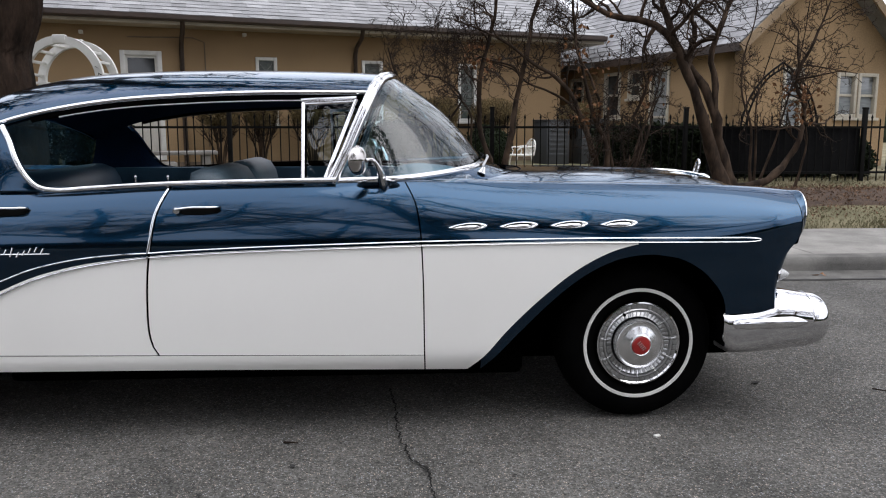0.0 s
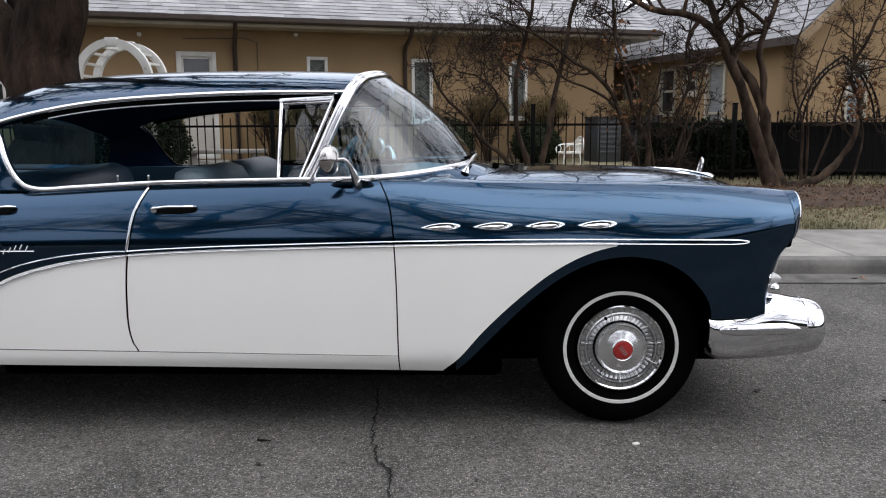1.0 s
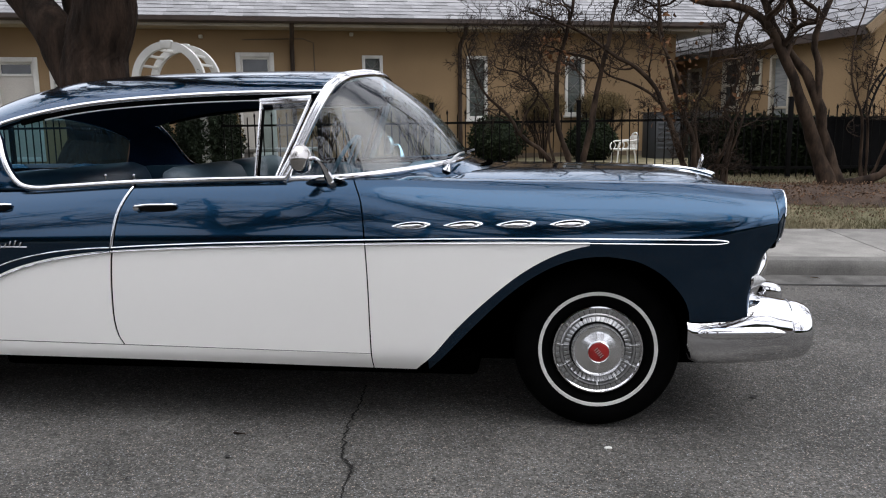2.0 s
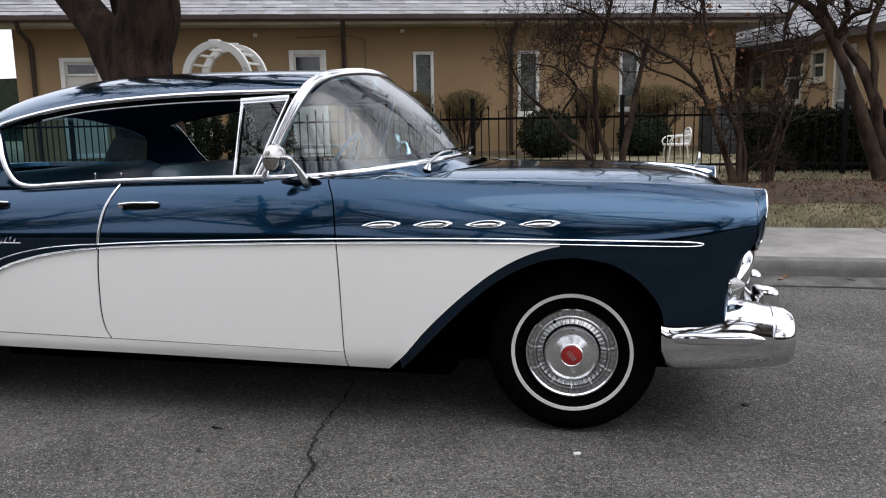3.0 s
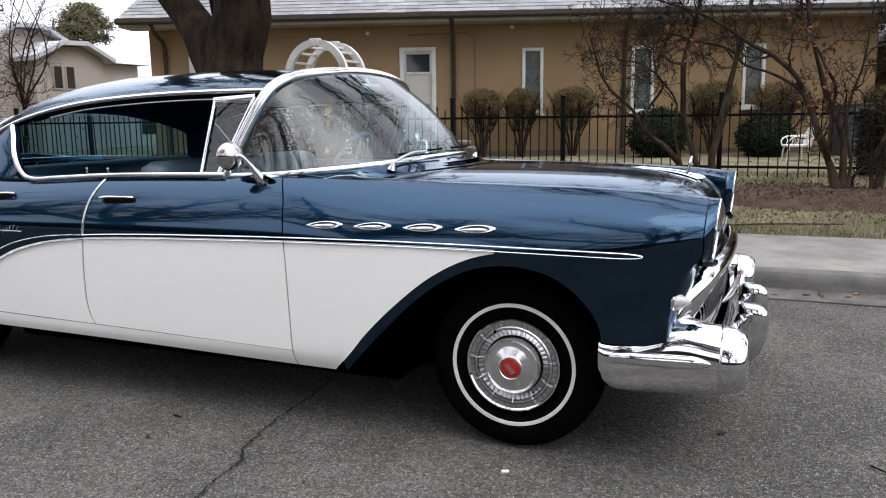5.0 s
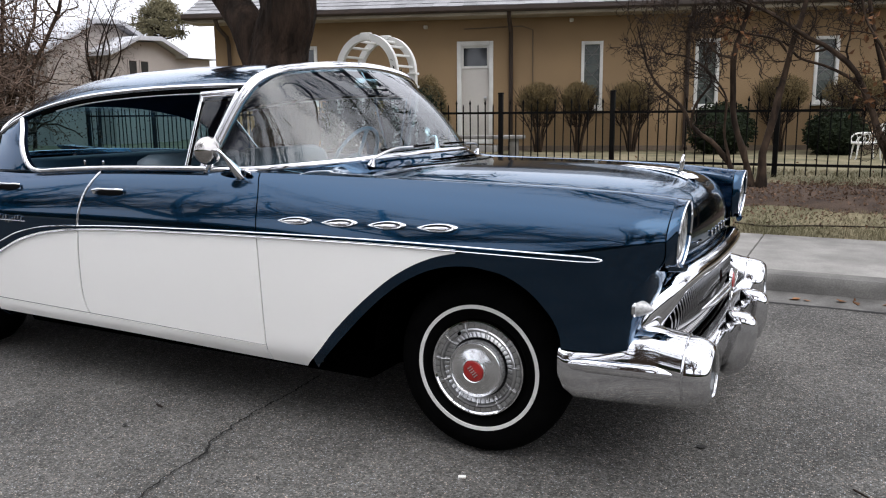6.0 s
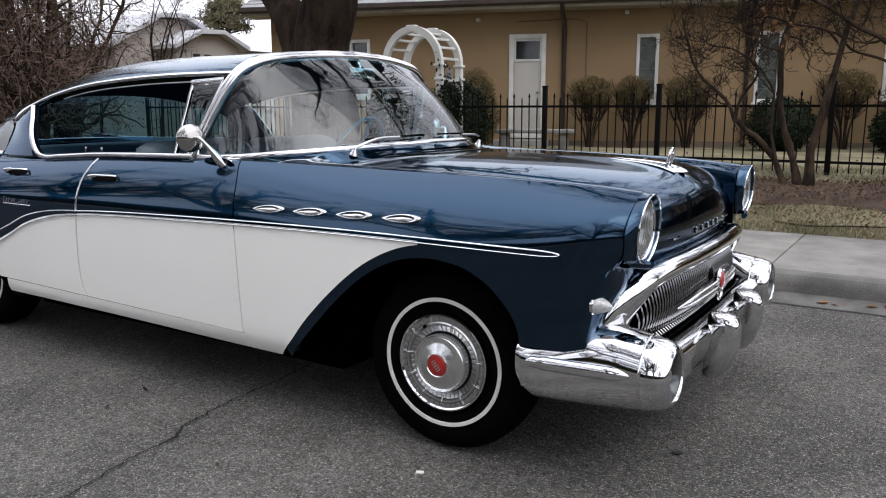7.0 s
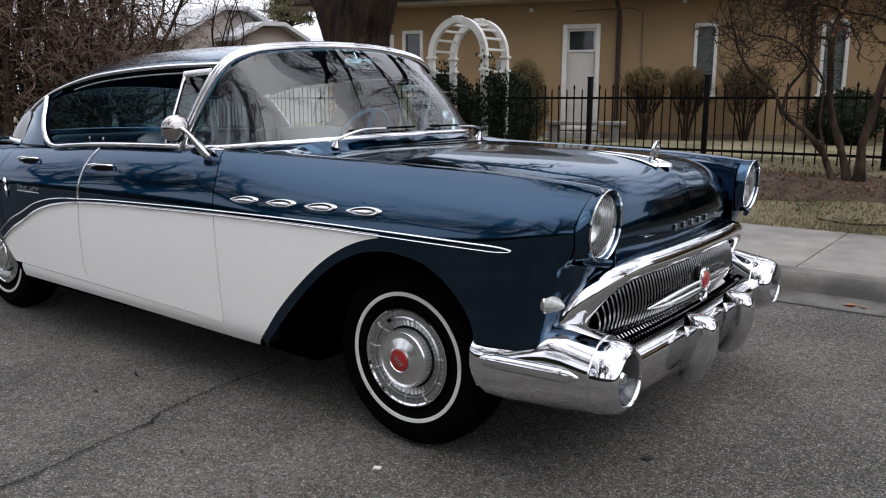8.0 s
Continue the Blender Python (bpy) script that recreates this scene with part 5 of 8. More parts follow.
lathe(bm, [(0.036, 0.004), (0.030, 0.013), (0.0, 0.017)], 32, Tm)
part("enamel", bm, RED, med)

bumper = thing("bumper")
bumper.parent = CAR
bumper["label"] = "massive chrome front bumper with bomb-shaped ends"
for sg in (-1, 1):
    bm = bmesh.new()
    rows = []
    for x, yc, ry, rz, zc in ((0.345, 0.82, 0.120, 0.070, 0.438), (0.365, 0.82, 0.121, 0.094, 0.413), (0.40, 0.815, 0.122, 0.103, 0.404), (0.48, 0.81, 0.120, 0.112, 0.410), (0.56, 0.80, 0.122, 0.130, 0.427), (0.61, 0.795, 0.122, 0.137, 0.434), (0.66, 0.79, 0.121, 0.136, 0.435), (0.70, 0.79, 0.120, 0.130, 0.434), (0.758, 0.79, 0.1205, 0.1215, 0.432)):
        rows.append([(x, sg * yc + ry * math.copysign(abs(math.cos(w)) ** (0.62 + 0.85 * max(0.0, x - 0.40)), math.cos(w)), zc + rz * math.copysign(abs(math.sin(w)) ** (0.62 + 0.85 * max(0.0, x - 0.40)), math.sin(w))) for w in (2 * math.pi * k / 48 for k in range(48))])
    vs = grid(bm, rows, wrap_v=True, flip=True)
    bm.faces.new(vs[0])
    bmesh.ops.recalc_face_normals(bm, faces=bm.faces)
    end = part("bumper_end", bm, CHROME, bumper, "wraparound chrome bumper end", 60)
    Tb = Matrix.Translation((0.757, sg * 0.79, 0.432)) @ Matrix.Rotation(radians(90), 4, "Y")
    bm = bmesh.new()
    lathe(bm, [(0.120, -0.003), (0.1245, -0.001), (0.1255, 0.002), (0.1235, 0.005), (0.1205, 0.006), (0.1195, 0.024), (0.1160, 0.045), (0.1095, 0.063), (0.1010, 0.077), (0.0930, 0.085), (0.0870, 0.088), (0.0830, 0.086), (0.0805, 0.080)], 56, Tb)
    bomb = part("bumper_bomb", bm, CHROME, end, "chrome bomb tip", 50)
    bm = bmesh.new()
    lathe(bm, [(0.082, 0.080), (0.065, 0.086), (0.040, 0.090), (0.0, 0.092)], 40, Tb)
    part("fog_lens", bm, LAMP_GLASS, end, "clear glass lens in the bumper tip", 60).visible_shadow = False
    bm = bmesh.new()
    lathe(bm, [(0.081, 0.078), (0.070, 0.054), (0.045, 0.034), (0.015, 0.026), (0.0, 0.025)], 40, Tb)
    part("reflector", bm, FOG_BOWL, end)
    bm = bmesh.new()
    lathe(bm, [(0.020, 0.030), (0.022, 0.060), (0.016, 0.068), (0.0, 0.070)], 24, Tb)
    part("bulb_shield", bm, SATIN, end, "small bright bulb shield")
    bm = bmesh.new()
    pts = path3([(0.385, sg * 0.938, 0.446), (0.50, sg * 0.93, 0.446), (0.64, sg * 0.916, 0.446), (0.735, sg * 0.905, 0.444)], 24)
    tube(bm, pts, [0.006] + [0.018] * 3 + [0.022] * 15 + [0.021, 0.018, 0.014, 0.009, 0.003], 12, flat=(0.8, 1.1))
    part("bumper_rib", bm, CHROME, end, "raised chrome rib")
    # upright guard
    bm = bmesh.new()
    rows = []
    for z, dx, ry, rx in ((0.255, -0.02, 0.020, 0.020), (0.27, -0.01, 0.034, 0.038), (0.31, 0.008, 0.041, 0.052), (0.37, 0.018, 0.044, 0.060), (0.43, 0.022, 0.045, 0.062), (0.47, 0.022, 0.045, 0.060), (0.492, 0.018, 0.043, 0.055), (0.505, 0.010, 0.037, 0.046), (0.511, 0.002, 0.026, 0.032), (0.513, -0.004, 0.008, 0.01)):
        rows.append([(0.832 + dx + rx * math.copysign(abs(math.cos(w)) ** 0.7, math.cos(w)), sg * 0.212 + ry * math.copysign(abs(math.sin(w)) ** 0.7, math.sin(w)), z) for w in (2 * math.pi * k / 28 for k in range(28))])
    vs = grid(bm, rows, wrap_v=True)
    bm.faces.new(vs[0])
    bm.faces.new(vs[-1])
    bmesh.ops.recalc_face_normals(bm, faces=bm.faces)
    part("bumper_guard", bm, CHROME, bumper, "upright chrome guard", 50)
bm = bmesh.new()
ys = np.linspace(-0.70, 0.70, 31)
sec = [(-0.05, 0.055), (-0.01, 0.062), (0.02, 0.056), (0.035, 0.035), (0.038, 0.0), (0.030, -0.05), (0.0, -0.11), (-0.03, -0.14), (-0.06, -0.14)]
grid(bm, [[(0.765 + 0.02 * (1 - (y / 0.7) ** 2) + a, y, 0.41 + b) for a, b in sec] for y in ys], flip=False)
bmesh.ops.recalc_face_normals(bm, faces=bm.faces)
thick(part("bumper_bar", bm, CHROME, bumper, "chrome centre bar", 50), 0.005)

# hood ornament, letters as bars, hood spears
orn = thing("hood_ornament")
orn.parent = CAR
orn["label"] = "upright chrome hood ornament with long spears"
bm = bmesh.new()
tube(bm, path3([(0.545, -0.018, 1.03), (0.556, -0.024, 1.07), (0.562, -0.018, 1.098), (0.563, 0, 1.108), (0.562, 0.018, 1.098), (0.556, 0.024, 1.07), (0.545, 0.018, 1.03)], 30), 0.0065, 8, flat=(1.5, 1))
part("ring", bm, CHROME, orn)
bm = bmesh.new()
lathe(bm, [(0.0, 0.02), (0.03, 0.018), (0.045, 0.008), (0.05, 0.0)], 24, Matrix.Translation((0.555, 0, 1.020)) @ Matrix.Diagonal((1.5, 0.9, 1, 1)))
part("base", bm, CHROME, orn)
for sg in (-1, 1):
    bm = bmesh.new()
    pts = path3([(0.19, sg * 0.012, 1.068), (0.35, sg * 0.035, 1.062), (0.53, sg * 0.062, 1.042), (0.60, sg * 0.07, 1.02)], 20)
    tube(bm, pts, [0.002 + 0.005 * (k / 19) for k in range(20)], 8, flat=(1.3, 0.7))
    part("spear", bm, CHROME, orn)
for k, y in enumerate((-0.36, -0.15, -0.07, 0.01, 0.09, 0.17, 0.36)):
    u = 0.90
    p = hood_point(u, y / 0.57)
    bm = bmesh.new()
    box(bm, (-0.004, -0.007 if 0 < k < 6 else -0.045, -0.013 if 0 < k < 6 else -0.003), (0.005, 0.007 if 0 < k < 6 else 0.045, 0.013 if 0 < k < 6 else 0.003), 0.002, Matrix.Translation(p + Vector((0.004, 0, 0))))
    part("letter_bar", bm, CHROME, HOOD)
bm = bmesh.new()
sweep(bm, [hood_point(0.995, q) + Vector((0.004, 0, 0.006)) for q in np.linspace(-0.97, 0.97, 41)], (1, 0, 0), oval(0.006, 0.006, 8))
part("hood_lip", bm, PAINT_BLUE, HOOD)


# greenhouse
ZC = spline([-3.2, -3.0, -2.83, -2.66, -2.5, -2.15, -1.6, -1.3, -1.15, -1.04], [1.30, 1.400, 1.462, 1.504, 1.531, 1.553, 1.557, 1.551, 1.544, 1.532])
ZD = spline([-3.2, -3.0, -2.85, -2.76, -2.65, -2.47, -2.24, -1.93, -1.6, -1.1], [0.99, 1.12, 1.216, 1.265, 1.308, 1.353, 1.390, 1.414, 1.426, 1.427])
YD = spline([-3.2, -2.85, -2.6, -2.2, -1.6, -1.1], [0.80, 0.765, 0.738, 0.720, 0.712, 0.703])


def roof_point(v, q, drop=0.0):
    x0, x1 = -1.052 - 0.07 * abs(q) ** 2.5, -3.08 + 0.22 * abs(q) ** 2.2
    x = x0 + (x1 - x0) * v
    k = (1 - abs(q) ** 2.4) ** 0.82
    return Vector((x, q * (YD(x) - drop * 0.5), ZD(x) + (ZC(x) - ZD(x)) * k - drop))


bm = bmesh.new()
grid(bm, [[roof_point(v, q) for q in np.linspace(-1, 1, 49)] for v in np.linspace(0, 1, 40)], flip=True)
ROOF = thick(part("roof", bm, PAINT_BLUE, CAR, "glossy blue roof", 60), 0.01)
bm = bmesh.new()
grid(bm, [[roof_point(v, q, 0.03) for q in np.linspace(-0.985, 0.985, 25)] for v in np.linspace(0.03, 0.98, 20)])
part("headliner", bm, HEADLINER, CAR)
base = both_sides([(-2.93, -0.812, 1.032), (-3.22, -0.745, 1.045), (-3.52, -0.5, 1.055), (-3.65, 0, 1.06)], 25)
edge = [roof_point(1, q) for q in np.linspace(-1, 1, 49)]
bm = bmesh.new()
grid(bm, [[a.lerp(b, v) + Vector((-0.08, 0, 0.09)) * math.sin(math.pi * v) * (1 - abs(i / 24 - 1) ** 3) for i, (a, b) in enumerate(zip(base, edge))] for v in np.linspace(0, 1, 10)])
rear_glass = part("rear_window", bm, REAR_GLASS, CAR, "wraparound rear window", 80)
rear_glass.visible_shadow = False
chrome_line("rear_window_frame", CAR, base, [Vector((-0.6, p.y, 0.5)).normalized() for p in base], 0.03, 0.012)
chrome_line("rear_window_frame", CAR, [p + Vector((0, 0, 0.004)) for p in edge], [Vector((-0.6, p.y, 0.7)).normalized() for p in edge], 0.03, 0.012)

SILL = [(-1.30, 1.066), (-1.6, 1.062), (-2.0, 1.052), (-2.30, 1.036), (-2.44, 1.030), (-2.50, 1.045), (-2.545, 1.09), (-2.585, 1.155), (-2.625, 1.235), (-2.66, 1.285)]
SILL_Y = spline([1.02, 1.07, 1.16, 1.29], [0.872, 0.868, 0.842, 0.775])
for sg in (-1, 1):
    # drip rail and dark seal under it
    xs = np.linspace(-1.16, -2.85, 60)
    pts = [Vector((x, sg * (YD(x) + 0.004), ZD(x))) for x in xs]
    chrome_line("drip_rail", CAR, pts, (0, sg, 0.15), 0.022, 0.014, "chrome drip rail")
    bm = bmesh.new()
    sweep(bm, [p + Vector((0, -sg * 0.012, -0.020)) for p in pts[:50]], (0, sg, 0), oval(0.013, 0.012, 8))
    part("roof_seal", bm, RUBBER, CAR)
    chrome_line("roof_rail_trim", CAR, [p + Vector((0, -sg * 0.004, -0.034)) for p in pts[2:46]], (0, sg, -0.2), 0.008, 0.006, "", BRUSHED)
    # sill moulding, rising behind the rear side window
    pts = path3([(x, sg * SILL_Y(z), z) for x, z in SILL], 60)
    chrome_line("sill_moulding", CAR, pts, [Vector((0, sg, 0.25))] * 60, 0.026, 0.014, "chrome window sill moulding")
    bm = bmesh.new()
    sweep(bm, [p + Vector((0, -sg * 0.02, -0.004)) for p in pts[:44]], (0, sg, 0.3), oval(0.012, 0.016, 8))
    part("window_seal", bm, BLACK, CAR)
    # shoulder from the flank up to the sill
    bm = bmesh.new()
    grid(bm, [[(x, sg * YTOP(x), ZTOP(x) - 0.002), (x, sg * (YTOP(x) - 0.02), ZTOP(x) + 0.004), (x, sg * 0.82, ZTOP(x) + 0.006)] for x in np.linspace(-4.4, -1.02, 50)], flip=sg > 0)
    part("shoulder", bm, PAINT_BLUE, CAR)
    # rear roof pillar
    bm = bmesh.new()
    inner = path3([(x, sg * (SILL_Y(z) - 0.004), z) for x, z in SILL[4:]], 20)
    outer = path3([(-2.91, sg * 0.828, 1.026), (-2.88, sg * 0.805, 1.09), (-2.855, sg * 0.782, 1.16), (-2.84, sg * 0.768, 1.222), (-2.76, sg * 0.757, 1.263), (-2.70, sg * 0.750, 1.29)], 20)
    grid(bm, [[a.lerp(b, v) + Vector((0, sg * 0.012 * math.sin(math.pi * v), 0)) for v in np.linspace(0, 1, 8)] for a, b in zip(inner, outer)], flip=sg > 0)
    thick(part("roof_pillar", bm, PAINT_BLUE, CAR, "blue rear roof pillar", 60))
    bm = bmesh.new()
    grid(bm, [[a.lerp(b, v) + Vector((0, -sg * 0.025, 0)) for v in np.linspace(-0.02, 1.02, 8)] for a, b in zip(inner, outer)], flip=sg < 0)
    part("pillar_lining", bm, HEADLINER, CAR)
    # vent window
    vent = part("vent_window", bmesh.new(), CHROME, CAR, "small chrome-framed vent window")
    a, b, c, d = (-1.436, sg * 0.852, 1.068), (-1.440, sg * 0.722, 1.388), (-1.215, sg * 0.735, 1.398), (-1.345, sg * 0.852, 1.068)
    bm = bmesh.new()
    sweep(bm, [Vector(a).lerp(Vector(b), t) for t in np.linspace(0, 1, 6)], (0, sg, 0.3), oval(0.009, 0.008, 8))
    part("frame", bm, CHROME, vent)
    bm = bmesh.new()
    sweep(bm, [Vector(b).lerp(Vector(c), t) + Vector((-0.008 * (1 - t), 0, 0)) for t in np.linspace(0, 1, 6)], (0, sg, 0.3), oval(0.017, 0.008, 8))
    part("frame", bm, CHROME, vent)
    bm = bmesh.new()
    sweep(bm, [Vector(d).lerp(Vector(c), t) for t in np.linspace(0, 1, 6)], (0, sg, 0.3), oval(0.010, 0.008, 8))
    part("frame", bm, CHROME, vent)
    for off, r, m in ((0.022, 0.006, RUBBER), (0.036, 0.010, SATIN)):
        bm = bmesh.new()
        sweep(bm, [Vector(d).lerp(Vector(c), t) + Vector((off, 0.0, 0)) for t in np.linspace(0, 0.99, 6)], (0, sg, 0.3), oval(r, 0.007, 8))
        part("post_strip", bm, m, vent)
    bm = bmesh.new()
    sweep(bm, [Vector(b).lerp(Vector(c), t) + Vector((0.006, -sg * 0.004, -0.030)) for t in np.linspace(0, 0.9, 6)], (0, sg, 0.3), oval(0.004, 0.007, 8))
    sweep(bm, [Vector(a).lerp(Vector(b), t) + Vector((0.012, -sg * 0.002, 0)) for t in np.linspace(0, 0.9, 6)], (0, sg, 0.3), oval(0.004, 0.006, 8))
    part("gasket", bm, RUBBER, vent)
    bm = bmesh.new()
    bm.faces.new([bm.verts.new(p) for p in (a, d, c, b)])
    pane = part("pane", bm, SIDE_GLASS, vent)
    pane.visible_shadow = False


# deck, rear end, rear bumper
bm = bmesh.new()
rows = []
for x, zc in ((-3.55, 1.05), (-3.8, 1.06), (-4.1, 1.045), (-4.35, 0.99), (-4.46, 0.90), (-4.49, 0.78), (-4.47, 0.62), (-4.42, 0.52)):
    w = 0.82 if x > -4.4 else 0.80
    rows.append([(x + 0.10 * abs(q) ** 3 * (1 if x < -4.2 else 0), q * w, zc - 0.02 * abs(q) ** 2 - (0.03 if zc > 0.95 else 0) * abs(q) ** 6) for q in np.linspace(-1, 1, 21)])
grid(bm, rows, flip=True)
thick(part("trunk_lid", bm, PAINT_BLUE, CAR, "blue trunk lid", 60))
bm = bmesh.new()
grid(bm, [[(x, s * 0.83, 1.022) for s in (-1, 1)] for x in (-2.95, -3.6)])
part("deck_panel", bm, PAINT_BLUE, CAR)
bm = bmesh.new()
pts = path3([(-4.0, -0.93, 0.45), (-4.35, -0.90, 0.45), (-4.52, -0.75, 0.45), (-4.57, -0.4, 0.45), (-4.58, 0, 0.45), (-4.57, 0.4, 0.45), (-4.52, 0.75, 0.45), (-4.35, 0.90, 0.45), (-4.0, 0.93, 0.45)], 50)
tube(bm, pts, 0.075, 14, flat=(0.7, 1.1))
part("rear_bumper", bm, CHROME, CAR, "chrome rear bumper", 60)
for sg in (-1, 1):
    bm = bmesh.new()
    lathe(bm, [(0.05, -0.03), (0.05, 0.02), (0.035, 0.04), (0.0, 0.05)], 24, Matrix.Translation((-4.44, sg * 0.80, 0.88)) @ Matrix.Rotation(radians(-90), 4, "Y") @ Matrix.Diagonal((1.9, 1, 1, 1)))
    part("tail_lamp", bm, RED, CAR)


# cabin
def cushion(name, lo, hi, lean, mat, parent, label="", bevel=0.06):
    bm = bmesh.new()
    box(bm, lo, hi, bevel)
    for v in bm.verts:
        v.co.x -= lean * (v.co.z - lo[2])
    return part(name, bm, mat, parent, label, 50)


front_seat = part("front_seat", bmesh.new(), VINYL, CAR, "blue vinyl front bench seat")
for y0, y1 in ((-0.72, -0.01), (0.01, 0.72)):
    cushion("backrest", (-1.86, y0, 0.62), (-1.68, y1, 1.105), 0.22, VINYL_GREY, front_seat, "grey-blue backrest", 0.07)
cushion("seat", (-1.80, -0.74, 0.48), (-1.22, 0.74, 0.68), 0.0, VINYL, front_seat)
rear_seat = part("rear_seat", bmesh.new(), VINYL, CAR, "dark blue rear bench seat")
cushion("backrest", (-2.80, -0.74, 0.62), (-2.60, 0.74, 1.07), 0.25, VINYL, rear_seat, "", 0.08)
cushion("seat", (-2.72, -0.74, 0.48), (-2.15, 0.74, 0.68), 0.0, VINYL, rear_seat)
bm = bmesh.new()
box(bm, (-3.45, -0.72, 1.0), (-2.88, 0.72, 1.025), 0.01)
part("parcel_shelf", bm, VINYL, CAR)
bm = bmesh.new()
rows = [[(x + 0.10 * (1 - abs(y / 0.78) ** 3) * (1 if x > -0.95 else 0.5), y, z) for x, z in ((-0.80, 1.055), (-0.92, 1.065), (-1.02, 1.05), (-1.07, 1.0), (-1.06, 0.90), (-0.98, 0.80), (-0.9, 0.5))] for y in np.linspace(-0.80, 0.80, 21)]
grid(bm, rows)
part("dashboard", bm, DASH_BLUE, CAR, "turquoise dashboard", 50)
bm = bmesh.new()
box(bm, (-3.5, -0.80, 0.36), (-0.8, 0.80, 0.40))
part("cabin_floor", bm, BLACK, CAR)
for sg in (-1, 1):
    bm = bmesh.new()
    box(bm, (-2.86, sg * 0.82 - 0.012, 0.40), (-0.85, sg * 0.82 + 0.012, 1.04), 0.008)
    part("door_lining", bm, VINYL, CAR)
    bm = bmesh.new()
    tube(bm, [(-1.72, sg * 0.80, 0.93), (-1.70, sg * 0.77, 0.94), (-1.45, sg * 0.77, 0.94), (-1.43, sg * 0.80, 0.93)], 0.014, 8)
    part("armrest", bm, CHROME, CAR)
wheel_m = Matrix.Translation((-1.37, 0.38, 1.035)) @ Matrix.Rotation(radians(-62), 4, "Y")
steer = part("steering_wheel", bmesh.new(), DASH_BLUE, CAR, "pale blue steering wheel with chrome horn ring")
bm = bmesh.new()
ring = [wheel_m @ Vector((0.205 * math.cos(a), 0.205 * math.sin(a), 0)) for a in np.linspace(0, 2 * math.pi, 49)]
tube(bm, ring, 0.011, 10, caps=False)
part("rim", bm, DASH_BLUE, steer)
bm = bmesh.new()
ring = [wheel_m @ Vector((0.13 * math.cos(a), 0.13 * math.sin(a), 0.012)) for a in np.linspace(0.1, math.pi - 0.1, 30)]
tube(bm, ring, 0.005, 8)
part("horn_ring", bm, CHROME, steer)
bm = bmesh.new()
for a in (0, math.pi):
    tube(bm, [wheel_m @ Vector((0, 0, -0.02)), wheel_m @ Vector((0.2 * math.sin(a + 1.57), 0.2 * math.cos(a + 1.57), 0))], 0.012, 8, flat=(1.5, 0.6))
lathe(bm, [(0.0, 0.03), (0.03, 0.025), (0.045, 0.0), (0.03, -0.3)], 20, wheel_m)
part("hub", bm, DASH_BLUE, steer)
bm = bmesh.new()
box(bm, (-1.04, -0.10, 1.425), (-1.015, 0.10, 1.475), 0.012)
tube(bm, [(-1.03, 0, 1.46), (-1.06, 0, 1.51)], 0.007, 8)
part("inside_mirror", bm, CHROME, CAR)

for x in (-1.985, -2.115):
    bm = bmesh.new()
    lathe(bm, [(0.0, 0.026), (0.004, 0.025), (0.0055, 0.020), (0.0045, 0.012), (0.0045, -0.02)], 10, Matrix.Translation((x, -0.845, 1.062)))
    part("lock_pin", bm, CHROME, CAR)

# door mirror, wipers
for sg in (-1, 1):
    mir = part("door_mirror", bmesh.new(), CHROME, CAR, "round chrome door mirror on a stalk")
    bm = bmesh.new()
    Mm = Matrix.Translation((-1.195, sg * 0.955, 1.150)) @ Matrix.Rotation(radians(30 * sg), 4, "Z") @ Matrix.Rotation(radians(90), 4, "Y")
    lathe(bm, [(0.0, 0.022), (0.03, 0.018), (0.05, 0.009), (0.058, -0.003), (0.060, -0.012), (0.057, -0.020), (0.0, -0.018)], 36, Mm)
    part("head", bm, AGED_CHROME, mir, "", 50)
    bm = bmesh.new()
    tube(bm, path3([(-1.17, sg * 0.955, 1.15), (-1.145, sg * 0.955, 1.152), (-1.130, sg * 0.945, 1.135), (-1.105, sg * 0.89, 1.06), (-1.10, sg * 0.865, 1.035)], 16), [0.008] * 5 + [0.008 + 0.0018 * k for k in range(11)], 10)
    part("stalk", bm, CHROME, mir)
    bm = bmesh.new()
    lathe(bm, [(0.0, 0.022), (0.016, 0.02), (0.03, 0.008), (0.036, -0.004)], 24, Matrix.Translation((-1.125, sg * 0.868, 1.045)) @ Matrix.Rotation(radians(-sg * -50), 4, "X") @ Matrix.Diagonal((2.5, 1, 1, 1)))
    part("foot", bm, CHROME, mir)
    wip = part("wiper", bmesh.new(), CHROME, CAR, "chrome windshield wiper")
    bm = bmesh.new()
    lathe(bm, [(0.0, 0.020), (0.008, 0.018), (0.012, 0.008), (0.020, -0.01)], 20, Matrix.Translation((-0.655, sg * 0.535, 1.085)) @ Matrix.Rotation(radians(20), 4, "Y"))
    part("pivot", bm, CHROME, wip)
    bm = bmesh.new()
    tube(bm, path3([(-0.655, sg * 0.535, 1.104), (-0.62, sg * 0.42, 1.140), (-0.605, sg * 0.27, 1.145)] if sg < 0 else [(-0.655, 0.535, 1.122), (-0.615, 0.42, 1.135), (-0.60, 0.27, 1.14)], 12), 0.006, 6)
    part("arm", bm, BRUSHED, wip)
    bm = bmesh.new()
    tube(bm, path3([(-0.66, sg * 0.45, 1.138), (-0.622, sg * 0.27, 1.145), (-0.612, sg * 0.06, 1.148)], 12), 0.005, 6)
    part("blade", bm, RUBBER, wip)


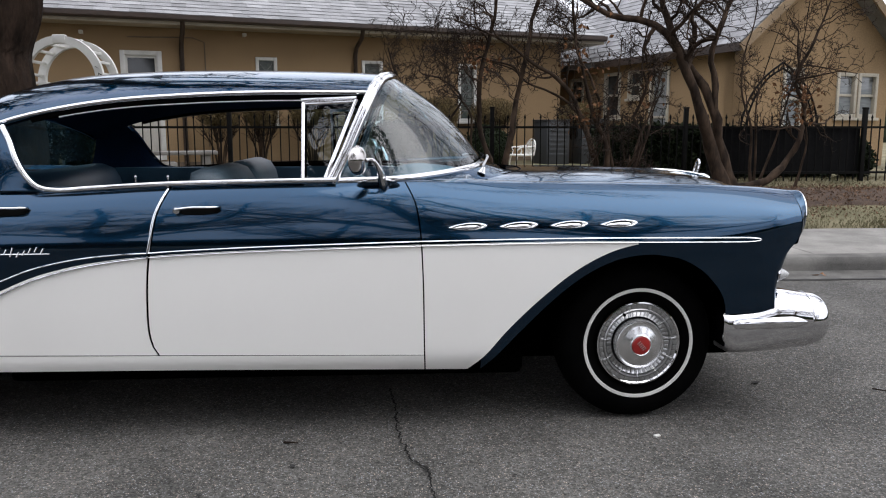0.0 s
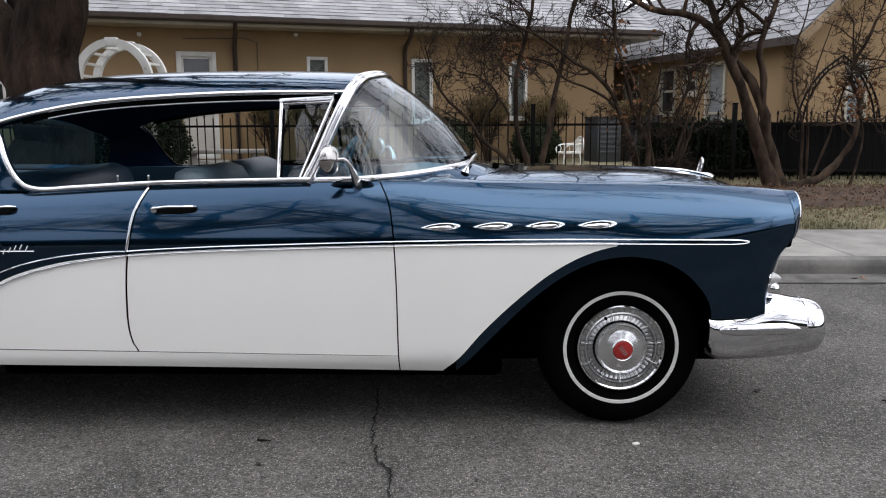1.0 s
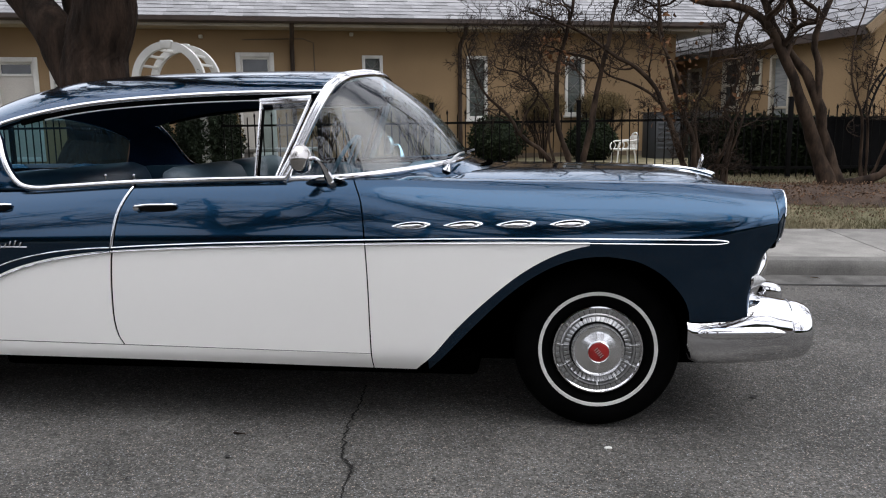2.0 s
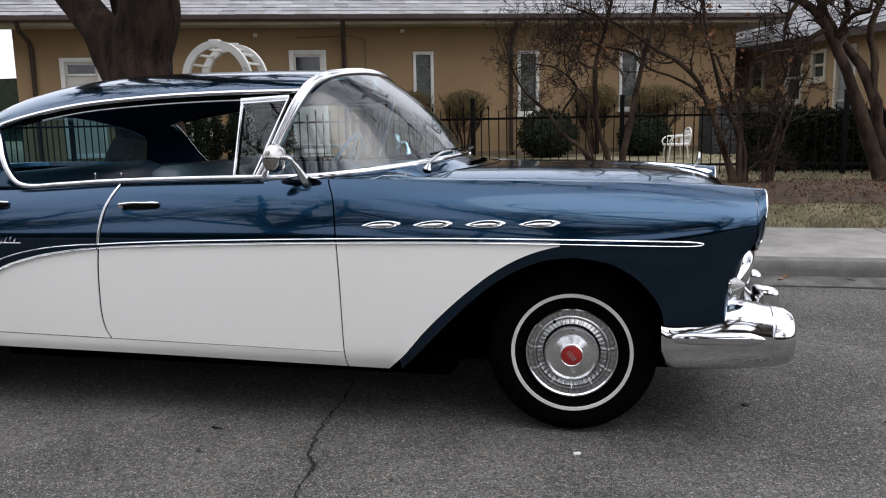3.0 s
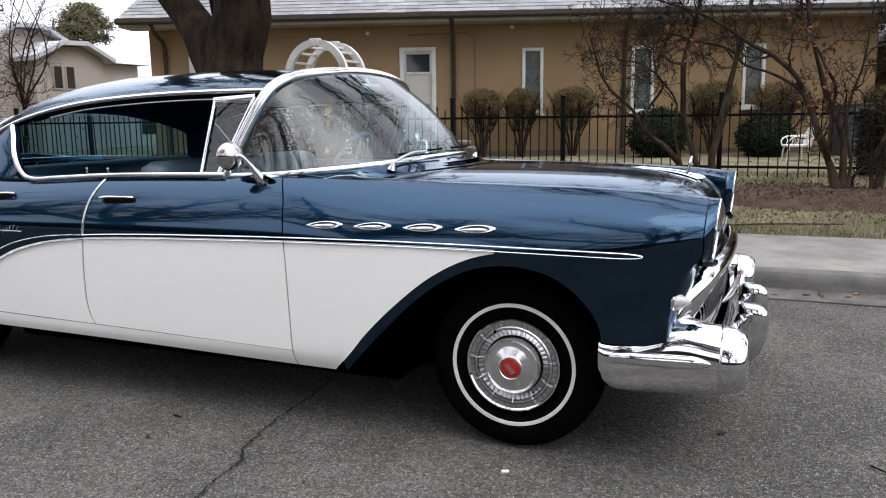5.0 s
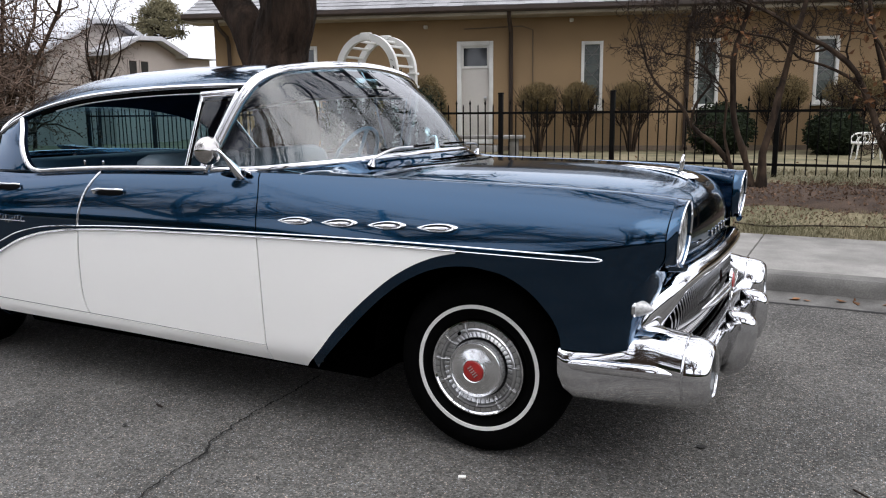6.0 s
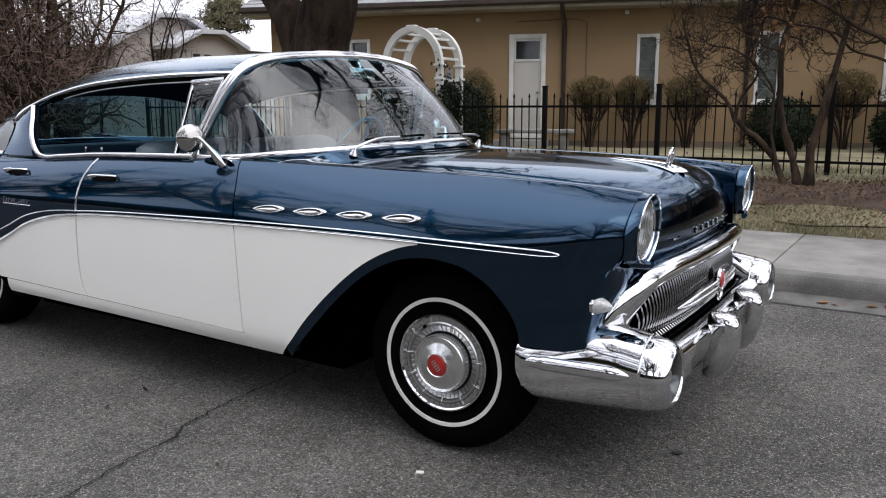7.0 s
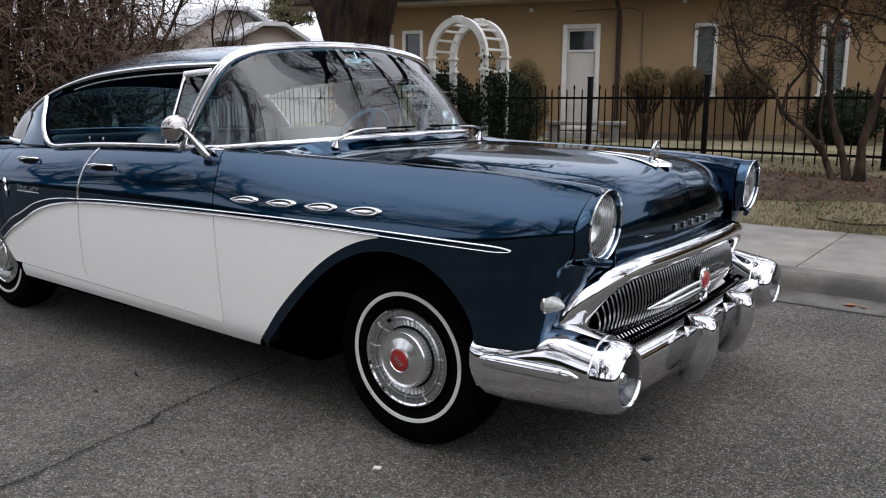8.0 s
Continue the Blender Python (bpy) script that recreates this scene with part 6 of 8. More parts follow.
# ---- garden: fence, arbour, trees, shrubs ----
class Pile:
    """Gathers many small tubes and leaves into one mesh."""

    def __init__(self):
        self.v, self.f = [], []

    def tube(self, pts, radii, n, furrow=0.0):
        pts = np.array(pts, float)
        k = len(pts)
        t = np.gradient(pts, axis=0)
        t /= np.linalg.norm(t, axis=1)[:, None] + 1e-9
        ref = np.array((0.31, 0.87, 0.38)) if abs(t[0, 2]) > 0.8 else np.array((0.1, 0.05, 1.0))
        a = np.cross(t, ref)
        a /= np.linalg.norm(a, axis=1)[:, None] + 1e-9
        b = np.cross(t, a)
        base = len(self.v)
        w = np.arange(n) * 2 * math.pi / n
        r = np.array(radii, float)[:, None, None]
        ring = pts[:, None, :] + r * (np.cos(w)[None, :, None] * a[:, None, :] + np.sin(w)[None, :, None] * b[:, None, :])
        if furrow:
            for i in range(k):
                for j in range(n):
                    q = Vector((math.cos(w[j]) * 8, math.sin(w[j]) * 8, pts[i, 2] * 2.2))
                    f = 1 - 2.2 * abs(noise.noise(q)) + 0.5 * noise.noise(q * 2.3)
                    ring[i, j] = pts[i] + (ring[i, j] - pts[i]) * (1 + furrow * f)
        self.v += ring.reshape(-1, 3).tolist()
        for i in range(k - 1):
            for j in range(n):
                j2 = (j + 1) % n
                self.f.append((base + i * n + j, base + i * n + j2, base + (i + 1) * n + j2, base + (i + 1) * n + j))

    def leaf(self, p, size, rng, up=0.0, long=1.6):
        d = Vector((rng.gauss(0, 1), rng.gauss(0, 1), rng.gauss(0, 1) + up)).normalized()
        s = d.cross(Vector((rng.gauss(0, 1), rng.gauss(0, 1), rng.gauss(0, 1)))).normalized()
        p = Vector(p)
        c = d.cross(s) * size * 0.25
        base = len(self.v)
        for q in (p, p + d * size * long * 0.5 + s * size * 0.5 + c, p + d * size * long, p + d * size * long * 0.5 - s * size * 0.5 + c):
            self.v.append(tuple(q))
        self.f.append((base, base + 1, base + 2, base + 3))

    def part(self, name, mat, parent=None, label="", smooth=True):
        me = bpy.data.meshes.new(name)
        me.from_pydata(self.v, [], self.f)
        me.materials.append(mat)
        if smooth:
            me.shade_smooth()
        ob = new(name, me)
        if parent:
            ob.parent = parent
        if label:
            ob["label"] = label
        return ob


def wander(rng, start, way, length, bend, lift, n):
    pts, p, d = [Vector(start)], Vector(start), Vector(way).normalized()
    for _ in range(n):
        d = (d + Vector((rng.gauss(0, bend), rng.gauss(0, bend), rng.gauss(0, bend) + lift))).normalized()
        p = p + d * (length / n)
        pts.append(p.copy())
    return pts


def ramify(rng, wood, twigs, line, radii, depth, reach, lift=0.06, count=None, from_=0.3, bend=0.30, thin=False):
    """Side branches along a line, and theirs in turn, down to twigs."""
    n = len(line)
    count = count or ((9, 5, 3, 2) if thin else (14, 7, 4, 3))[min(3, 4 - depth)]
    for k in range(count):
        t = from_ + (1 - from_) * (k + rng.random()) / count
        i = min(n - 2, int(t * (n - 1)))
        f = t * (n - 1) - i
        p = line[i].lerp(line[i + 1], f)
        along = (line[i + 1] - line[i]).normalized()
        out = along.cross(Vector((rng.gauss(0, 1), rng.gauss(0, 1), rng.gauss(0, 1)))).normalized()
        way = along * rng.uniform(0.3, 0.9) + out * rng.uniform(0.6, 1.1)
        r0 = max(0.0034, min(radii[i] * rng.uniform(0.45, 0.7), 0.6 * radii[i]))
        length = reach * rng.uniform(0.6, 1.25)
        sub = wander(rng, p, way, length, bend, lift, 7 if depth > 2 else (5 if depth > 1 else 4))
        rr = list(np.linspace(r0, max(0.0022, r0 * 0.35), len(sub)))
        (wood if depth > 2 else twigs).tube(sub, rr, 6 if depth > 2 else (4 if depth == 2 else 3))
        if depth > 1:
            ramify(rng, wood, twigs, sub, rr, depth - 1, reach * 0.5, lift, None, 0.25, bend, thin)


def bare_tree(name, place, stems, seed, depth=3, reach=1.0, tags=None, bark=BARK_SMOOTH, leaves=(), count=None, from_=0.35, withered=LEAF_DRY, thin=False, twig=None):
    """stems: (points relative to the foot, foot radius, tip radius)."""
    rng = random.Random(seed)
    tree = thing(name, place, 0, **tags)
    wood, twigs, dry = Pile(), Pile(), Pile()
    for pts, r0, r1 in stems:
        line = path3(pts, 22)
        line = [p + Vector((rng.gauss(0, r0 * 0.13), rng.gauss(0, r0 * 0.13), 0)) * (0 if i == 0 else 1) for i, p in enumerate(line)]
        radii = [r0 + (r1 - r0) * (i / 21) ** 0.8 for i in range(22)]
        if bark is BARK_SMOOTH:
            radii = [r * (1 + rng.gauss(0, 0.10)) for r in radii]
        low = pts[0][2] < 0.3
        radii[0] *= 1.35 if low else 0.55
        radii[1] *= 1.12 if low else 0.9
        if bark is BARK:
            fine = path3([tuple(p) for p in line], 160)
            wood.tube(fine, list(np.interp(np.linspace(0, 21, 160), range(22), radii)), 96 if r0 > 0.25 else 24, 0.06)
        else:
            wood.tube(line, radii, 12)
        ramify(rng, wood, twigs, line, radii, depth, reach, count=count, from_=from_, thin=thin)
    for c, spread, n in leaves:
        for _ in range(n):
            dry.leaf((c[0] + rng.gauss(0, spread), c[1] + rng.gauss(0, spread), c[2] + rng.gauss(0, spread)), rng.uniform(0.03, 0.06) * (1 if withered is LEAF_DRY else 0.7), rng, -0.6)
    wood.part("trunk", bark, tree)
    twigs.part("crown", twig or TWIG, tree, "tangle of bare twigs")
    if leaves:
        dry.part("dry_leaves", withered, tree, "few withered orange-brown leaves" if withered is LEAF_DRY else "withered dark brown leaves", False)
    return tree


MYRTLE = dict(label="bare multi-stemmed crape myrtle with knotted branches in the mulch bed", category="tree", group="garden trees")
def stem(flat, depth=0.0):
    """Stem points given as (sideways, up), drifting back by depth towards the tip."""
    n = len(flat) - 1
    return [(x, depth * i / n + (0.05 * math.sin(2.3 * i + 7 * flat[0][0]) if i else 0.0), z) for i, (x, z) in enumerate(flat)]


bare_tree("tree", (0.20, 5.70, 0.42), [
    (stem([(-0.11, 0), (-0.24, 0.30), (-0.40, 0.51), (-0.65, 0.69), (-0.78, 0.91), (-1.04, 1.16), (-1.24, 1.48), (-1.34, 1.85)], 0.2), 0.036, 0.008),
    (stem([(-0.65, 0.69), (-0.60, 0.94), (-0.44, 1.21), (-0.69, 1.45), (-0.96, 1.53), (-0.91, 1.72)], -0.15), 0.019, 0.006),
    (stem([(-0.20, 0.25), (-0.30, 0.62), (-0.31, 1.03), (-0.41, 1.18), (-0.57, 1.39), (-0.6, 1.9)], 0.3), 0.018, 0.006),
    (stem([(0.02, 0), (-0.03, 0.25), (-0.11, 0.52), (-0.20, 0.82), (-0.23, 1.26), (-0.20, 1.55), (-0.16, 1.70), (-0.05, 2.2), (-0.1, 3.3)], -0.1), 0.046, 0.010),
    (stem([(0.12, 0), (0.11, 0.43), (0.21, 0.82), (0.26, 1.16), (0.34, 1.59), (0.40, 1.80), (0.45, 2.1), (0.7, 3.0), (0.8, 4.2)], 0.2), 0.047, 0.010),
    (stem([(0.29, 1.47), (0.20, 1.59), (-0.13, 1.68), (-0.36, 1.76), (-0.7, 1.70)], -0.2), 0.017, 0.005),
], 11, 4, 0.62, MYRTLE, leaves=[((-0.16, -0.03, 1.68), 0.09, 34), ((-0.32, -0.2, 1.75), 0.10, 26)], count=10, from_=0.42, thin=True)
bare_tree("tree", (1.66, 5.78, 0.42), [
    (stem([(-0.03, 0), (-0.18, 0.43), (-0.27, 0.67), (-0.44, 1.07), (-0.56, 1.31), (-0.80, 1.50), (-1.07, 1.66), (-1.34, 1.86), (-1.65, 2.00), (-2.0, 2.14)], -0.3), 0.050, 0.009),
    (stem([(-0.29, 0.92), (-0.56, 1.19), (-0.79, 1.32), (-1.06, 1.42), (-1.21, 1.58), (-1.46, 1.67), (-1.82, 1.73)], 0.2), 0.022, 0.005),
    (stem([(0.00, 0), (0.00, 0.43), (-0.05, 0.67), (-0.15, 0.91), (-0.31, 1.39), (-0.38, 1.66), (-0.43, 1.93), (-0.5, 2.8), (-0.3, 3.8)], 0.1), 0.038, 0.009),
    (stem([(-0.15, 0.91), (-0.13, 1.12), (-0.23, 1.33), (-0.32, 1.51), (-0.48, 1.81), (-0.5, 2.5)], -0.2), 0.022, 0.006),
    (stem([(0.04, 0), (0.07, 0.31), (0.00, 0.76), (0.04, 1.06), (0.13, 1.35), (0.2, 2.0)], 0.3), 0.026, 0.006),
    (stem([(-0.05, 0), (-0.13, 0.3), (-0.2, 0.55), (-0.34, 0.8), (-0.40, 1.0)], -0.1), 0.024, 0.006),
], 12, 4, 0.55, MYRTLE, leaves=[((-0.35, -0.05, 1.05), 0.13, 60), ((-0.55, -0.1, 1.75), 0.12, 30), ((-0.2, 0.0, 1.6), 0.14, 24)], count=10, from_=0.45, thin=True)
bare_tree("tree", (1.98, 5.85, 0.43), [
    (stem([(0.00, 0), (0.05, 0.39), (0.11, 0.75), (0.02, 0.98), (0.11, 1.16), (0.17, 1.39), (0.13, 1.62), (0.2, 2.3)], 0.1), 0.030, 0.008),
    (stem([(-0.03, 0), (-0.05, 0.30), (0.00, 0.48), (0.06, 0.69), (0.22, 1.10), (0.3, 1.6)], -0.1), 0.024, 0.006),
    (stem([(-0.22, 0.02), (-0.22, 0.15), (-0.13, 0.27), (-0.05, 0.33), (0.0, 0.5)], 0.05), 0.018, 0.010),
    (stem([(0.04, 0), (0.11, 0.42), (0.22, 0.78), (0.30, 1.01), (0.45, 1.4)], 0.2), 0.026, 0.006),
], 15, 4, 0.42, MYRTLE, leaves=[((0.1, 0.0, 1.3), 0.15, 12)], count=9, from_=0.35, thin=True)
bare_tree("tree", (3.40, 6.10, 0.44), [
    (stem([(-0.06, 0), (-0.27, 0.52), (-0.48, 1.04), (-0.70, 1.54), (-0.86, 1.84), (-1.08, 2.05), (-1.34, 2.19), (-1.72, 2.22), (-2.07, 2.38), (-2.9, 2.75)], -0.3), 0.096, 0.014),
    (stem([(0.04, 0), (-0.14, 0.56), (-0.25, 1.08), (-0.44, 1.46), (-0.69, 1.79), (-0.86, 2.13), (-0.94, 2.49), (-1.1, 3.4), (-1.5, 4.8)], 0.25), 0.082, 0.016),
    (stem([(-0.25, 1.08), (-0.25, 1.46), (-0.33, 1.75), (-0.24, 2.04), (-0.11, 2.32), (0.1, 3.0), (0.2, 4.2)], 0.2), 0.052, 0.012),
    (stem([(0.10, 0.02), (0.31, 0.06), (0.56, 0.17), (0.81, 0.39), (0.95, 0.73), (0.98, 1.11), (0.90, 1.45), (1.03, 1.86), (1.3, 2.5)], 0.15), 0.062, 0.010),
    (stem([(-0.65, 1.79), (-0.62, 2.04), (-0.71, 2.25), (-0.56, 2.45), (-0.5, 3.2)], -0.4), 0.040, 0.010),
    (stem([(-0.24, 2.04), (-0.42, 2.16), (-0.67, 2.29), (-1.1, 2.6)], -0.3), 0.026, 0.008),
], 13, 4, 0.70, dict(MYRTLE, label="larger bare crape myrtle with crossing trunks and low side limb"), leaves=[((0.93, 0.1, 1.28), 0.11, 60), ((0.98, 0.08, 1.05), 0.10, 40), ((-1.9, -0.3, 2.3), 0.2, 14)], count=15, from_=0.36, thin=True)
bare_tree("tree", (3.82, 6.35, 0.45), [
    (stem([(0, 0), (-0.02, 0.25), (-0.06, 0.8), (-0.18, 1.3), (-0.17, 1.85), (-0.08, 2.2), (0.0, 2.9)], 0.1), 0.022, 0.006),
    (stem([(0.03, 0), (0.02, 0.7), (-0.06, 1.05), (0.06, 1.55), (0.2, 2.1)], -0.1), 0.020, 0.005),
    (stem([(0.05, 0), (0.3, 0.6), (0.42, 1.2), (0.62, 1.8), (0.7, 2.6)], 0.1), 0.020, 0.005),
    (stem([(0.6, 0), (0.75, 0.6), (0.72, 1.2), (0.95, 1.8)], 0.1), 0.018, 0.005),
], 14, 4, 0.40, MYRTLE, leaves=[((0.35, 0.0, 1.2), 0.2, 10)], count=9, from_=0.3, thin=True)
bare_tree("tree", (-5.0, 4.45, 0.30), [
    ([(-0.18, 0, -0.1), (-0.21, 0, 0.8), (-0.19, 0, 1.4), (-0.14, 0.0, 1.95), (-0.05, 0.0, 2.45), (0.20, 0.1, 3.6), (0.5, 0.4, 5.5), (0.4, 0.8, 7.5), (0.9, 1.2, 9.5)], 0.43, 0.10),
    ([(-0.22, 0.25, 1.3), (-0.40, 0.28, 2.0), (-0.58, 0.32, 2.5), (-0.95, 0.5, 3.6), (-1.2, 0.9, 5.4), (-1.0, 1.6, 7.0)], 0.19, 0.05),
    ([(-0.22, -0.05, 1.15), (-0.40, -0.05, 1.6), (-0.70, -0.05, 2.1), (-1.0, -0.05, 2.55), (-1.6, 0.05, 3.6), (-2.4, 0.0, 5.6), (-2.8, 0.2, 7.6)], 0.25, 0.07),
    ([(0.0, 0.02, 2.5), (0.6, -0.6, 3.6), (1.8, -1.3, 5.0), (3.2, -1.6, 6.2), (4.6, -1.8, 7.0)], 0.20, 0.05),
    ([(0.2, 0.2, 3.0), (1.0, 1.2, 4.2), (2.4, 2.2, 5.6), (4.0, 2.8, 6.8), (5.4, 3.0, 7.4), (7.4, 3.0, 7.0)], 0.18, 0.04),
    ([(0.4, 0.4, 4.6), (1.6, 0.9, 5.4), (3.4, 1.2, 6.3), (5.2, 1.3, 6.6), (7.0, 1.5, 6.0), (8.2, 1.6, 5.0)], 0.15, 0.03),
    ([(0.3, 0.3, 5.0), (1.2, 2.0, 6.4), (2.8, 3.8, 7.8), (4.6, 4.8, 8.6), (6.6, 5.4, 8.2)], 0.14, 0.03),
    ([(0.5, 0.3, 5.2), (2.2, -0.6, 6.6), (4.4, -1.8, 7.8), (6.2, -3.4, 8.4), (7.6, -5.2, 8.8)], 0.14, 0.03),
    ([(0.45, 0.5, 6.0), (2.6, 0.6, 7.4), (4.8, 0.2, 8.2), (7.0, -0.4, 8.3), (9.0, -1.2, 7.8)], 0.13, 0.03),
], 21, 4, 1.9, dict(label="big old street tree with a forked dark furrowed trunk", category="tree", group="garden trees"), BARK, count=13, from_=0.36)


# iron fence along the lawn
def iron_fence():
    fence = thing("fence", (0, 7.12, 0), 0, label="black wrought-iron picket fence with taller posts", category="fence")
    bm = bmesh.new()
    box(bm, (-0.03, -0.03, 0.30), (0.03, 0.03, 1.55), 0.003)
    box(bm, (-0.036, -0.036, 1.55), (0.036, 0.036, 1.575), 0.006)
    post = part("post", bm, IRON, fence)
    xs = [-12.2, -10.4, -8.2, -6.12, -4.95, -3.38, -1.74, 0.32, 3.14, 5.82, 8.0]
    for i, x in enumerate(xs):
        o = post if i == 0 else new("post", post.data)
        o.parent = fence
        o.matrix_basis = pose(x, 0, 0)
    for a, b in zip(xs, xs[1:]):
        if a == -6.12:
            continue
        for z in (1.285, 0.625):
            bm = bmesh.new()
            box(bm, (a + 0.03, -0.014, z - 0.016), (b - 0.03, 0.014, z + 0.016))
            part("rail", bm, IRON, fence)
    bm = bmesh.new()
    box(bm, (-0.007, -0.007, 0.50), (0.007, 0.007, 1.40))
    tip = [(-0.007, 1.40), (-0.016, 1.425), (0.0, 1.475), (0.016, 1.425), (0.007, 1.40)]
    rows = [[(x, y, z) for x, z in tip] for y in (-0.005, 0.005)]
    vs = grid(bm, rows, wrap_v=True)
    bm.faces.new(vs[0][::-1])
    bm.faces.new(vs[1])
    tall = part("picket", bm, IRON, fence, "", 0)
    bm = bmesh.new()
    box(bm, (-0.007, -0.007, 0.50), (0.007, 0.007, 1.385))
    rows = [[(s * 0.007, 0.007 * c, 1.385), (0, 0, 1.42)] for s, c in ((-1, -1), (1, -1), (1, 1), (-1, 1))]
    for r in range(4):
        bm.faces.new([bm.verts.new(rows[r][0]), bm.verts.new(rows[(r + 1) % 4][0]), bm.verts.new((0, 0, 1.42))])
    short = part("picket", bm, IRON, fence, "", 0)
    used, k = set(), 0
    for a, b in zip(xs, xs[1:]):
        if a == -6.12:
            continue
        n = max(1, round((b - a) / 0.118))
        for q in range(1, n):
            src = tall if k % 2 else short
            o = src if src.name not in used else new("picket", src.data)
            used.add(src.name)
            o.parent = fence
            o.matrix_basis = pose(a + (b - a) * q / n, 0, 0, random.gauss(0, 0.3), random.gauss(0, 0.4), 0)
            k += 1


iron_fence()


def arbour():
    arch = thing("garden_arbor", (-5.52, 6.9, 0.48), 0, label="white arched garden arbor with climbing vines", category="arbor")
    r, spring = 0.50, 1.44
    for y in (0.0, 0.56):
        bm = bmesh.new()
        outer = [(-r, z) for z in np.linspace(0, spring, 6)] + [(r * math.cos(a), spring + (r + 0.02) * math.sin(a)) for a in np.linspace(math.pi, 0, 25)][1:-1] + [(r, z) for z in np.linspace(spring, 0, 6)]
        sweep(bm, [Vector((x, y, z)) for x, z in outer], (0, -1, 0), [(-0.035, -0.052), (0.035, -0.052), (0.035, 0.052), (-0.035, 0.052)])
        part("arch_frame", bm, WHITE_PAINT, arch, "", 30)
        for x in (-r, r):
            for z in (spring - 0.02, spring - 0.22):
                bm = bmesh.new()
                box(bm, (x - 0.076, y - 0.055, z - 0.018), (x + 0.076, y + 0.055, z + 0.018), 0.006)
                part("collar", bm, WHITE_PAINT, arch)
        bm = bmesh.new()
        box(bm, (-0.085, y - 0.045, spring + r - 0.03), (0.085, y + 0.045, spring + r + 0.085), 0.012)
        part("keystone", bm, WHITE_PAINT, arch)
    for a in np.linspace(0.16, math.pi - 0.16, 9):
        x, z = r * math.cos(a), spring + r * math.sin(a)
        bm = bmesh.new()
        box(bm, (x - 0.018, 0.02, z - 0.018), (x + 0.018, 0.54, z + 0.018), 0.004)
        part("slat", bm, WHITE_PAINT, arch)
    for x in (-r, r):
        for z in (0.3, 0.6, 0.9, 1.2):
            bm = bmesh.new()
            box(bm, (x - 0.015, 0.02, z - 0.015), (x + 0.015, 0.54, z + 0.015), 0.004)
            part("slat", bm, WHITE_PAINT, arch)
    rng = random.Random(8)
    vine, leaf = Pile(), Pile()
    for s in range(16):
        x = rng.choice((-r, r))
        line = wander(rng, (x + rng.gauss(0, 0.05), rng.uniform(0, 0.56), 0), (0.0, 0, 1), rng.uniform(0.8, 1.5), 0.14, 0.1, 14)
        line = [Vector((x + (p.x - x) * 0.35, min(max(p.y, -0.05), 0.62), p.z)) for p in line]
        vine.tube(line, list(np.linspace(0.009, 0.004, 15)), 4)
        for p in line:
            for _ in range(44 if p.z < 1.2 else 14):
                leaf.leaf((p.x + rng.gauss(0, 0.07), p.y + rng.gauss(0, 0.07), p.z + rng.gauss(0, 0.07)), rng.uniform(0.025, 0.05), rng)
    vine.part("vine_stem", TWIG, arch)
    leaf.part("vine_leaves", HEDGE, arch, "dark climbing vine leaves", False)


arbour()


def leaf_mound(pile, rng, c, r, n, size, hollow=0.75, flat=0.0, long=1.6, up=0.0):
    for _ in range(n):
        d = Vector((rng.gauss(0, 1), rng.gauss(0, 1), rng.gauss(0, 1))).normalized()
        k = rng.uniform(hollow, 1.04) * (1 + 0.10 * noise.noise(d * 2.2 + Vector(c)))
        if d.z < 0:
            d.z *= 1 - flat
        pile.leaf((c[0] + d.x * r[0] * k, c[1] + d.y * r[1] * k, c[2] + d.z * r[2] * k), size * rng.uniform(0.7, 1.3), rng, up, long)


def core(name, c, r, mat, parent, seed=0):
    bm = bmesh.new()
    bmesh.ops.create_icosphere(bm, subdivisions=3, radius=1)
    for v in bm.verts:
        k = 1 + 0.14 * noise.noise(v.co * 2.5 + Vector((seed, 0, 0)))
        v.co = Vector((c[0] + v.co.x * r[0] * k, c[1] + v.co.y * r[1] * k, c[2] + v.co.z * r[2] * k))
    return part(name, bm, mat, parent, "", 180)


def vase_shrub(place, height, width, seed, tags):
    """A clipped twiggy ball on bare splayed stems."""
    rng = random.Random(seed)
    sh = thing("shrub", place, rng.uniform(0, 360), **tags)
    stems, twigs, leaf = Pile(), Pile(), Pile()
    ball = height * 0.775
    for k in range(9):
        a = 2 * math.pi * k / 9 + rng.uniform(-0.2, 0.2)
        out = width * rng.uniform(0.15, 0.42)
        line = path3([(0.05 * math.cos(a), 0.05 * math.sin(a), -0.05), (0.45 * out * math.cos(a), 0.45 * out * math.sin(a), height * 0.28), (out * math.cos(a), out * math.sin(a), height * 0.55), (out * 1.05 * math.cos(a), out * 1.05 * math.sin(a), height * 0.75)], 9)
        stems.tube(line, list(np.linspace(0.021, 0.009, 9)), 6)
        for q in range(40):
            p = line[rng.randint(4, 8)]
            t = wander(rng, p, (0.5 * math.cos(a) + rng.gauss(0, 0.5), 0.5 * math.sin(a) + rng.gauss(0, 0.5), 1.0), height * rng.uniform(0.16, 0.36), 0.12, 0.1, 4)
            t = [x for x in t if x.z < height * 1.01]
            if len(t) > 2:
                twigs.tube(t, list(np.linspace(0.005, 0.002, len(t))), 3)
    leaf_mound(leaf, rng, (0, 0, ball), (width * 0.5, width * 0.5, height * 0.235), 9000, 0.014, 0.45, 0.1, 3.6, 0.5)
    stems.part("stem", BARK_SMOOTH, sh)
    twigs.part("crown", TWIG, sh)
    leaf.part("foliage", SHRUB, sh, "thin brownish-green foliage", False)
    return sh


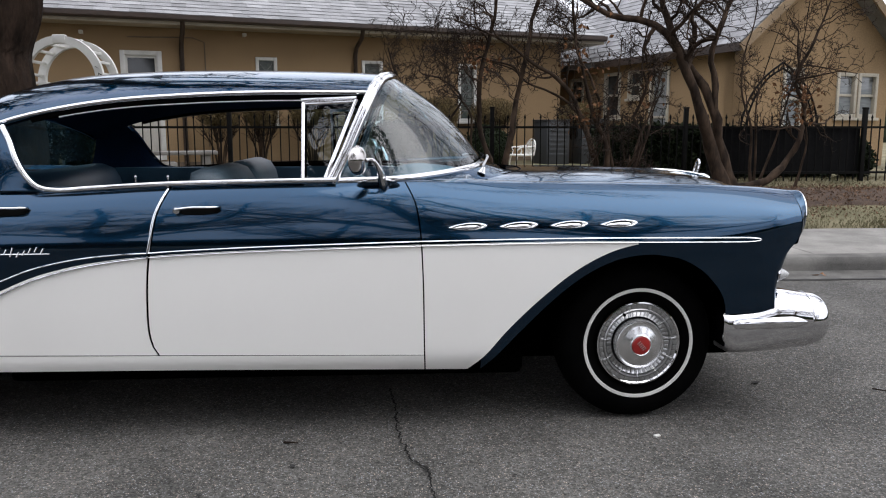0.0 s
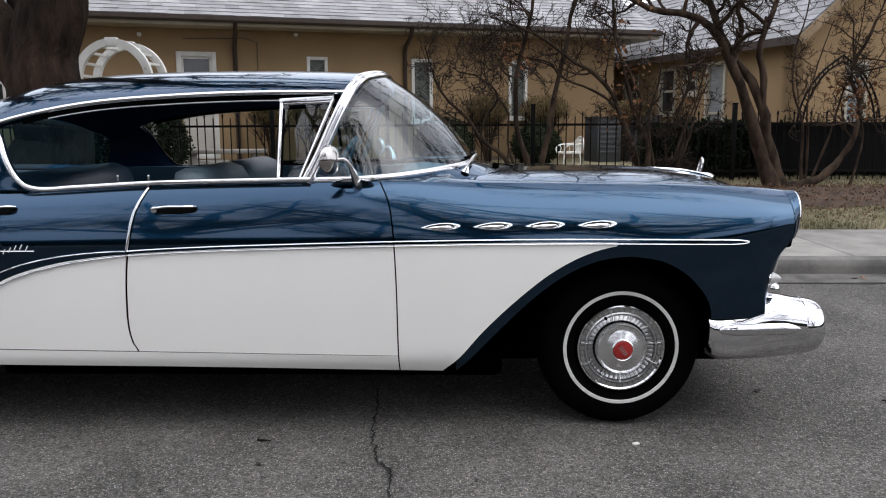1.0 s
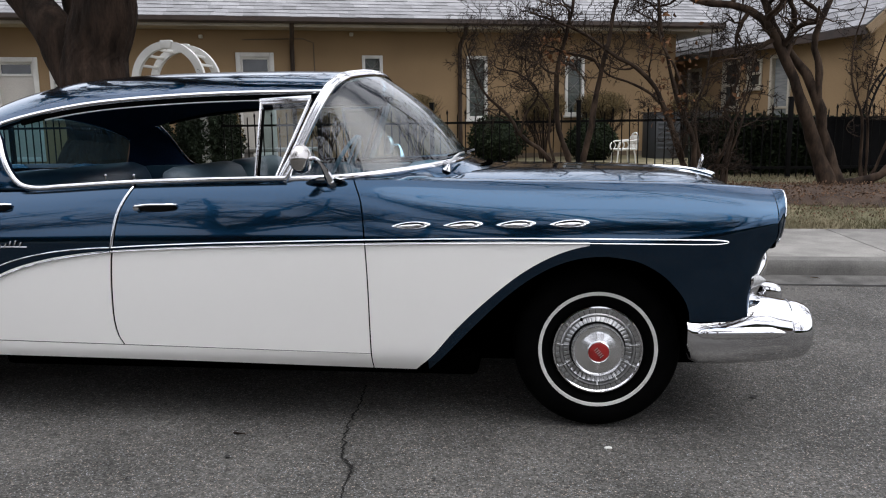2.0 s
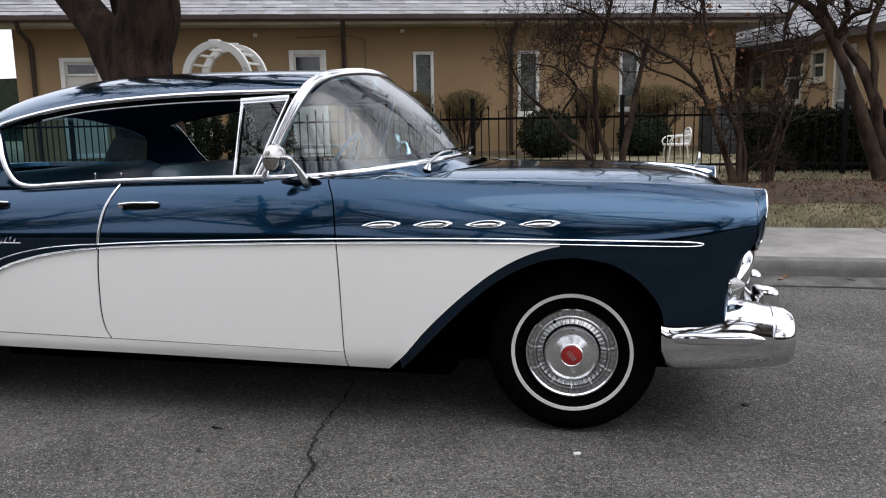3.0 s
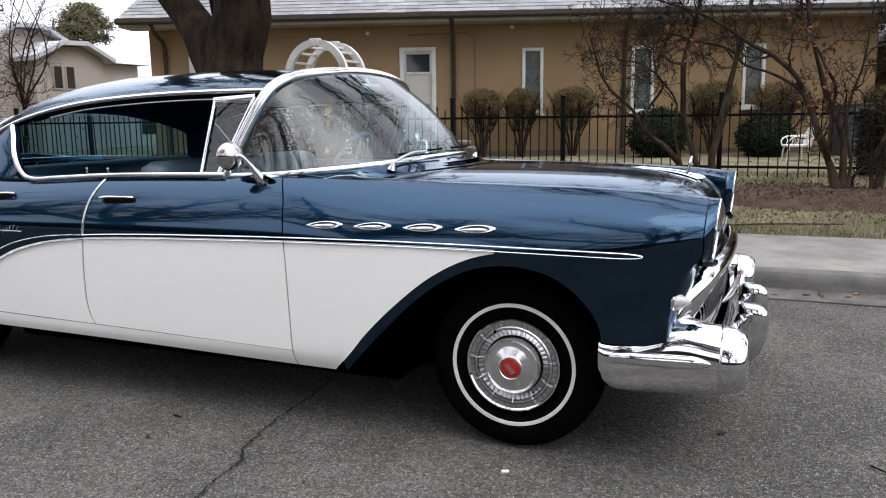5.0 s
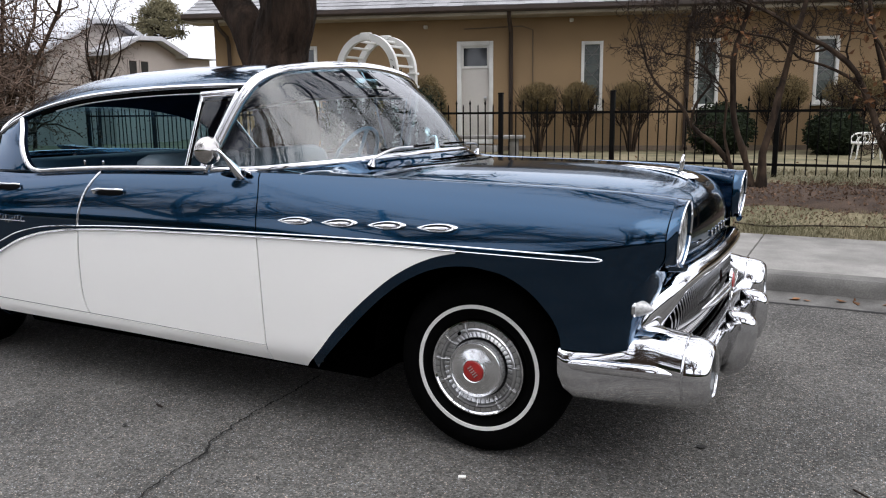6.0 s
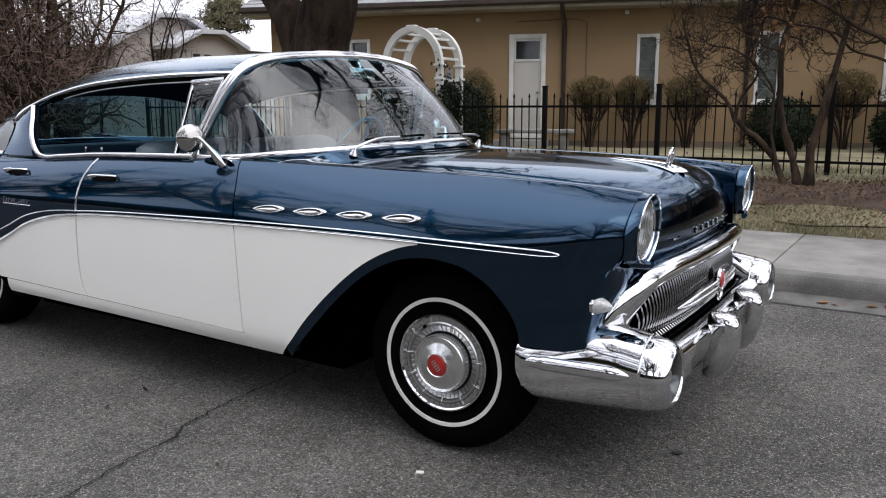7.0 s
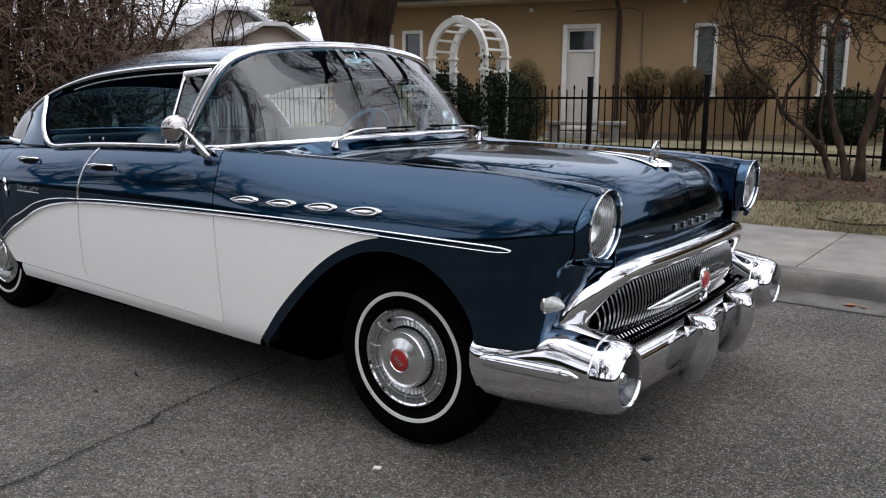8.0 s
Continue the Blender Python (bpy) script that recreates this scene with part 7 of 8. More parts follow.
VASE = dict(label="clipped brownish shrub with a rounded head on bare stems", category="shrub", group="shrubs along the wall")
for i, (x, y, h, w) in enumerate(((-4.47, 11.5, 1.34, 0.78), (-3.72, 11.75, 1.34, 0.66), (-2.75, 12.12, 1.36, 0.86), (-0.12, 13.0, 1.42, 0.95), (1.12, 13.35, 1.40, 1.1), (-6.9, 10.7, 1.3, 0.8), (3.0, 13.2, 1.3, 0.9))):
    vase_shrub((x, y, 0.5), h, w, 40 + i, VASE)


def dense_bush(place, r, seed, mat, tags, n=3200, size=0.04):
    rng = random.Random(seed)
    b = thing("bush", place, 0, **tags)
    leaf = Pile()
    c = (0, 0, r[2] * 0.86)
    leaf_mound(leaf, rng, c, r, n, size, 0.86, 0.1)
    # dark solid core stands in for the shade deep in the foliage
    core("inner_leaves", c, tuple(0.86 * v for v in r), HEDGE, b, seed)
    leaf.part("foliage", mat, b, "", False)
    stems = Pile()
    for k in range(5):
        a = k * 1.26
        stems.tube([(0.05 * math.cos(a), 0.05 * math.sin(a), -0.06), (0.25 * r[0] * math.cos(a), 0.25 * r[0] * math.sin(a), r[2] * 0.5)], [0.02, 0.014], 5)
    stems.part("stem", BARK, b)


BOX = dict(label="dense dark green boxwood bush", category="bush")
dense_bush((-1.05, 12.0, 0.5), (0.58, 0.52, 0.50), 60, BOXWOOD, BOX)
dense_bush((0.86, 12.3, 0.5), (0.50, 0.45, 0.43), 61, BOXWOOD, BOX)
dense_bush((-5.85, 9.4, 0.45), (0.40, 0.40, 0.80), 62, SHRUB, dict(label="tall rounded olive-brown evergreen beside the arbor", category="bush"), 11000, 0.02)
dense_bush((-6.75, 8.2, 0.45), (0.58, 0.45, 0.70), 63, HEDGE, dict(label="dark evergreen bush behind the arbor", category="bush"), 4200)
dense_bush((-5.60, 8.35, 0.45), (0.55, 0.45, 0.66), 64, HEDGE, dict(label="dark evergreen bush behind the arbor", category="bush"), 3800)
dense_bush((6.15, 7.9, 0.48), (0.30, 0.30, 0.34), 65, BOXWOOD, dict(label="small round clipped boxwood ball", category="bush"), 1800)


def hedge_row(name, lo, hi, seed, mat, tags, n):
    rng = random.Random(seed)
    h = thing(name, (0, 0, 0), 0, **tags)
    bm = bmesh.new()
    box(bm, (lo[0] + 0.05, lo[1] + 0.05, lo[2]), (hi[0] - 0.05, hi[1] - 0.05, hi[2] - 0.06))
    # solid core, dark like the shade inside the hedge
    part("inner_leaves", bm, HEDGE, h)
    leaf = Pile()
    for _ in range(n):
        p = [rng.uniform(lo[k], hi[k]) for k in range(3)]
        f = rng.random()
        wob = 0.05 * noise.noise((p[0] * 2, p[1] * 2, p[2] * 2))
        if f < 0.6:
            p[1] = lo[1] + abs(rng.gauss(0, 0.03)) + wob
        else:
            p[2] = hi[2] + rng.gauss(0, 0.03) + wob * 2
        leaf.leaf(p, rng.uniform(0.03, 0.055), rng)
    leaf.part("foliage", mat, h, "", False)


hedge_row("hedge", (1.95, 7.55, 0.46), (3.75, 8.15, 1.24), 70, BOXWOOD, dict(label="dark evergreen hedge behind the iron fence", category="hedge"), 9000)
bm = bmesh.new()
rows = [[(x, 7.17 + 0.012 * math.sin(x * 9) + 0.006 * math.sin(x * 31), z) for z in (0.60, 0.85, 1.1, 1.30)] for x in np.linspace(3.5, 5.80, 40)]
grid(bm, rows)
screen = thing("privacy_screen", label="black fabric privacy screen tied along the iron fence", category="screen")
thick(part("fabric", bm, material("black_mesh_fabric", (0.004, 0.004, 0.0045), 0.85, second=(0.006, 0.006, 0.006), scale=20), screen, "", 60), 0.004)
for x in np.linspace(3.55, 5.75, 9):
    for z in (0.63, 1.28):
        bm = bmesh.new()
        tube(bm, [(x, 7.10, z), (x, 7.14, z + 0.02), (x, 7.18, z), (x, 7.14, z - 0.02), (x, 7.10, z)], 0.004, 5, caps=False)
        part("tie", bm, IRON, screen)
hedge_row("hedge", (3.9, 7.75, 0.46), (5.75, 8.3, 1.2), 71, HEDGE, dict(label="dark hedge behind the fence screen", category="hedge"), 4000)


def gothic_trellis():
    t = thing("garden_trellis", (5.42, 8.9, 0.48), 8, label="pointed black iron garden trellis arch", category="trellis")
    for sg in (-1, 1):
        for off in (0.0, 0.09):
            bm = bmesh.new()
            pts = path3([(sg * (0.72 - off), 0, 0), (sg * (0.72 - off), 0, 0.75), (sg * (0.60 - off), 0, 1.25), (sg * (0.34 - off * 0.9), 0, 1.62), (0.0, 0, 1.88 - off * 1.1)], 24)
            tube(bm, pts, 0.017, 6)
            part("rail", bm, IRON, t)
        bm = bmesh.new()
        a = path3([(sg * 0.72, 0, 0), (sg * 0.72, 0, 0.75), (sg * 0.60, 0, 1.25), (sg * 0.34, 0, 1.62), (0.0, 0, 1.88)], 22)
        b = path3([(sg * 0.63, 0, 0), (sg * 0.63, 0, 0.75), (sg * 0.51, 0, 1.25), (sg * 0.26, 0, 1.62), (0.0, 0, 1.78)], 22)
        for p, q in zip(a, b):
            tube(bm, [p, q], 0.010, 5)
        part("rungs", bm, IRON, t)


gothic_trellis()


def garden_chair():
    """A white cast-metal armchair with a scrolled open back."""
    ch = thing("garden_chair", (1.36, 10.9, 0.45), 16, label="white cast-metal garden armchair with scrolled back on the lawn", category="chair")
    ch.scale = (0.74, 0.74, 0.86)
    for i, (x, y) in enumerate(((-0.27, -0.22), (-0.25, 0.22), (0.20, -0.24), (0.20, 0.24))):
        bm = bmesh.new()
        sx = -1 if x < 0 else 1
        tube(bm, path3([(x * 0.85, y * 0.9, 0.36), (x * 0.95, y, 0.22), (x + sx * 0.0, y, 0.10), (x + sx * 0.05, y * 1.05, -0.01)], 10), [0.024, 0.022, 0.02, 0.018, 0.016, 0.015, 0.014, 0.014, 0.016, 0.02], 8)
        part("leg", bm, WHITE_PAINT, ch)
    bm = bmesh.new()
    box(bm, (-0.27, -0.25, 0.34), (0.24, 0.25, 0.38), 0.012)
    part("seat", bm, WHITE_PAINT, ch)
    bm = bmesh.new()
    out = path3([(0.22, -0.26, 0.36), (0.25, -0.27, 0.55), (0.28, -0.18, 0.66), (0.29, 0, 0.71), (0.28, 0.18, 0.66), (0.25, 0.27, 0.55), (0.22, 0.26, 0.36)], 30)
    tube(bm, out, 0.017, 8)
    for y in np.linspace(-0.2, 0.2, 6):
        tube(bm, path3([(0.23, y, 0.37), (0.25, y + 0.05, 0.47), (0.26, y - 0.04, 0.56), (0.275, y * 0.8, 0.66)], 10), 0.011, 6)
    part("backrest", bm, WHITE_PAINT, ch)
    for sg in (-1, 1):
        bm = bmesh.new()
        tube(bm, path3([(0.25, sg * 0.26, 0.56), (0.05, sg * 0.28, 0.54), (-0.18, sg * 0.28, 0.52), (-0.27, sg * 0.27, 0.44), (-0.25, sg * 0.25, 0.37)], 16), 0.016, 8)
        for x in (-0.16, -0.04, 0.08):
            tube(bm, [(x, sg * 0.26, 0.37), (x + 0.04, sg * 0.275, 0.45), (x, sg * 0.28, 0.53)], 0.010, 6)
        part("armrest", bm, WHITE_PAINT, ch)


garden_chair()


def utility_cabinet(x, y, w, h, tags):
    c = thing("utility_cabinet", (x, y, 0.5), HOUSE_TURN, **tags)
    m = material("grey_cabinet_paint", (0.040, 0.043, 0.046), 0.5, second=(0.030, 0.033, 0.036), scale=3)
    bm = bmesh.new()
    box(bm, (0, 0, -0.02), (w, 0.6, h), 0.02)
    part("body", bm, m, c)
    for k in range(6):
        bm = bmesh.new()
        box(bm, (0.06, -0.015, h * (0.2 + 0.11 * k)), (w - 0.06, -0.001, h * (0.2 + 0.11 * k) + 0.05), 0.004)
        part("louvre", bm, m, c)
    bm = bmesh.new()
    box(bm, (-0.02, -0.02, h), (w + 0.02, 0.62, h + 0.03), 0.006)
    part("lid", bm, m, c)


utility_cabinet(2.15, 12.5, 0.56, 0.92, dict(label="dark grey air-conditioner cabinet by the house wall", category="cabinet", group="air conditioners"))
utility_cabinet(2.95, 12.8, 0.66, 0.95, dict(label="dark grey air-conditioner cabinet by the house wall", category="cabinet", group="air conditioners"))


# planter tub beside the arbour, low bench, garden cross
def lawn_items():
    tub = thing("planter_tub", (-5.75, 8.9, 0.45), 0, label="dark round planter tub with a pale rim", category="planter")
    bm = bmesh.new()
    lathe(bm, [(0.24, -0.02), (0.27, 0.02), (0.33, 0.30), (0.33, 0.32)], 28)
    part("tub", bm, material("dark_tub", (0.03, 0.035, 0.04), 0.6), tub)
    bm = bmesh.new()
    lathe(bm, [(0.30, 0.31), (0.345, 0.31), (0.35, 0.335), (0.345, 0.35), (0.30, 0.35), (0.29, 0.30), (0.0, 0.29)], 28)
    part("rim", bm, CONCRETE, tub)
    cross = thing("garden_cross", (-6.55, 9.6, 0.48), HOUSE_TURN, label="pale stone garden cross on a plinth", category="cross")
    bm = bmesh.new()
    box(bm, (-0.15, -0.10, -0.03), (0.15, 0.10, 0.75), 0.02)
    part("plinth", bm, CONCRETE, cross)
    bm = bmesh.new()
    box(bm, (-0.06, -0.04, 0.75), (0.06, 0.04, 1.50), 0.012)
    box(bm, (-0.24, -0.038, 1.12), (0.24, 0.038, 1.24), 0.012)
    part("cross_bar", bm, CONCRETE, cross)
    bench = thing("garden_bench", (-5.0, 10.1, 0.5), HOUSE_TURN, label="low pale stone bench on the lawn", category="bench")
    bm = bmesh.new()
    box(bm, (-0.75, -0.2, 0.30), (0.75, 0.2, 0.37), 0.015)
    part("seat", bm, CONCRETE, bench)
    for x in (-0.55, 0.55):
        bm = bmesh.new()
        box(bm, (x - 0.08, -0.15, -0.02), (x + 0.08, 0.15, 0.30), 0.02)
        part("leg", bm, CONCRETE, bench)


lawn_items()


# mulch bed, litter, grass
def bed_and_litter():
    rng = random.Random(31)
    bm = bmesh.new()
    xs = np.linspace(-4.0, 7.0, 90)
    rows = []
    for x in xs:
        a = 5.12 + 0.10 * noise.noise((x * 1.3, 0, 0)) + 0.05 * noise.noise((x * 5, 3, 0))
        b = 6.15 + 0.16 * noise.noise((x * 1.1, 7, 0)) + 0.05 * noise.noise((x * 5, 9, 0))
        rows.append([(x, a + (b - a) * v, lawn_height(a + (b - a) * v) + (0.045 * math.sin(math.pi * v) ** 0.6 if 0 < v < 1 else -0.02) + 0.02 * noise.noise((x * 4, v * 6, 1)) + 0.012) for v in np.linspace(0, 1, 14)])
    grid(bm, rows)
    setting("mulch_bed", bm, MULCH, "brown mulch bed strewn with fallen leaves")
    leaf = Pile()
    for _ in range(17000):
        x, y = rng.uniform(-3.5, 7), rng.gauss(5.6, 0.42)
        if y > 4.45:
            leaf.leaf((x, y, lawn_height(y) + (rng.uniform(0.03, 0.07) if 5.2 < y < 6.1 else rng.uniform(0.005, 0.02))), rng.uniform(0.011, 0.027), rng, 0.0)
    for _ in range(90):
        x, y = rng.uniform(-4, 8), rng.uniform(4.6, 10)
        leaf.leaf((x, y, lawn_height(y) + 0.02), rng.uniform(0.02, 0.04), rng, 0.4)
    tagged(leaf.part("fallen_leaves", LITTER, None, "scattered brown fallen leaves on mulch and lawn", False), category="leaves", kind="stuff")
    blades = Pile()
    for _ in range(90000):
        x, y = rng.uniform(-4.5, 8), 4.38 + 3.6 * rng.random() ** 1.5
        if 5.15 < y < 6.1 and rng.random() < 0.93:
            continue
        if rng.random() < 0.25 + 0.75 * max(0, noise.noise((x * 1.2, y * 1.2, 5))):
            continue
        z = lawn_height(y)
        h = rng.uniform(0.012, 0.045) * (1.5 if y < 4.6 else 1)
        a = rng.uniform(0, 6.3)
        dx, dy = 0.005 * math.cos(a), 0.005 * math.sin(a)
        tx, ty = rng.gauss(0, 0.018), rng.gauss(0, 0.018)
        k = len(blades.v)
        blades.v += [(x - dx, y - dy, z), (x + dx, y + dy, z), (x + tx, y + ty, z + h)]
        blades.f.append((k, k + 1, k + 2))
    tagged(blades.part("grass", BLADE, None, "short straw-coloured winter grass blades", False), category="grass", kind="stuff")
    # leaves in the gutter, a fallen stick, pebbles
    for i in range(9):
        p = Pile()
        for _ in range(3):
            p.leaf((rng.gauss(0, 0.02), rng.gauss(0, 0.012), 0.004), rng.uniform(0.03, 0.055), rng, 0.0)
        o = p.part("fallen_leaf", LEAF_DRY, None, "", False)
        tagged(o, label="curled orange-brown leaf lying in the gutter", category="leaf", group="leaves in the gutter")
        o.matrix_basis = pose((0.45, 0.95, 1.25, 1.9, 2.6, 0.1, 3.3, -0.4, 1.5)[i], 2.36 + rng.uniform(-0.08, 0.06), 0.024) @ Matrix.Diagonal((1.1, 1.1, 0.3, 1))
    for pts, r, lab in (([(0.20, 4.66, 0.21), (0.5, 4.55, 0.205), (0.85, 4.62, 0.22), (1.6, 4.72, 0.235)], 0.011, "bare fallen stick on the lawn edge"), ([(1.285, -0.545, 0.008), (1.34, -0.61, 0.012), (1.42, -0.74, 0.008)], 0.004, "thin twig lying on the asphalt"), ([(-1.52, -1.04, 0.006), (-1.46, -1.06, 0.010)], 0.005, "thin twig lying on the asphalt")):
        p = Pile()
        p.tube(path3(pts, 14), [r * (1 - 0.5 * k / 13) for k in range(14)], 6)
        tagged(p.part("stick", TWIG, None), label=lab, category="stick")
    # pale flake and a few stains of grit on the road
    bm = bmesh.new()
    box(bm, (-0.014, -0.008, 0.0), (0.014, 0.010, 0.006), 0.002)
    tagged(part("pebble", bm, WHITE_PAINT), label="small pale stone flake on the asphalt", category="pebble").matrix_basis = pose(0.033, -1.055, 0.0, 0, 0, 25)
    for x, y, s in ((0.757, -0.413, 0.014), (-1.455, -1.272, 0.009), (-0.62, -1.4, 0.006), (1.9, 0.6, 0.009), (2.4, 1.1, 0.008), (-1.75, -1.5, 0.007)):
        bm = bmesh.new()
        n = 14
        bm.faces.new([bm.verts.new((s * (1 + 0.35 * noise.noise((k * 0.9, s * 90, 0))) * math.cos(2 * math.pi * k / n) * 1.5, s * math.sin(2 * math.pi * k / n), 0)) for k in range(n)])
        o = part("tar_spot", bm, DARK_GREY, ROAD, "", 0)
        o.matrix_basis = pose(x, y, 0.008, 0, 0, 30 * x)


bed_and_litter()


# ---- distance ----
def far_house():
    """Gable end towards the street corner, a lower porch gable before it and a hipped wing at its side."""
    h = thing("neighbour_house", (-18.0, 12.4, 0.5), 0, label="distant low grey-beige house with pale clipped gables", category="house")
    wallm = material("grey_beige_siding", (0.42, 0.375, 0.34), 0.9, second=(0.37, 0.33, 0.30), scale=1.0)
    roofm = material("pale_roof", (0.47, 0.47, 0.485), 0.85, second=(0.38, 0.38, 0.395), scale=1.5, fine=30)

    def gable(x0, x1, outline, over, name_label):
        """A block along x whose end wall has the outline (across, up), under a roof that laps over it."""
        bm = bmesh.new()
        foot = [(outline[0][0], -0.6), (outline[-1][0], -0.6)]
        ring = [foot[0], *outline, foot[1]]
        vs = grid(bm, [[(x, y, z) for y, z in ring] for x in (x0, x1)], wrap_v=True)
        bm.faces.new(vs[0])
        bm.faces.new(vs[1][::-1])
        bmesh.ops.recalc_face_normals(bm, faces=bm.faces)
        part("wall", bm, wallm, h, "", 0)
        bm = bmesh.new()
        (ya, za), (yb, zb) = outline[0], outline[1]
        (yc, zc), (yd, zd) = outline[-2], outline[-1]
        k1, k2 = over / abs(yb - ya), over / abs(yd - yc)
        line = [(ya - (yb - ya) * k1, za - (zb - za) * k1), (yb, zb), (yc, zc), (yd + (yd - yc) * k2, zd + (zd - zc) * k2)]
        ring = [(y, z + 0.03) for y, z in line] + [(y, z + 0.15) for y, z in line[::-1]]
        vs = grid(bm, [[(x, y, z) for y, z in ring] for x in (x0, x1 + 0.3)], wrap_v=True)
        bm.faces.new(vs[0])
        bm.faces.new(vs[1][::-1])
        bmesh.ops.recalc_face_normals(bm, faces=bm.faces)
        part("roof", bm, roofm, h, name_label, 0)
    gable(-7.0, 0.0, [(-1.85, 2.52), (-0.45, 3.30), (0.40, 3.34), (2.05, 2.60)], 0.3, "pale weathered roof with a clipped gable")
    gable(-1.0, 0.75, [(-0.42, 2.50), (0.34, 2.86), (1.18, 2.90), (1.95, 2.56)], 0.22, "")
    bm = bmesh.new()
    box(bm, (-5.0, 2.06, -0.6), (-0.25, 4.4, 2.58))
    part("wall", bm, wallm, h, "", 0)
    bm = bmesh.new()
    low = [(0.1, 1.9, 2.60), (0.1, 4.7, 2.60), (-5.2, 4.7, 2.60), (-5.2, 1.9, 2.60)]
    top = [(-2.4, 0.6, 3.52), (-2.4, 3.2, 3.30), (-2.8, 3.2, 3.30), (-2.8, 0.6, 3.52)]
    vs = grid(bm, [low, top], wrap_v=True)
    bm.faces.new(vs[0])
    bm.faces.new(vs[1])
    bmesh.ops.recalc_face_normals(bm, faces=bm.faces)
    part("roof", bm, roofm, h, "", 0)
    for y in (0.30, 0.72):
        M = Matrix.Translation((0.755, y, 0)) @ Matrix.Rotation(radians(90), 4, "Z")
        bm = bmesh.new()
        frame_bars(bm, -0.17, 0.17, 1.70, 2.36, 0.035, -0.03, 0.03, M)
        win = part("window", bm, wallm, h)
        bm = bmesh.new()
        box(bm, (-0.14, -0.012, 1.73), (0.14, 0.004, 2.33), 0, M)
        part("pane", bm, PANE, win)


far_house()
rng = random.Random(77)
for i, (x, y, hgt) in enumerate(((-13.6, 3.6, 6.5), (-14.4, 4.6, 6.8), (-15.0, 5.4, 7.0), (-16.6, 4.4, 7.5), (-14.2, 6.6, 5.0), (-18.5, 7.5, 8.0), (-19.5, 3.4, 8.0), (-12.8, 5.2, 4.2))):
    stems = []
    for k in range(6):
        a = k * 1.05 + rng.random()
        o = rng.uniform(0.5, 1.3)
        stems.append(([(0.12 * math.cos(a), 0.12 * math.sin(a), 0), (0.4 * o * math.cos(a), 0.4 * o * math.sin(a), hgt * 0.3), (o * math.cos(a), o * math.sin(a), hgt * 0.62), (1.3 * o * math.cos(a), 1.3 * o * math.sin(a), hgt)], 0.07, 0.015))
    bare_tree("tree", (x, y, 0.35), stems, 90 + i, 3, 1.2, dict(label="tall dense bare brown thicket tree", category="tree", group="bare thicket"), BARK_SMOOTH, count=26, from_=0.05, leaves=[((0, 0, hgt * f), 0.9, 700) for f in (0.15, 0.3, 0.45, 0.6, 0.75)], withered=THICKET, twig=TWIG_BROWN)


def conifer(place, h, seed):
    rng = random.Random(seed)
    t = thing("conifer", place, 0, label="distant dark green pine with an uneven crown", category="tree")
    wood, leaf = Pile(), Pile()
    wood.tube([(0, 0, 0), (0, 0, h * 0.5), (0, 0, h)], [0.2, 0.13, 0.03], 8)
    for k in range(90):
        u = rng.uniform(0, 1)
        z = h * (0.76 + 0.24 * u)
        a, r = rng.uniform(0, 6.28), 0.95 * math.sin(math.pi * (0.3 + 0.68 * u)) ** 0.7
        c = (r * rng.uniform(0.3, 1) * math.cos(a), r * rng.uniform(0.3, 1) * math.sin(a), z)
        wood.tube([(0, 0, z - 0.2), c], [0.04, 0.01], 4)
        leaf_mound(leaf, rng, c, (0.36, 0.36, 0.2), 120, 0.05, 0.1)
    wood.part("trunk", BARK, t)
    leaf.part("crown", material("pine_needles", (0.16, 0.142, 0.085), 0.9, second=(0.10, 0.092, 0.054), scale=2), t, "", False)


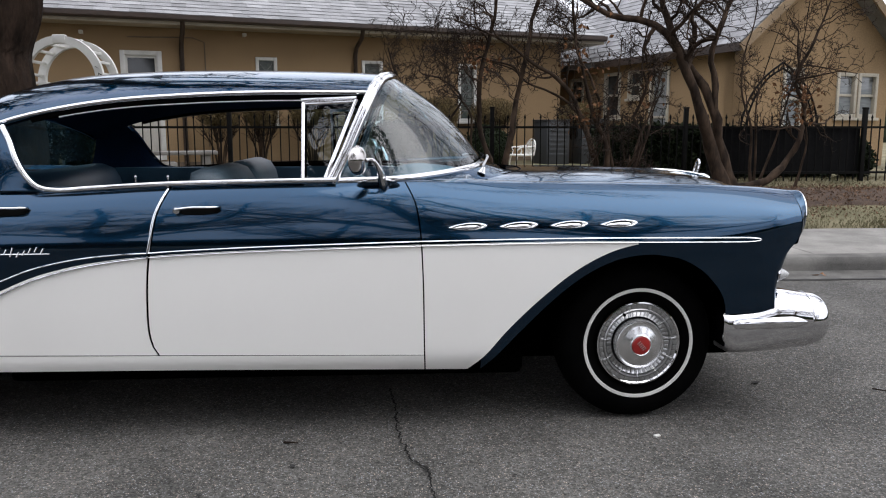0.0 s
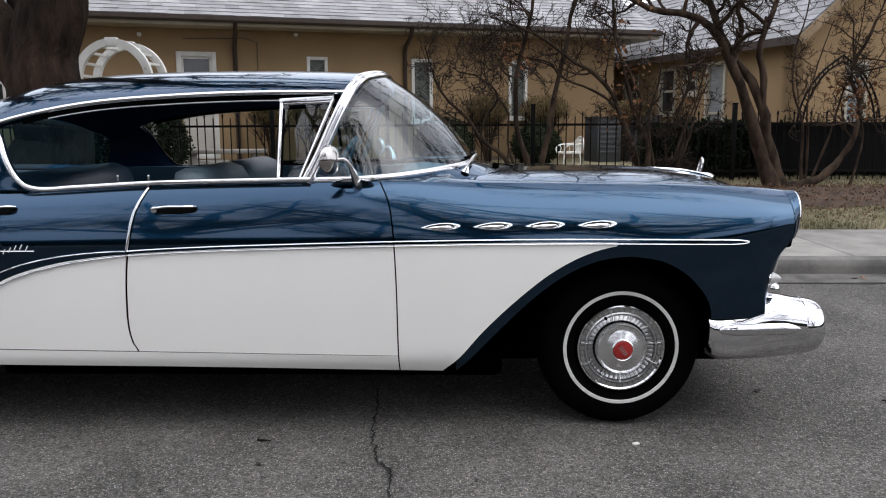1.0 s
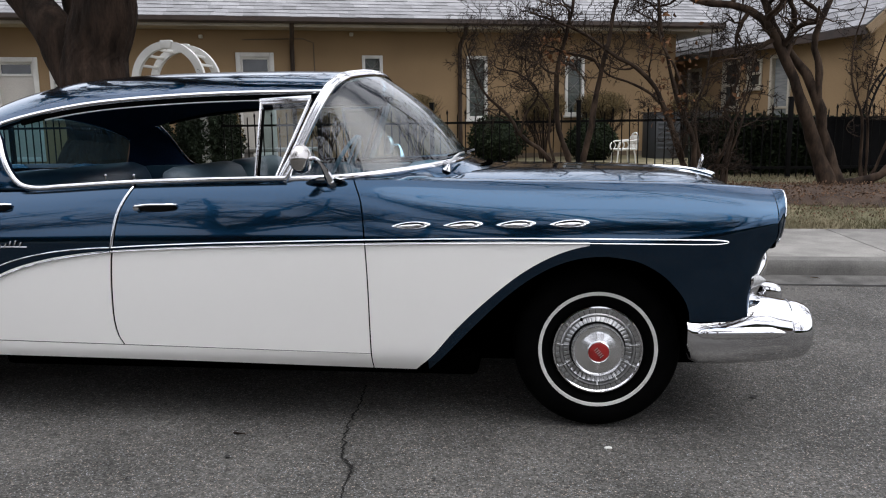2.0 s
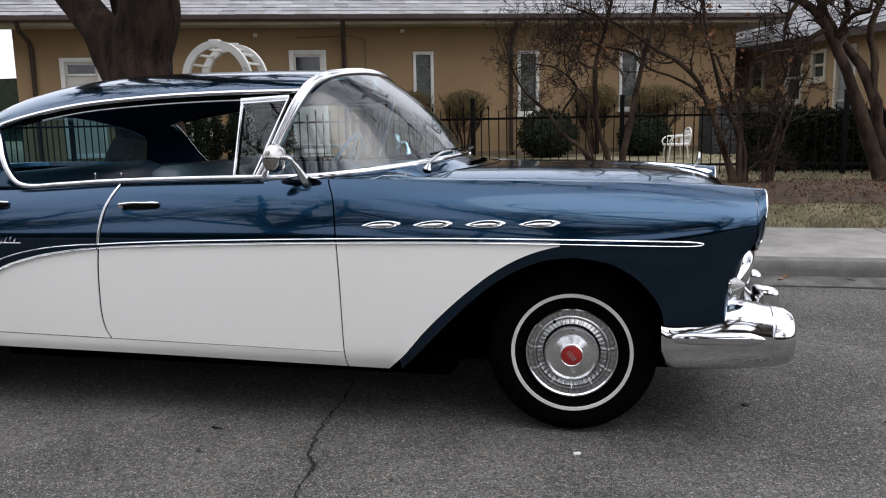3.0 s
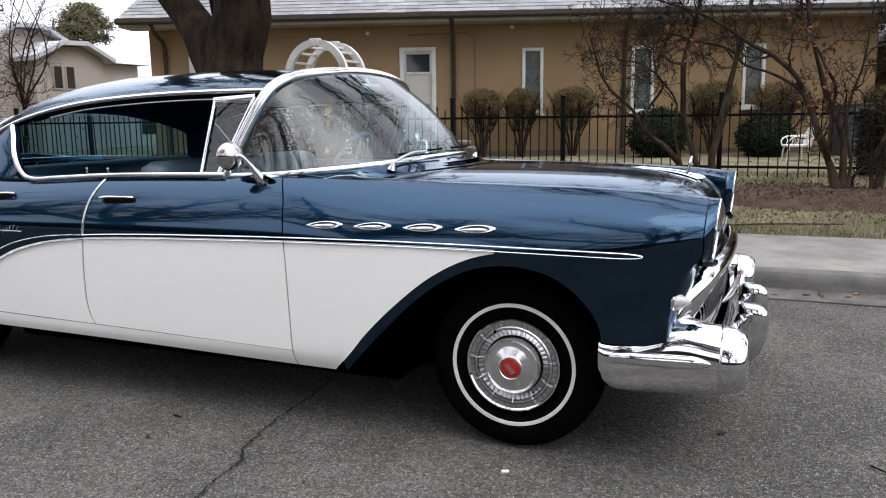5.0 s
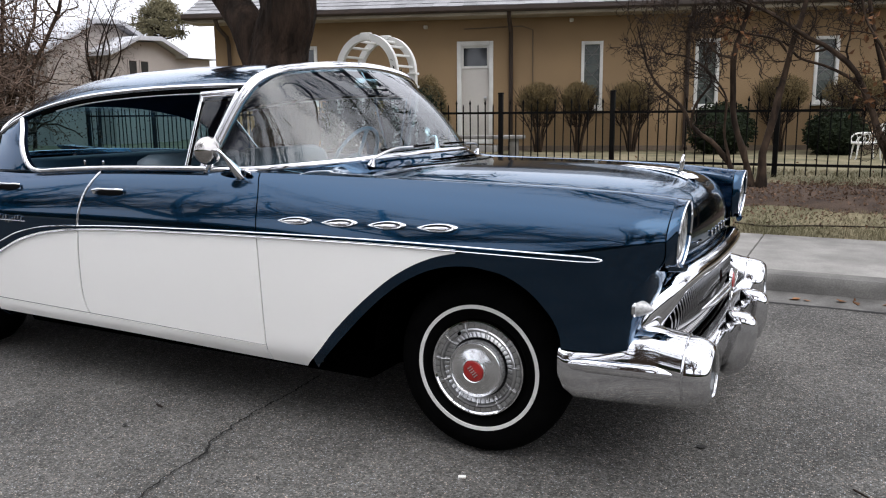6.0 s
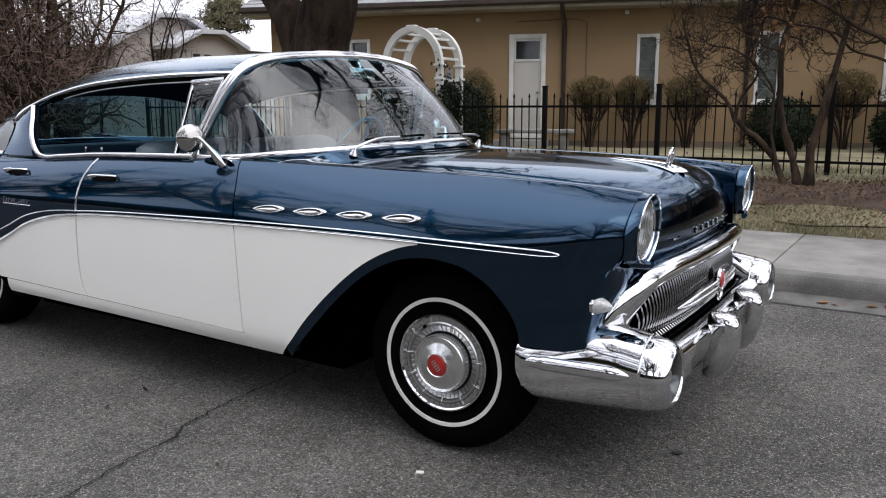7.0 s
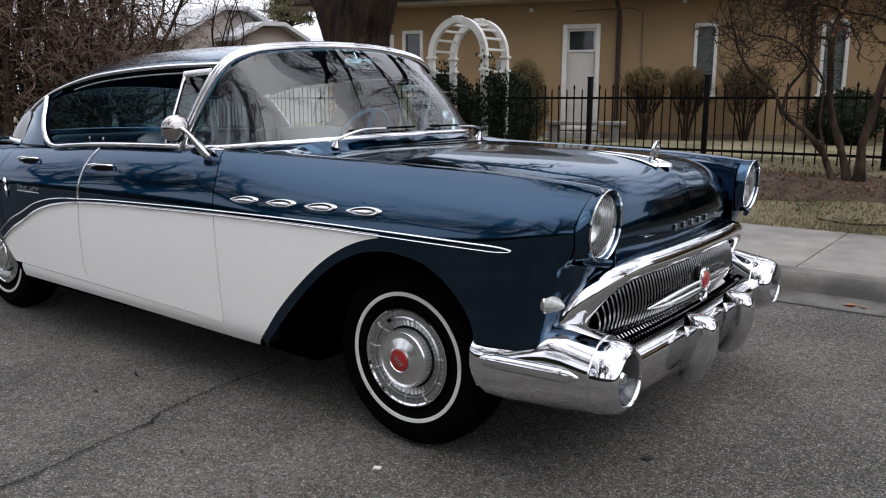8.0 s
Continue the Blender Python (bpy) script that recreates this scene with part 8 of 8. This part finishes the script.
conifer((-21.9, 18.2, 0.5), 4.9, 3)
for i, (x, y) in enumerate(((-16.6, 9.0), (-15.4, 9.9), (-18.3, 8.8))):
    stems = [([(0, 0, 0), (0.1, 0, 1.0), (rng.uniform(-0.6, 0.6), rng.uniform(-0.6, 0.6), 2.4), (rng.uniform(-1.2, 1.2), rng.uniform(-0.6, 0.6), 4.0)], 0.035, 0.006) for _ in range(6)]
    bare_tree("tree", (x, y, 0.5), stems, 120 + i, 3, 0.9, dict(label="distant bare tree against the sky", category="tree", group="far bare trees"), BARK, count=9, from_=0.2)

# trees added out of view, seen only as reflections in glass and paint
ACROSS = dict(label="tall bare tree out of view, added for its branch reflections", category="tree", group="street trees across the road")


def reflection_tree(place, seed, size):
    r = random.Random(seed)
    stems = [([(0, 0, 0), (0.1, 0, 1.6), (0.05, 0.1, 3.4), (0.3, 0.2, 6.0), (0.1, 0.6, 9.5), (0.4, 0.5, 13.5)], 0.42, 0.06)]
    for k in range(7):
        a = k * 0.9 + r.uniform(-0.3, 0.3)
        z, o = r.uniform(2.2, 5.0), r.uniform(3.5, 5.5)
        stems.append(([(0.1, 0.05, z), (0.3 * o * math.cos(a), 0.3 * o * math.sin(a), z + 1.8), (0.7 * o * math.cos(a), 0.7 * o * math.sin(a), z + 4.2), (o * math.cos(a + 0.2), o * math.sin(a + 0.2), z + 7.5)], 0.20, 0.04))
    stems = [([tuple(size * v for v in p) for p in pts], r0 * size, r1 * size) for pts, r0, r1 in stems]
    return bare_tree("tree", place, stems, seed, 4, 2.0 * size, ACROSS, BARK_SMOOTH, count=9, from_=0.25)


first = reflection_tree((-6.8, -13.6, 0.16), 140, 1.2)
for x, y, turn, size in ((-14.5, -13.9, 70, 0.95), (-22.0, -13.4, 160, 1.0), (-3.0, -20.5, 300, 0.75), (13.5, -18.0, 30, 0.7), (-30.0, -14.5, 200, 1.0), (-21.5, 4.6, 120, 0.85), (4.2, -12.6, 215, 1.2), (0.4, -12.5, 100, 1.15), (11.5, 7.0, 20, 0.85)):
    copy_thing(first, pose(x, y, 0.16 if y < 0 else 0.3, 0, 0, turn) @ Matrix.Scale(size, 4))
# next two hedges stand out of view, added to darken the reflected horizon
hedge_row("hedge", (-60, -22, 0.1), (60, -20.5, 3.6), 150, HEDGE, dict(label="long unseen hedge across the road, added to darken the low horizon", category="hedge"), 3000)
hedge_row("hedge", (30, -18, 0.1), (32, 40, 3.0), 151, HEDGE, dict(label="unseen hedge at the street's end, added to darken the low horizon", category="hedge"), 2000)
hedge_row("hedge", (-60, 34, 0.4), (60, 36, 4.0), 152, HEDGE, dict(label="dark hedge behind the houses", category="hedge"), 3000)
